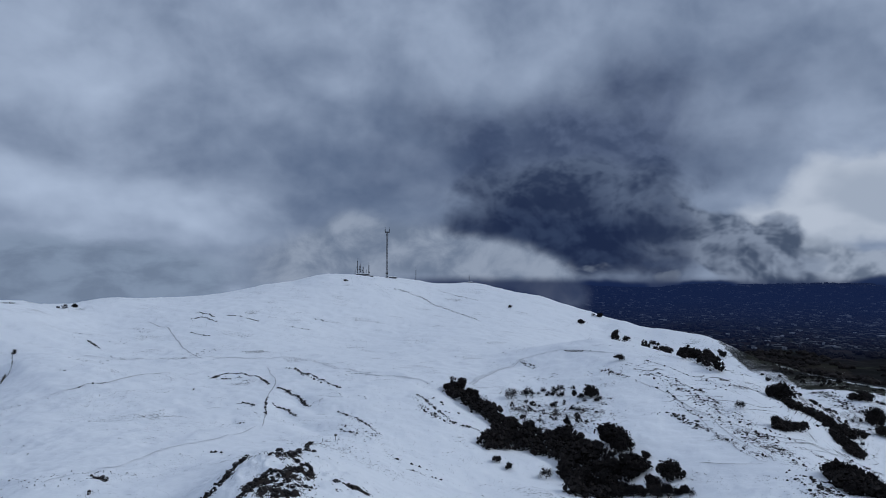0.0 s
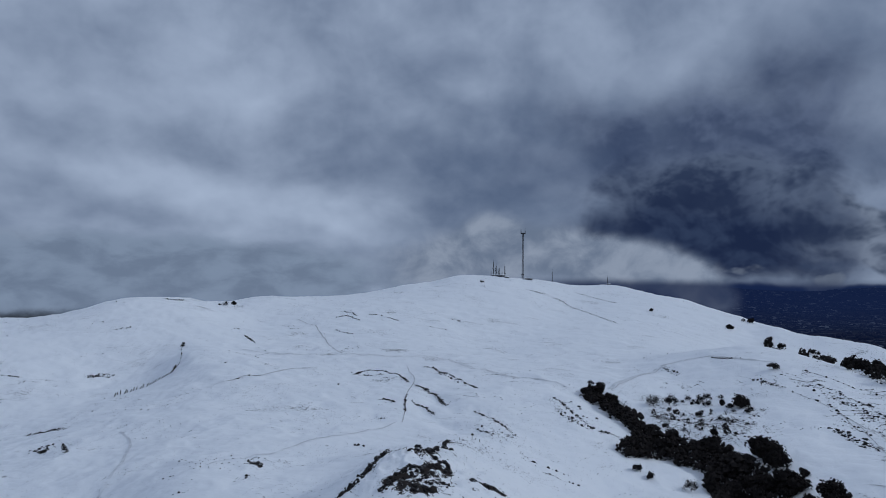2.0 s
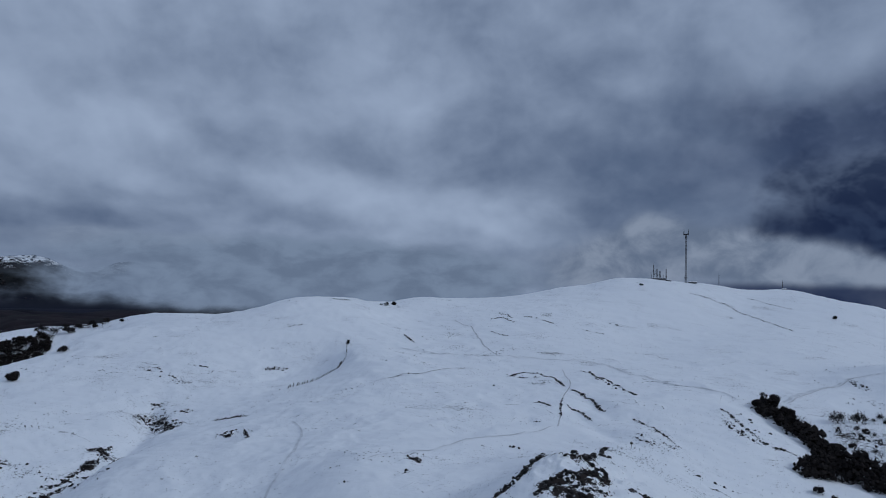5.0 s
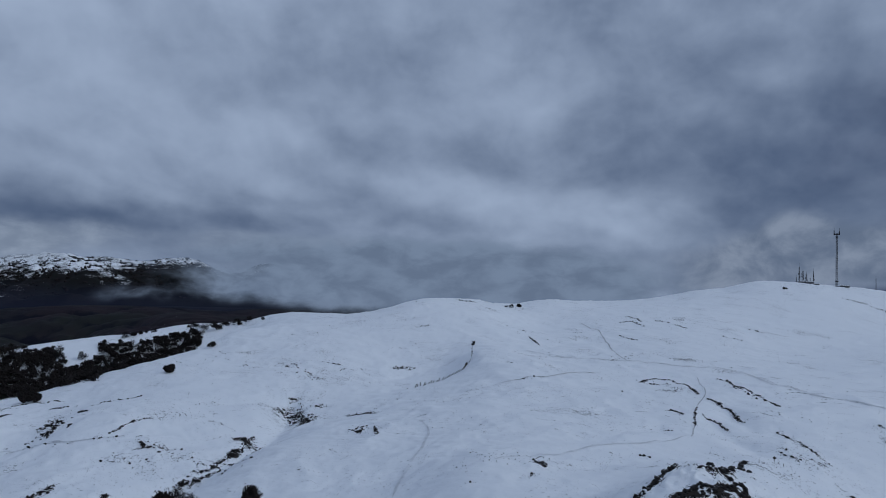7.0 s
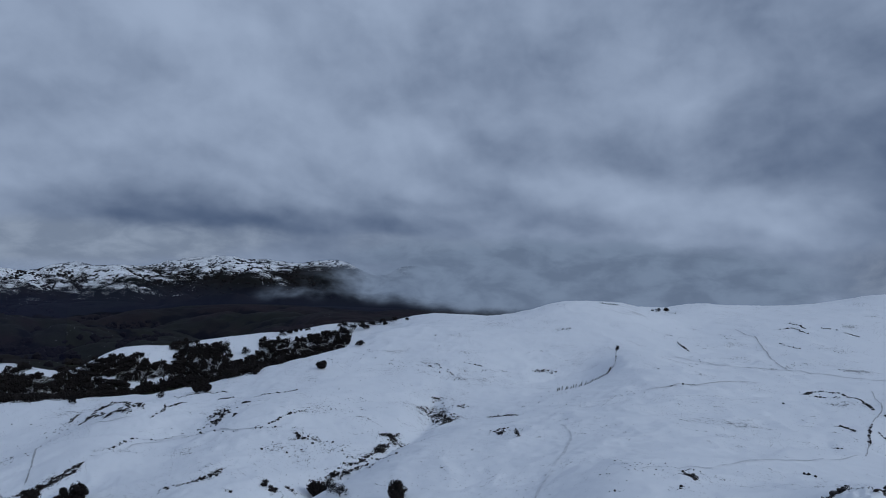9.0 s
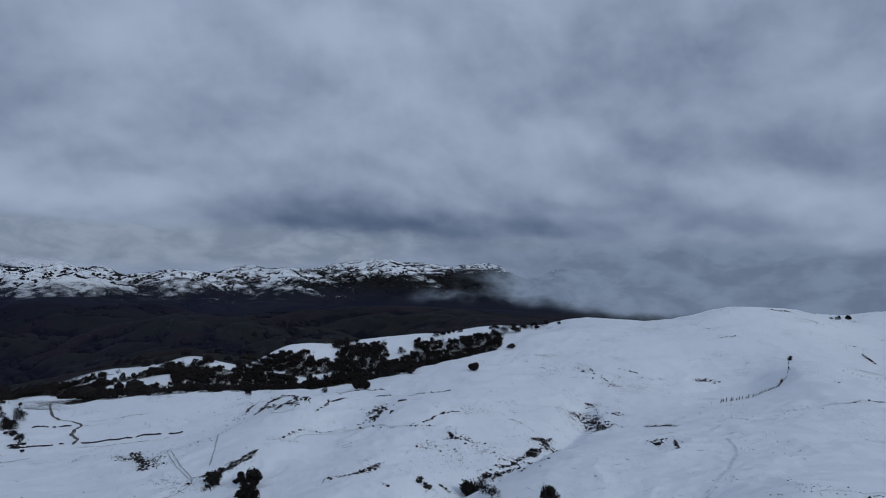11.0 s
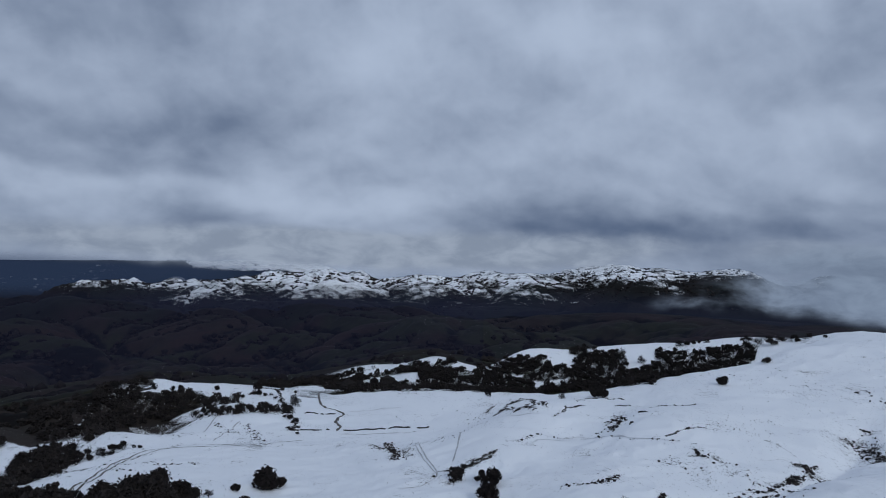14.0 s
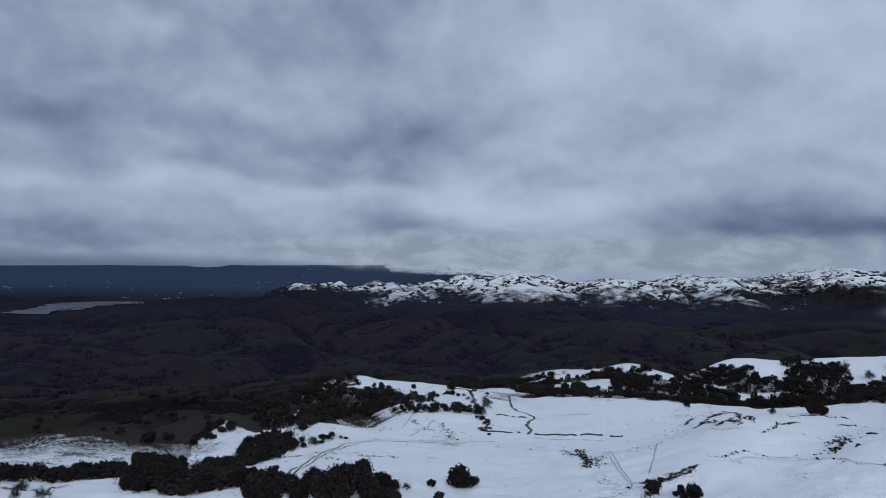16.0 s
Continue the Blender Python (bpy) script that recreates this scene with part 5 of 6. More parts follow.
SMALL_CROWNS = [small_crown(s) for s in range(70, 76)]
SMALL_TWIGS = [small_twigs(s) for s in range(80, 84)]


def wood(name, count, low, high, share, single, *ring):
    """A wooded patch: some trees as things of their own, the inner mass joined into one."""
    rng = random.Random(name)
    ring = list(ring)
    xs, ys = [p[0] for p in ring], [p[1] for p in ring]
    spots, tries = [], 0
    while len(spots) < count and tries < 9000:
        tries += 1
        x, y = rng.uniform(min(xs), max(xs)), rng.uniform(min(ys), max(ys))
        if not inside(x, y, ring) or any(inside(x, y, c) for c in CLEARINGS):
            continue
        size = rng.uniform(low, high)
        if any((x - a) ** 2 + (y - b) ** 2 < (0.22 * (size + c)) ** 2 for a, b, c in spots):
            continue
        spots.append((x, y, size))
    lump, grey = Lump(), Lump()
    for (x, y, size), z in zip(spots, grounds([s[0] for s in spots], [s[1] for s in spots])):
        z = float(z) - 0.02 * size
        if rng.random() < single:
            kind = BARE_TREES if rng.random() < share else (EVERGREENS if math.hypot(x, y) < 520 else FAR_EVERGREENS)
            kind.place(x, y, z, size)
        else:
            leafless = rng.random() < 0.8 * share
            v, f = SMALL_TWIGS[rng.randrange(4)] if leafless else SMALL_CROWNS[rng.randrange(6)]
            a = rng.uniform(0, 6.28)
            turned = v @ np.array([[math.cos(a), math.sin(a), 0], [-math.sin(a), math.cos(a), 0], [0, 0, 1]])
            (grey if leafless else lump).put(turned * np.array([size, size, size * rng.uniform(0.8, 1.1)]) + np.array([x, y, z]), f)
    if grey.n:
        tagged(new("bare_woodland", grey.mesh("bare_woodland", TWIG_MASS)), "grey leafless trees mixed into the oak wood", "woods", kind="stuff")
    if lump.n:
        tagged(new("woodland", lump.mesh("woodland", FOLIAGE)), "dense dark evergreen oak wood on the snowy slope", "woods", kind="stuff")


# trees and bushes that stand by themselves: x, y, width of the crown
plant(EVERGREENS, (92, 434, 10.8), (83, 441, 4.7), (93, 286, 12.2), (84, 280, 8.1), (259, 1302, 14.1), (317, 1402, 14), (434, 1083, 16.2), (221, 454, 14.8), (213, 451, 9.8), (241, 447, 6.2), (321, 517, 16.9), (306, 486, 11.2), (82, 338, 16.4), (84, 327, 13.2))
plant(EVERGREENS, (80, 300, 16.2), (85, 303, 12.8), (92, 316, 5.4), (-484, 915, 8.4), (-478, 330, 9.9), (-223, 153, 8.4), (-148, 129, 6.7), (-291, 74, 7.8), (-255, 77, 10), (-284, 81, 3.4), (-308, -5, 11.5), (-309, -49, 11.2), (-517, 249, 13.1), (-521, 244, 10.3))
plant(EVERGREENS, (-880, 550, 9.3), (-879, 560, 6.8), (-880, 569, 6), (-313, -6, 11.7), (-315, 0, 6.7), (-304, -18, 4.5), (-273, -13, 4.9), (-262, -48, 18.6), (-261, -57, 14.4), (-260, -65, 11.8), (-261, -76, 11.1), (-263, -38, 13), (-266, -31, 8.7), (-263, -85, 9))
plant(EVERGREENS, (-272, 84, 9.3), (-287, 84, 4.4), (-758, -26, 11.1), (-525, -249, 12.3), (-528, -236, 10.4), (-552, -195, 10.5), (-526, -202, 9.2), (-545, -200, 7.6), (-582, 6, 5.7))
plant(BARE_TREES, (43, 432, 9.2), (53, 440, 9.4), (73, 453, 6.7), (77, 455, 6.8), (47, 379, 6.8), (45, 302, 6.5), (303, 1399, 9.3), (170, 399, 6.7), (7, 471, 4.6), (87, 433, 3.6), (86, 458, 3.8), (-478, 881, 9), (-175, 129, 5.3), (-250, 206, 3.2))
plant(BARE_TREES, (-184, 132, 5.5), (-642, 191, 7.6), (-550, 228, 7.8), (-779, 573, 14.2), (-820, 618, 13.4), (-837, 616, 13.5), (-887, 586, 11.3), (-882, 540, 11.8), (-1723, 918, 22.3), (-864, 443, 17.4), (-842, 460, 14.1), (-906, 408, 17.8), (-858, 254, 7.3), (-1073, -15, 11.4))
plant(BARE_TREES, (-718, -43, 5.9), (-647, 11, 13.7), (-658, 195, 7.8), (-285, -180, 7.1), (-282, -190, 5.5), (-454, -151, 8.6), (-559, 10, 6.4), (-287, -27, 4.2))
plant(SHRUBS, (-349.2, 569.5, 4.5), (24, 308, 5.5), (29, 304, 5), (133, 524, 9.7), (127, 1310, 10.7), (378, 810, 9.5), (-188, 1346, 10), (-483, 874, 5.7), (-340, 554, 4.2), (-141, 397, 1.7), (-228, 134, 3.5), (-223, 134, 3), (-565, 436, 12.8), (-805, 628, 18.3), (-767, -2, 7.5))
plant(SHRUBS, (-533, 7, 5.2), (-516, 11, 3.8), (-545, 12, 4.4))
plant(SHRUBS, (-424, 62, 2.2), (-387.6, 60.6, 2.6), (-583.3, 1.6, 5), (-558.8, 7.5, 4), (-538.8, 4.8, 5), (-607.9, -5.9, 4), (-557.6, -38.3, 1), (-232.4, 167.9, 5), (-231.1, 173.1, 4), (-246.4, 201.9, 4.5), (-251.9, 209.7, 4), (-269.7, 228.7, 3.5), (-231.4, 136.5, 2.6), (-224.5, 134.9, 3), (-225.1, 137.1, 2.4), (-353.8, 177.2, 3))
plant(SHRUBS, (-357.3, 182.1, 2.6), (-366, 188.5, 2.4), (-278.6, 180.7, 3), (-274.1, 180.2, 2.4), (-307.9, 76.1, 3), (-305, 80.4, 3.4), (-306.3, 84.9, 2.6), (-289.1, 71.1, 3), (-290, 74.2, 2.4), (-429.5, 148.7, 3), (-423.6, 152, 2.4), (-660.5, 197.6, 4.5), (-299.6, 65.6, 2.2), (-356.9, 176.5, 2.6), (-365.4, 184.5, 2.6))
plant(EVERGREENS, (-760.1, -67.9, 7), (-726, -28.5, 6), (-705.4, -23.2, 6.5), (-703.3, -17.5, 5), (-780.1, 13, 4), (-691.8, -37.5, 5), (-607.2, 1.5, 6))
plant(BARE_TREES, (-707.6, -11.9, 5), (-685.5, -7.1, 5), (-658.3, -2.4, 5), (-632.3, 1.4, 6), (-621.9, 6.9, 7), (-606.9, -3.4, 6), (-702.5, -42, 5), (-322.3, -213.4, 6), (-298.2, -199.9, 5))
# wooded patches: count, least and greatest crown, share of bare trees, share standing singly, outline
wood("gully brush", 46, 2.2, 5, 0.85, 0.55, (40, 436), (66, 462), (97, 432), (93, 397), (76, 366), (53, 370), (37, 391))
wood("slope brush", 36, 1.8, 4, 0.5, 0.5, (228, 461), (319, 582), (307, 502), (257, 421), (226, 407), (207, 415))
wood("west bare", 60, 3, 6, 0.2, 0, (496, 1034), (465, 733), (420, 661), (375, 705), (370, 729))
wood("west patchy", 16, 3, 6, 0.2, 0, (464, 1175), (777, 1786), (496, 1034), (370, 729), (379, 797), (447, 1028))
wood("north gap", 60, 8, 12, 0.2, 0.05, (-1116, -276), (-1141, -190), (-900, -150), (-770, -135), (-735, -150), (-706, -174))
wood("west thin", 40, 2, 4, 0.3, 0.2, (245, 492), (406, 639), (311, 491), (257, 455), (233, 452))
wood("brown hills", 60, 5, 9, 0.2, 0.1, (-940, -662), (-1013, -539), (-1000, -305), (-686, -203), (-539, -167), (-512, -184), (-515, -211), (-524, -255), (-533, -319), (-676, -474))
wood("knoll zone", 430, 7, 12, 0.25, 0.03, (-1150, -12), (-992, -9), (-910, 46), (-938, 89), (-875, 250), (-835, 297), (-799, 364), (-540, 307), (-897, 510), (-1022, 528), (-1053, 463), (-950, 329), (-971, 276), (-1008, 215), (-1011, 128), (-1034, 48))
wood("west gully wood", 130, 6, 11, 0.1, 0.2, (0, 447), (11, 455), (20, 433), (31, 395), (44, 368), (63, 359), (68, 342), (79, 330), (76, 306), (71, 282), (50, 270), (54, 304), (56, 333), (42, 348), (23, 329), (18, 333), (33, 374), (22, 401))
wood("west gully foot", 14, 4, 8, 0.2, 1, (70, 287), (79, 280), (93, 264), (91, 257), (69, 280))
wood("spur hedge", 24, 9, 15, 0.1, 0.18, (289, 1250), (310, 1243), (317, 1187), (167, 634), (285, 1183))
wood("spur trees", 30, 8, 14, 0.1, 0.21, (325, 1190), (352, 1182), (369, 1125), (187, 582), (333, 1150))
wood("spur wood", 45, 9, 15, 0.2, 0.18, (182, 531), (409, 1081), (203, 524), (211, 515), (198, 491), (187, 505))
wood("west ravine", 60, 4, 8, 0.15, 0.12, (217, 451), (225, 451), (236, 444), (280, 464), (272, 454), (233, 425), (210, 421))
wood("west thicket", 24, 4, 8, 0.4, 0.24, (174, 370), (192, 391), (205, 395), (200, 389), (177, 366))
wood("west hollow", 40, 4, 7, 0.1, 0.18, (226, 409), (240, 421), (241, 399), (230, 384), (223, 390))
wood("west foot wood", 40, 6, 10, 0.1, 0.3, (143, 263), (159, 278), (152, 243), (145, 232), (136, 235))
wood("far brow wood", 8, 8, 14, 0, 1, (370, 635), (388, 634), (381, 622), (364, 624))
wood("forest spur", 860, 6, 12, 0.34, 0.02, (-889, 289), (-888, 329), (-902, 384), (-904, 429), (-1025, 522), (-848, 428), (-808, 446), (-883, 491), (-847, 534), (-839, 585), (-819, 619), (-767, 571), (-606, 403), (-578, 340), (-568, 299), (-798, 372), (-809, 316), (-677, 227))
wood("spur edge", 20, 6, 11, 0.3, 0.2, (-893, 612), (-874, 650), (-838, 673), (-760, 673), (-744, 659), (-856, 636))
wood("knoll wood", 300, 7, 12, 0.28, 0.03, (-809, 46), (-821, 93), (-960, 137), (-944, 187), (-946, 226), (-918, 259), (-870, 283), (-677, 227), (-681, 169), (-712, 119))
wood("knoll gap", 70, 7, 11, 0.2, 0.06, (-968, 108), (-966, 160), (-943, 190), (-930, 222), (-901, 225), (-906, 180), (-933, 119))
wood("knoll flank", 60, 6, 10, 0.2, 0.1, (-877, 44), (-970, 87), (-1001, 112), (-955, 104), (-902, 68))
wood("spur gap", 60, 8, 12, 0.2, 0.06, (-915, 266), (-925, 301), (-920, 357), (-924, 394), (-893, 347), (-883, 295), (-885, 265))
wood("knoll crown", 36, 6, 10, 0.3, 0.18, (-1013, 113), (-1018, 145), (-977, 177), (-1039, 256), (-955, 228), (-966, 160))
wood("north hedge", 60, 6, 10, 0.15, 0.3, (-367.1, -256.2), (-364.9, -235.7), (-371.1, -220.7), (-395, -203.1), (-346.3, -175.8), (-350, -204.9), (-353.2, -228), (-328.8, -229.2))
wood("north copse", 34, 6, 11, 0.15, 0.6, (-305.2, -157.5), (-363.4, -177.5), (-331.6, -145.1), (-310.5, -132.6), (-277.2, -123.7), (-295.1, -148))
wood("north dell", 56, 6, 10, 0.15, 0.3, (-276.4, -121.7), (-299.8, -128.4), (-312.6, -126.2), (-302.9, -106.5), (-293.6, -92.5), (-293.3, -80.5), (-276.8, -71.3), (-266.3, -72.9), (-270.4, -83.4), (-282.9, -89.3), (-286.1, -110.3))
wood("north grove", 26, 6, 11, 0.1, 0.7, (-271.8, -69.9), (-280.4, -63), (-290.3, -59.4), (-307.4, -49.1), (-286, -42), (-285.5, -30), (-273.4, -32.2), (-266, -64))
wood("north strip", 34, 6, 10, 0.3, 0.3, (-346.5, -142.4), (-379.5, -146.8), (-396, -135.8), (-335.7, -113.3), (-321.8, -117.9), (-313.3, -127.8))
wood("north bank", 34, 5, 10, 0.25, 0.3, (-400.7, -140.4), (-437.9, -146), (-442.2, -131.4), (-424.4, -113.1), (-404.9, -110.4), (-381.7, -118.2), (-363.3, -120.8))
wood("north scrub", 34, 2.5, 5, 0.7, 0.4, (-452.9, -123.7), (-483.6, -98.2), (-476.9, -84.6), (-429.4, -100.6), (-414.9, -110.4))
wood("north wood", 190, 6, 11, 0.2, 0.08, (-719, -235), (-795, -199), (-756, -160), (-761, -132), (-760, -92), (-722, -84), (-672, -62), (-668, -95), (-648, -128), (-548, -136), (-535, -150), (-576, -188))
wood("north hollow wood", 80, 8, 13, 0.15, 0.05, (-664, -352), (-719, -346), (-1046, -363), (-760, -190), (-663, -168), (-620, -190), (-570, -190), (-600, -227), (-594, -264))
wood("plateau edge", 64, 4.5, 8, 0.35, 0.35, (-630.5, -75.6), (-671, -80.8), (-628.3, -46.1), (-636.1, -16.5), (-627.9, 4.9), (-601.8, 9.7), (-594.5, -5.6), (-590.2, -29.1), (-572.2, -50.7))
wood("plateau rim", 120, 5, 9, 0.2, 0.04, (-491, -122), (-665, -134), (-668, -91), (-672, -76), (-660, -33), (-692, -43), (-726, -74), (-770, -94), (-743, -108), (-726, -144), (-674, -164), (-593, -162))
wood("north tongue", 60, 6, 10, 0.2, 0.12, (-508, -164), (-492, -125), (-454, -123), (-433, -108), (-397, -122), (-404, -140))
wood("north brake", 70, 6, 10, 0.2, 0.12, (-453, -223), (-439, -197), (-368, -154), (-313, -133), (-320, -157))
wood("knoll side", 18, 5, 9, 0.2, 1, (-512, -210), (-540, -204), (-576, -208), (-573, -212), (-534, -215))


# ---------------------------------------------------------------- trails
def trail(name, material, wide, *line):
    """A trodden strip laid over the snow, uneven along its edges."""
    p = np.array(line, float)
    pts = []
    for a, b in zip(p[:-1], p[1:]):
        n = max(2, int(np.hypot(*(b - a)) / 4.0))
        pts.extend(a + (b - a) * k / n for k in range(n))
    pts = np.array(pts + [p[-1]])
    for _ in range(6):
        pts[1:-1] = 0.25 * pts[:-2] + 0.5 * pts[1:-1] + 0.25 * pts[2:]
    d = np.gradient(pts, axis=0)
    d /= np.hypot(d[:, 0], d[:, 1])[:, None] + 1e-9
    side = np.stack([-d[:, 1], d[:, 0]], 1)
    s = np.arange(len(pts)) * 0.45
    half = 0.5 * wide * (1 + 0.45 * perlin(s, s * 0 + 3.3, len(line))[:, None])
    half[0], half[-1] = 0.12 * wide, 0.12 * wide
    mid = pts + side * (0.35 * wide * perlin(s * 0.6, s * 0 + 8.1, 5)[:, None])
    rows = [mid - side * half, mid, mid + side * half]
    verts = []
    for r in rows:
        z = height(r[:, 0], r[:, 1]) + 0.18
        verts.append(np.column_stack([r, z]))
    n = len(pts)
    faces = [(k * n + i, k * n + i + 1, (k + 1) * n + i + 1, (k + 1) * n + i) for k in range(2) for i in range(n - 1)]
    me = mesh_of(name, np.vstack(verts), [f[::-1] for f in faces], material, True)
    return tagged(new(name, me), "", "", kind="structure")


trail("dirt_road", MUD, 2.3, (-799.9, 38.5), (-714, 35.8), (-668.1, 35.8), (-645.6, 44.2), (-633.9, 55.3), (-594.7, 46.2), (-574.9, 42), (-542.5, 44.6), (-525.7, 39.9))
trail("farm_track", MUD, 0.9, (-294, -81.5), (-365.3, -87.6), (-410, -88.1), (-448.6, -82.3), (-473.2, -65.9), (-461, -35), (-451.9, -14.4), (-482.3, 14.7))
trail("farm_track", MUD, 0.8, (-292.3, -78.8), (-370, -85.2), (-411.7, -84.5), (-444, -78.6), (-459.6, -61), (-451.8, -34.3), (-443.4, -11.3))
trail("footpath", SLUSH, 0.6, (-420.9, 78.2), (-334.9, 70), (-303.5, 69.4), (-291.2, 63.8), (-289.6, 58.5), (-284.7, 46.9))
trail("footpath", SLUSH, 0.45, (-413.7, 74.8), (-333.5, 68.3), (-303.7, 68))
trail("footpath", SLUSH, 0.8, (-319, 78.7), (-340.6, 85.8), (-428.9, 112.8))
trail("footpath", SLUSH, 0.8, (-428.9, 112.8), (-447.5, 128.5), (-410.6, 135.2), (-399.1, 151.9))
trail("footpath", SLUSH, 1, (-592.3, -50.3), (-514.1, -54))
trail("footpath", SLUSH, 0.9, (-558.8, -31.8), (-479.7, -43.8))
trail("footpath", SLUSH, 1.1, (-508.7, 40.8), (-505, 69.4), (-505.7, 98.7))
trail("footpath", SLUSH, 0.9, (-635.6, 58), (-639.5, 81.9), (-629, 106.4))
trail("footpath", SLUSH, 1, (-637.2, -76.4), (-581.4, -42.4), (-628.1, -16.2))
trail("footpath", PACKED, 0.9, (-297.6, 183.8), (-318.3, 164.9), (-366.9, 163.9), (-360.1, 137.5))
trail("footpath", PACKED, 1, (-321.1, 114.4), (-351.4, 134.1), (-359.8, 165.4), (-310.3, 167.3))
trail("ridge_path", SLUSH, 0.55, (-77, 301), (-81, 319), (-87, 346), (-93, 367), (-97, 390), (-102, 429), (-109, 456), (-122, 495), (-131, 524))
trail("ridge_path", PACKED, 0.66, (-97, 170), (-96, 196), (-93, 217), (-87, 258), (-79, 300))
trail("ridge_path", SLUSH, 1.4, (-364, 863), (-314, 800), (-284, 738), (-236, 643), (-205, 585))
trail("ridge_path", PACKED, 1.4, (-294, 572), (-258, 553), (-232, 550), (-217, 560))
trail("ridge_path", SLUSH, 1.1, (-211, 369), (-201, 391), (-197, 440), (-186, 479))
trail("ridge_path", PACKED, 0.96, (-114, 147), (-128, 170), (-137, 191), (-167, 239), (-187, 260))
trail("ridge_path", PACKED, 2.4, (-292, 570), (-254, 568), (-218, 582), (-170, 578), (-128, 601), (-101, 560), (-57, 493), (-23, 464), (-8, 452))
# shaded side of the path above, put in as a narrow darker strip
trail("ridge_path", SLUSH, 0.6, (-290, 572), (-252, 570), (-216, 584), (-168, 580), (-127, 603), (-99, 562), (-55, 495), (-21, 466))
trail("west_path", SLUSH, 1.4, (150, 332), (176, 353), (202, 370), (223, 375), (222, 352))
trail("west_path", PACKED, 3.0, (18, 464), (44, 560), (73, 615), (100, 614), (128, 572), (145, 547))
# this path's shade too is a thin grey strip laid beside it
trail("west_path", SLUSH, 0.8, (20, 462), (46, 557), (74, 612), (101, 611), (127, 570))
trail("west_path", SLUSH, 0.88, (205, 392), (203, 379))
trail("west_path", PACKED, 0.96, (133, 393), (156, 372), (182, 366))
trail("west_path", SLUSH, 0.6, (124.5, 459.5), (140, 435.2), (136.6, 373.6), (131.7, 318.5), (132.6, 284.6))
trail("west_path", SLUSH, 0.9, (139.1, 409.9), (145.4, 379.4), (152.4, 349.6), (175.6, 356.1), (210.1, 378.9))
trail("west_path", SLUSH, 0.6, (141.5, 357.2), (140.6, 319.6), (143, 306.6), (134.7, 283.7))
trail("west_path", SLUSH, 0.6, (161.4, 336.4), (183.1, 349.8), (220.9, 374.9))
trail("west_path", SLUSH, 0.6, (108.8, 301.7), (120.6, 291.7), (130.1, 284.4))
trail("west_path", SLUSH, 0.5, (151.2, 519.5), (165.5, 481.1), (181.8, 448.1), (191.2, 413.1))
trail("west_path", SLUSH, 0.5, (140.9, 405), (141.5, 357.2), (137.4, 312.4))


# ---------------------------------------------------------------- masts on the ridge
def lattice(lump, w0, w1, z0, z1, bays, r, brace):
    for cx, cy in ((-1, -1), (1, -1), (1, 1), (-1, 1)):
        lump.tube((cx * w0, cy * w0, z0), (cx * w1, cy * w1, z1), r, r, 5)
    ring = ((-1, -1), (1, -1), (1, 1), (-1, 1))
    for k in range(bays):
        a, b = k / bays, (k + 1) / bays
        wa, wb, za, zb = w0 + (w1 - w0) * a, w0 + (w1 - w0) * b, z0 + (z1 - z0) * a, z0 + (z1 - z0) * b
        for i in range(4):
            p, q = ring[i], ring[(i + 1) % 4]
            lump.tube((p[0] * wa, p[1] * wa, za), (q[0] * wa, q[1] * wa, za), brace, brace, 4)
            lump.tube((p[0] * wa, p[1] * wa, za), (q[0] * wb, q[1] * wb, zb), brace, brace, 4)


def shed(x, y, wide, deep, tall, turn_, label):
    root = new("equipment_shed")
    root.matrix_basis = pose(x, y, ground_at(x, y) - 0.4, 0, 0, turn_)
    walls = Lump()
    walls.box(-wide / 2, -deep / 2, 0, wide / 2, deep / 2, tall)
    part("wall", walls.mesh("wall", SHED_WALL), root)
    roof = Lump()
    roof.put([(-wide / 2 - 0.4, -deep / 2 - 0.4, tall), (wide / 2 + 0.4, -deep / 2 - 0.4, tall), (wide / 2 + 0.4, deep / 2 + 0.4, tall), (-wide / 2 - 0.4, deep / 2 + 0.4, tall),
              (-wide / 2 - 0.4, 0, tall + deep * 0.14), (wide / 2 + 0.4, 0, tall + deep * 0.14)],
             [(0, 1, 5, 4), (2, 3, 4, 5), (0, 4, 3), (1, 2, 5), (3, 2, 1, 0)])
    part("roof", roof.mesh("roof", SNOW_ROOF), root, "snow-covered roof")
    door = Lump()
    door.box(-0.55, -deep / 2 - 0.06, 0.4, 0.55, -deep / 2 + 0.02, 2.5)
    part("door", door.mesh("door", DARK_STEEL), root)
    return tagged(root, label, "shed", "equipment sheds")


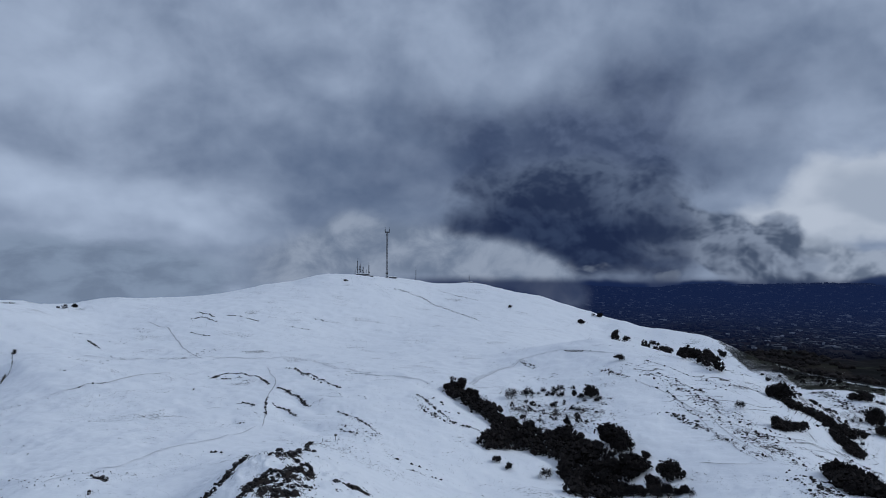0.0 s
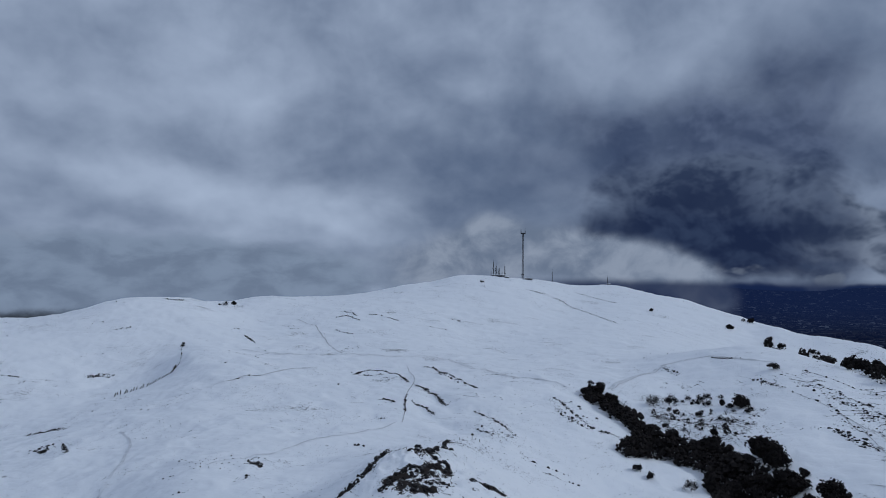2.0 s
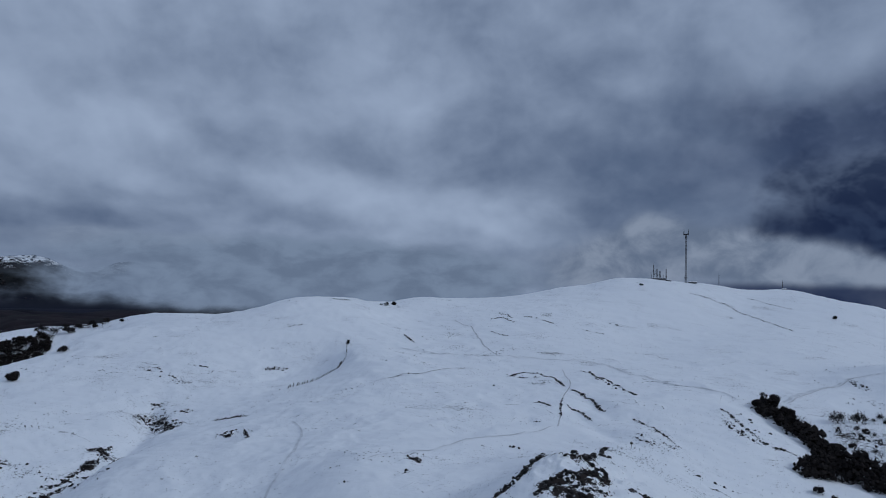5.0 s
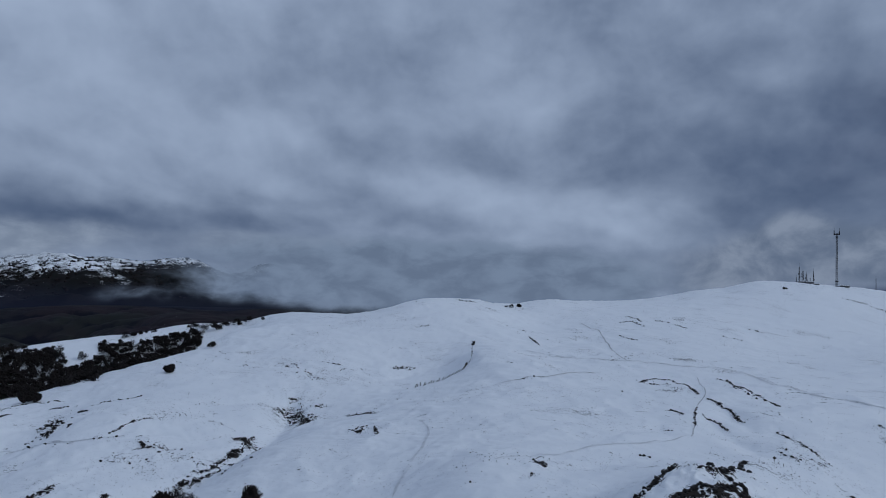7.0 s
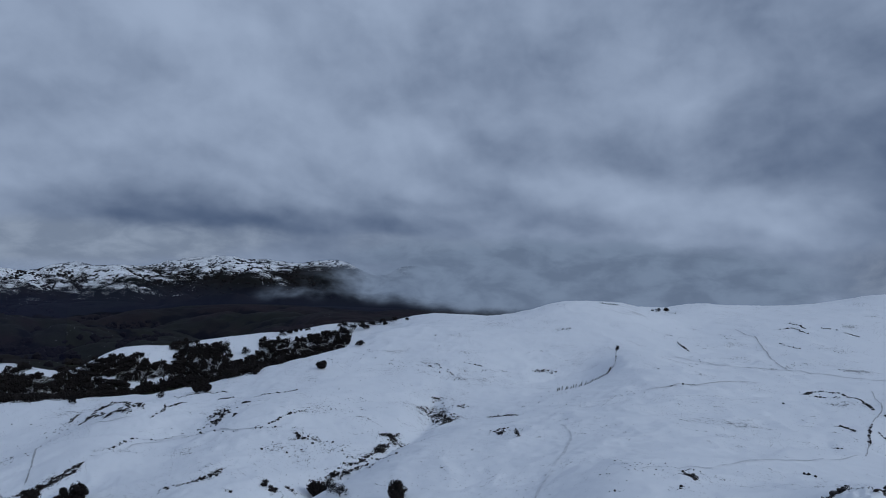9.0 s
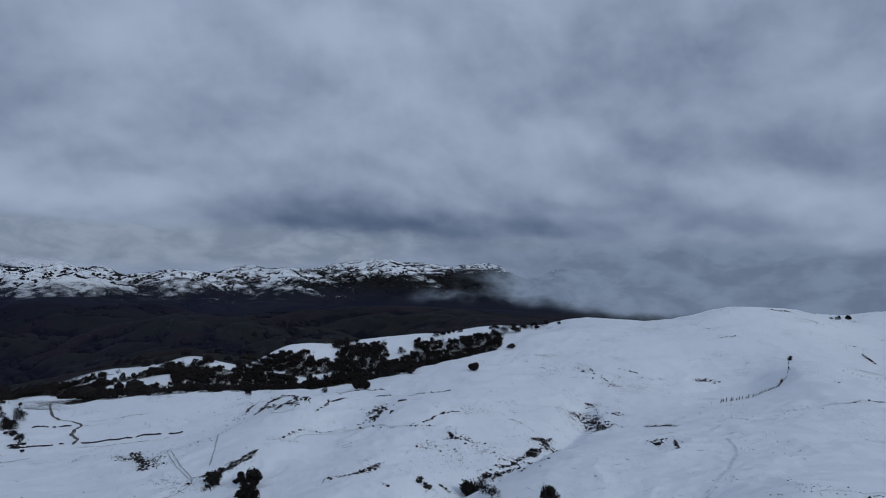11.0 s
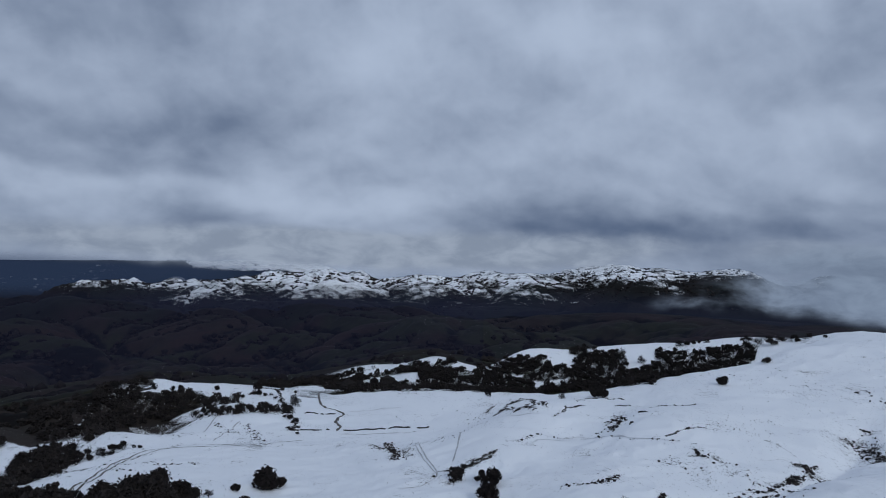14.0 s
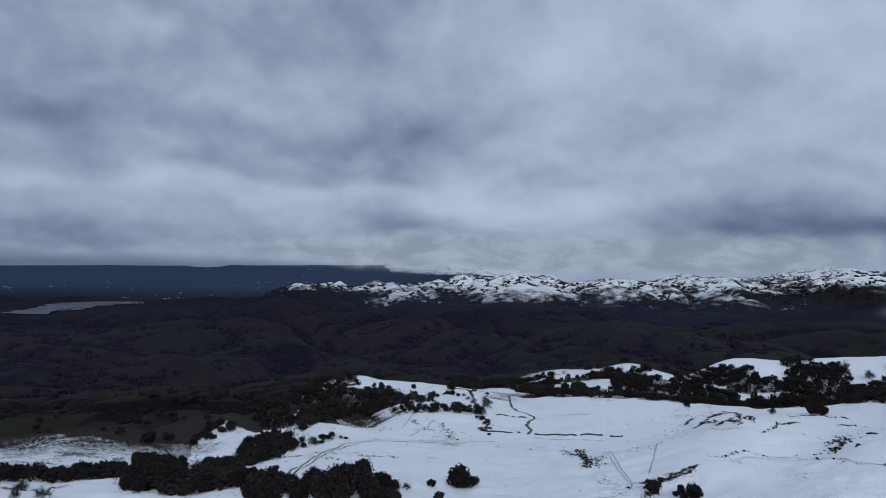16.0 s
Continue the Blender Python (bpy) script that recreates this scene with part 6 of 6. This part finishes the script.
def tall_mast(x, y, tall):
    root = new("broadcast_tower")
    root.matrix_basis = pose(x, y, ground_at(x, y) - 0.3)
    body = Lump()
    lattice(body, 1.75, 1.15, 0, tall * 0.9, 26, 0.28, 0.13)
    part("lattice", body.mesh("lattice", STEEL), root)
    core = Lump()
    core.tube((0, 0, 0), (0, 0, tall * 0.9), 0.5, 0.4, 8)
    part("riser", core.mesh("riser", STEEL), root, "cable riser inside the lattice")
    foot = Lump()
    foot.box(-3.2, -3.2, -0.6, 3.2, 3.2, 0.9)
    part("foundation", foot.mesh("foundation", SHED_WALL), root)
    lower = Lump()
    lower.box(-2.6, -2.6, tall * 0.085, 2.6, 2.6, tall * 0.105)
    part("platform", lower.mesh("platform", DARK_STEEL), root)
    top = Lump()
    top.box(-5.2, -1.8, tall * 0.885, 5.2, 1.8, tall * 0.905)
    top.box(-1.8, -4.0, tall * 0.885, 1.8, 4.0, tall * 0.905)
    for px in (-5.0, -2.5, 2.5, 5.0):
        top.tube((px, -1.6, tall * 0.905), (px, -1.6, tall * 0.93), 0.12, 0.12, 4)
    deck_part = part("top_platform", top.mesh("top_platform", DARK_STEEL), root, "candelabra platform")
    for px in (-4.4, 4.4):
        whip = Lump()
        whip.tube((px, 0, tall * 0.88), (px, 0, tall * 0.955), 0.8, 0.7, 6)
        whip.tube((px, 0, tall * 0.955), (px, 0, tall), 0.32, 0.2, 5)
        part("antenna", whip.mesh("antenna", DARK_STEEL), deck_part)
    for a in (0.4, 2.5, 4.6):
        panel = Lump()
        panel.box(1.7, -0.5, tall * 0.82, 2.2, 0.5, tall * 0.86)
        part("panel_antenna", panel.mesh("panel_antenna", STEEL), root, place=pose(0, 0, 0, 0, 0, math.degrees(a)))
    return tagged(root, "very tall slender steel lattice tower with twin top antennas", "tower")


def small_mast(x, y, tall, wide, label, dishes=0):
    root = new("antenna_mast")
    root.matrix_basis = pose(x, y, ground_at(x, y) - 0.3)
    body = Lump()
    lattice(body, wide, wide * 0.6, 0, tall * 0.8, max(6, int(tall / 4)), 0.16, 0.09)
    frame_part = part("lattice", body.mesh("lattice", DARK_STEEL), root)
    whip = Lump()
    whip.tube((0, 0, 0), (0, 0, tall * 0.8), 0.3, 0.26, 5)
    whip.tube((0, 0, tall * 0.8), (0, 0, tall), 0.2, 0.1, 5)
    part("whip", whip.mesh("whip", DARK_STEEL), root)
    for k in range(dishes):
        dish = Lump()
        h = tall * (0.3 + 0.16 * k)
        dish.tube((wide, 0, h), (wide + 0.7, 0, h), 0.5, 1.5, 10)
        part("dish", dish.mesh("dish", SHED_WALL), frame_part, "pale microwave dish", pose(0, 0, 0, 0, 0, -60 - 70 * k))
    return tagged(root, label, "mast", "antenna masts")


tall_mast(-121, 1500, 111)
shed(-108, 1500, 16, 7, 3.6, 0, "low grey equipment shed with a snowy roof beside the tower")
for mx, my, tall, wide, n in ((-183, 1488, 38, 0.9, 2), (-177, 1490, 28, 1.6, 3), (-171, 1491, 24, 1.4, 2), (-159, 1492, 32, 1.0, 1), (-188, 1487, 14, 0.5, 0), (-165, 1494, 15, 0.5, 0)):
    small_mast(mx, my, tall, wide, "dark steel lattice mast standing among sheds on the summit", n)
shed(-172, 1487, 26, 8, 4.2, 4, "long low equipment shed under the cluster of masts")
shed(-154, 1490, 9, 6, 3.4, -8, "small equipment shed beside a mast")
small_mast(-60, 1547, 27, 0.5, "thin distant mast on the snowy ridge")
small_mast(64, 1690, 23, 0.8, "short mast beside a hut on the ridge end")
shed(67, 1690, 9, 6, 3.2, 6, "small hut at the foot of a short mast")


# ---------------------------------------------------------------- row of posts, signs, wall
# the posts are made up: they stand in for dark streaks of unknown kind
def row_of_posts():
    root = new("fence")
    line = np.array([(-289, 395), (-285, 414), (-279, 441), (-287, 462), (-299, 486), (-330, 535), (-355, 577)], float)
    root.matrix_basis = pose(-289, 395, ground_at(-289, 395))
    seg = np.hypot(*np.diff(line, axis=0).T)
    at = np.concatenate([[0], np.cumsum(seg)])
    rng = random.Random(7)
    lump = Lump()
    lump.tube((0, 0, -0.5), (0, 0, 2.6), 0.34, 0.26, 6)
    shapes = lump.mesh("post", TIMBER)
    base = root.matrix_basis.inverted()
    s = 0.0
    while s < at[-1]:
        x, y = np.interp(s, at, line[:, 0]), np.interp(s, at, line[:, 1])
        m = pose(x + rng.uniform(-0.4, 0.4), y, ground_at(x, y), rng.uniform(-6, 10), rng.uniform(4, 26), rng.uniform(0, 40)) @ Matrix.Diagonal((1, 1, rng.uniform(0.6, 1.35) * (1.0 if s < 62 else 0.3), 1))
        part("post", shapes, root, place=base @ m)
        s += rng.uniform(1.9, 3.2) if s < 62 else rng.uniform(5, 12)
    return tagged(root, "row of leaning posts standing in for dark streaks across the snow", "fence")


def signpost(x, y, tall, board):
    root = new("signpost")
    root.matrix_basis = pose(x, y, ground_at(x, y), 2, 3, 15)
    lump = Lump()
    lump.tube((0, 0, -0.3), (0, 0, tall), 0.1, 0.08, 6)
    pole = part("post", lump.mesh("post", TIMBER), root)
    if board:
        plank = Lump()
        plank.box(-0.55, -0.14, tall * 0.66, 0.55, -0.08, tall * 0.9)
        part("board", plank.mesh("board", TIMBER), pole)
    return tagged(root, "weathered trail post standing in the snow by the summit", "signpost", "trail posts")


def stone_wall(*line):
    rng = np.random.default_rng(5)
    lump = Lump()
    p = np.array(line, float)
    for a, b in zip(p[:-1], p[1:]):
        n = int(np.hypot(*(b - a)) / 0.42)
        for k in range(n):
            q = a + (b - a) * (k + rng.uniform(0, 1)) / n + rng.normal(size=2) * 0.35
            if perlin(np.array([q[1] / 5.0]), np.array([0.4]), 3)[0] > 0.45:
                continue
            z = ground_at(*q)
            r = rng.uniform(0.45, 0.95)
            lump.put(np.array([q[0], q[1], z + r * 0.35]) + ICO_V * rng.uniform(0.75, 1.2, (len(ICO_V), 1)) * r * np.array([1, 1.2, 0.8]), ICO_F)
    return tagged(new("stone_wall", lump.mesh("stone_wall", ROCK)), "low dark drystone wall crossing the snowy plateau", "wall")


row_of_posts()
signpost(-42, 277, 2.9, True)
signpost(-46, 271, 1.3, False)
signpost(-39, 277, 1.2, False)
stone_wall((-533.6, 7.4), (-539.9, 21.3), (-533.6, 36.2))
stone_wall((-526.6, 45.1), (-522.9, 63.2), (-530.1, 90.2), (-523.9, 108.7))
stone_wall((-614, 18.8), (-627.7, 45.6))


# ---------------------------------------------------------------- rocks
def rock_mesh(seed):
    rng = np.random.default_rng(seed)
    v = ICO2_V * (1 + 0.35 * fbm(ICO2_V[:, 0] * 2 + seed, ICO2_V[:, 1] * 2 + ICO2_V[:, 2] * 1.7, 1.0, 3, seed)[:, None])
    v = np.clip(v, -0.85, 0.8) * np.array([1.0, 0.8, 0.65])
    return mesh_of("rock", v, ICO2_F, ROCK)


ROCKS = [rock_mesh(s) for s in range(5)]


def rocks(seed, count, wide, low, high, *line):
    rng = random.Random(seed)
    p = np.array(line, float)
    for k in range(count):
        i = rng.randrange(len(p) - 1) if len(p) > 1 else 0
        u = rng.random()
        q = p[i] * (1 - u) + p[min(i + 1, len(p) - 1)] * u
        x, y, r = q[0] + rng.gauss(0, wide), q[1] + rng.gauss(0, wide), rng.uniform(low, high)
        ob = new("rock", ROCKS[rng.randrange(5)])
        ob.matrix_basis = pose(x, y, ground_at(x, y) + 0.1 * r, rng.uniform(-20, 20), rng.uniform(-20, 20), rng.uniform(0, 360)) @ Matrix.Diagonal((r, r, r, 1))
        tagged(ob, "dark lichen-grey rock half covered with snow", "rock", "rocks on the snow")


rocks(1, 46, 0.45, 0.2, 0.75, *RIM)
rocks(2, 34, 0.5, 0.2, 0.7, *BAND)
rocks(21, 12, 0.5, 0.2, 0.6, *LEDGE)
rocks(22, 20, 0.5, 0.3, 0.8, *RIB)
rocks(23, 12, 0.3, 0.2, 0.5, *CREASE)
rocks(24, 14, 0.6, 0.2, 0.6, *FOOT)
rocks(25, 16, 2.6, 0.15, 0.4, (-33, 130), (-29, 134), (-25, 137))
rocks(26, 5, 1.2, 0.6, 1.0, (-45.4, 235.8), (-44, 236.6))
rocks(30, 14, 0.5, 0.25, 0.6, (-149.6, 453.9), (-152.6, 478), (-150.1, 490.5), (-138.9, 488.6), (-117.7, 455.8), (-106.3, 429))
rocks(31, 16, 0.5, 0.25, 0.6, (-116.2, 518.3), (-105, 506.7), (-87.1, 468), (-74.8, 441.7), (-60.5, 418.7))
rocks(32, 18, 0.5, 0.3, 0.7, (-98.3, 414.1), (-90.3, 411.5), (-78.9, 389.9), (-69.5, 369.6))
rocks(33, 12, 0.5, 0.25, 0.6, (-89.5, 372), (-80.6, 360.7), (-72.3, 345))
rocks(34, 8, 0.5, 0.35, 0.8, (-105.5, 364.3), (-101.8, 365.8), (-95.9, 357.9))
rocks(35, 14, 0.5, 0.25, 0.6, (-15.3, 412.5), (-8.5, 396.8), (-1.5, 376.3), (6.8, 354.4), (17.8, 357))
rocks(36, 7, 0.5, 0.4, 0.9, (-88.9, 180.2), (-87, 179.7), (-84.7, 177.6))
rocks(8, 5, 2.0, 0.7, 1.3, (-280, 180), (-277, 183))
rocks(9, 12, 4.0, 0.6, 1.4, (-353, 171), (-352, 179), (-365, 190))
rocks(10, 10, 2.5, 0.6, 1.5, (125, 380), (128, 367), (132, 356))
rocks(11, 12, 5.0, 0.5, 1.2, (0, 400), (5, 364), (17, 352))
rocks(12, 14, 4.0, 0.6, 1.5, (-257, 231), (-238, 201), (-229, 184))


# ---------------------------------------------------------------- scrub on the broken snow
def scrub():
    """Low tussocks and twiggy scrub along the wind-scoured lines."""
    rng = np.random.default_rng(17)
    xs, ys, sizes = [], [], []
    for amount, wide, line in BARE:
        p = np.array(line, float)
        for a, b in zip(p[:-1], p[1:]):
            n = int(np.hypot(*(b - a)) * (0.5 + 0.1 * wide) * amount ** 2 * 1.7) + 3
            n = min(n, 160)
            u = rng.uniform(0, 1, n)[:, None]
            q = a + (b - a) * u + rng.normal(size=(n, 2)) * wide * 0.45
            xs.extend(q[:, 0])
            ys.extend(q[:, 1])
            far = min(2.2, 0.75 + np.hypot(*a) / 480)
            sizes.extend(rng.uniform(0.12, 0.5, n) ** 1.4 * far * 1.15)
    # single tufts thinly strewn over the open slopes, in loose drifts
    a, d = np.radians(rng.uniform(-36, 128, 52000)), rng.uniform(140, 900, 52000)
    px, py = -np.sin(a) * d, np.cos(a) * d
    keep = fbm(px, py, 60.0, 4, 83) + 0.45 * fbm(px, py, 9.0, 2, 84) > 0.74
    xs.extend(px[keep])
    ys.extend(py[keep])
    sizes.extend(rng.uniform(0.1, 0.3, keep.sum()) * np.clip(d[keep] / 380, 0.7, 1.8))
    zs = grounds(xs, ys)
    lump = Lump()
    for x, y, z, r in zip(xs, ys, zs, sizes):
        lump.put(np.array([x, y, z + 0.2 * r]) + ICO_V * rng.uniform(0.6, 1.4, (len(ICO_V), 1)) * r * np.array([1.1, 1.1, 0.95]), ICO_F)
    return tagged(new("scrub", lump.mesh("scrub", SCRUB)), "low dark tussocks and scrub poking through wind-blown snow", "scrub", kind="stuff")


scrub()


# ---------------------------------------------------------------- far things
def thicket(name, count, seed, region, low, high, material, label, category, keep):
    """Far woods: many small clumps in one object."""
    rng = np.random.default_rng(seed)
    x0, x1, y0, y1 = region
    x, y = rng.uniform(x0, x1, count * 6), rng.uniform(y0, y1, count * 6)
    ok = keep(x, y)
    x, y = x[ok][:count], y[ok][:count]
    z = height(x, y)
    lump = Lump()
    for a, b, c in zip(x, y, z):
        r = rng.uniform(low, high)
        lump.put(np.array([a, b, c + 0.35 * r]) + ICO_V * rng.uniform(0.7, 1.25, (len(ICO_V), 1)) * r * np.array([1, 1, 0.8]), ICO_F)
    return tagged(new(name, lump.mesh(name, material)), label, category, kind="stuff")


def in_valley(x, y):
    d = np.hypot(x, y)
    z = height(x, y)
    hollow = (height(x + 55, y) + height(x - 55, y) + height(x, y + 55) + height(x, y - 55)) / 4 - z
    return (d > 900) & (d < 3100) & (hollow + 2.0 * fbm(x, y, 260.0, 3, 77) > np.where(d < 1500, 2.2, 1.3)) & (z < -112)


def on_range(x, y):
    d = np.hypot(x, y)
    hollow = (height(x + 34, y) + height(x - 34, y) + height(x, y + 34) + height(x, y - 34)) / 4 - height(x, y)
    return (d > 3100) & (d < 3900) & (hollow + 0.9 * fbm(x, y, 120.0, 4, 91) > 0.75)


thicket("valley_woods", 6000, 3, (-3100, -600, -1700, 900), 5.0, 12.0, FOLIAGE, "dark oak woods filling the gullies of the valley", "woods", in_valley)
def on_foothill(x, y):
    return (np.hypot(x, y) > 1080) & (fbm(x, y, 140.0, 4, 95) > 0.0) & (y > 1.25 * x) & (height(x, y) < -92)


# clumps added only to darken the bare brown foothills
thicket("foothill_woods", 2200, 6, (420, 1300, 850, 2300), 4.0, 9.0, FOLIAGE, "dark clumps added on the brown foothills above the plain", "woods", on_foothill)
thicket("range_woods", 5200, 4, (-4000, -2300, -1000, 2600), 3.0, 7.5, FOLIAGE, "dark tree patches on the far snowy range", "woods", on_range)


def town():
    """The city on the plain: low pale and dark buildings in loose rows."""
    rng = np.random.default_rng(8)
    lump, count = Lump(), 0
    while count < 9000:
        x, y = rng.uniform(350, 2900), rng.uniform(1850, 4700)
        if x / y > 0.72 or x / y < 0.14 or y < 1500 + 0.25 * x:
            continue
        if perlin(np.array([x / 260]), np.array([y / 420]), 4)[0] < rng.uniform(-0.75, 0.35):
            continue
        z = ground_at(x, y) if count % 7 == 0 else z_last(x, y)
        w, dp, h = rng.uniform(2.5, 8) * (1 + 3.0 * (rng.random() < 0.07)), rng.uniform(3, 10), rng.uniform(3, 7)
        a = 0.35
        c, s = math.cos(a), math.sin(a)
        corners = [(x + c * u - s * v, y + s * u + c * v) for u, v in ((-w, -dp), (w, -dp), (w, dp), (-w, dp))]
        lump.put([(p, q, z - 6) for p, q in corners] + [(p, q, z + h) for p, q in corners],
                 [(4, 5, 6, 7), (0, 1, 5, 4), (1, 2, 6, 5), (2, 3, 7, 6), (3, 0, 4, 7)])
        count += 1
    return tagged(new("city_buildings", lump.mesh("city_buildings", ROOFS)), "far city of pale and dark roofs on the plain", "buildings", kind="stuff")


TOWN_X, TOWN_Y = np.meshgrid(np.linspace(300, 2950, 54), np.linspace(1800, 4750, 60), indexing="ij")
TOWN_Z = height(TOWN_X, TOWN_Y)


def z_last(x, y):
    i, j = (x - 300) / 50.0, (y - 1800) / 50.0
    a, b = min(int(i), 52), min(int(j), 58)
    u, v = i - a, j - b
    return float(TOWN_Z[a, b] * (1 - u) * (1 - v) + TOWN_Z[a + 1, b] * u * (1 - v) + TOWN_Z[a, b + 1] * (1 - u) * v + TOWN_Z[a + 1, b + 1] * u * v)


def roof_material():
    m, t = shader("mixed roofs")
    isle = add(t, "ShaderNodeNewGeometry").outputs["Random Per Island"]
    colour = blend(t, ramp(t, isle, 0.86, 1.0), (0.012, 0.013, 0.017), (0.36, 0.38, 0.42))
    b = add(t, "ShaderNodeBsdfPrincipled", Roughness=0.6)
    plug(t, colour, b.inputs["Base Color"])
    o = add(t, "ShaderNodeOutputMaterial")
    plug(t, b.outputs[0], o.inputs["Surface"])
    return m


ROOFS = roof_material()
town()


def far_town():
    """Pale flecks of a town on the plain beyond the reservoir."""
    rng = np.random.default_rng(18)
    lump = Lump()
    a, r = np.radians(rng.uniform(102, 128, 420)), rng.uniform(4300, 4560, 420)
    x, y = -np.sin(a) * r, np.cos(a) * r
    for p, q, z in zip(x, y, height(x, y)):
        w, d, h = rng.uniform(3, 11), rng.uniform(3, 8), rng.uniform(3, 6)
        lump.box(p - d, q - w, z - 4, p + d, q + w, z + h)
    return tagged(new("far_town", lump.mesh("far_town", ROOFS)), "pale roofs of a distant town beyond the reservoir", "buildings", kind="stuff")


far_town()


def reservoir():
    m, t = shader("still grey water")
    b = add(t, "ShaderNodeBsdfPrincipled", Roughness=0.03)
    b.inputs["Base Color"].default_value = (0.52, 0.54, 0.57, 1)
    bp = add(t, "ShaderNodeBump", Strength=0.01, Distance=0.1)
    plug(t, fractal(t, add(t, "ShaderNodeNewGeometry").outputs["Position"], 0.05, 4.0, 0.5), bp.inputs["Height"])
    plug(t, bp.outputs[0], b.inputs["Normal"])
    o = add(t, "ShaderNodeOutputMaterial")
    plug(t, b.outputs[0], o.inputs["Surface"])
    shore = [(-2731, -1936), (-2999, -1976), (-3250, -2080), (-3433, -2115), (-3684, -2048), (-3769, -1854), (-3625, -1790), (-3405, -1834), (-3200, -1830), (-3031, -1788), (-2860, -1800), (-2729, -1750), (-2680, -1835)]
    verts = [(-3230.0, -1900.0, -195.0)]
    for (ax, ay), (bx, by) in zip(shore, shore[1:] + shore[:1]):
        for k in range(8):
            x, y = ax + (bx - ax) * k / 8, ay + (by - ay) * k / 8
            verts.append((x + 16 * math.sin(y * 0.05 + x * 0.02), y + 16 * math.sin(x * 0.043 + 1), -195.0))
    n = len(verts) - 1
    me = mesh_of("water", verts, [(0, 1 + k, 1 + (k + 1) % n) for k in range(n)], m)
    return tagged(new("water", me), "pale grey reservoir in the dark hills", "lake", kind="structure")


reservoir()
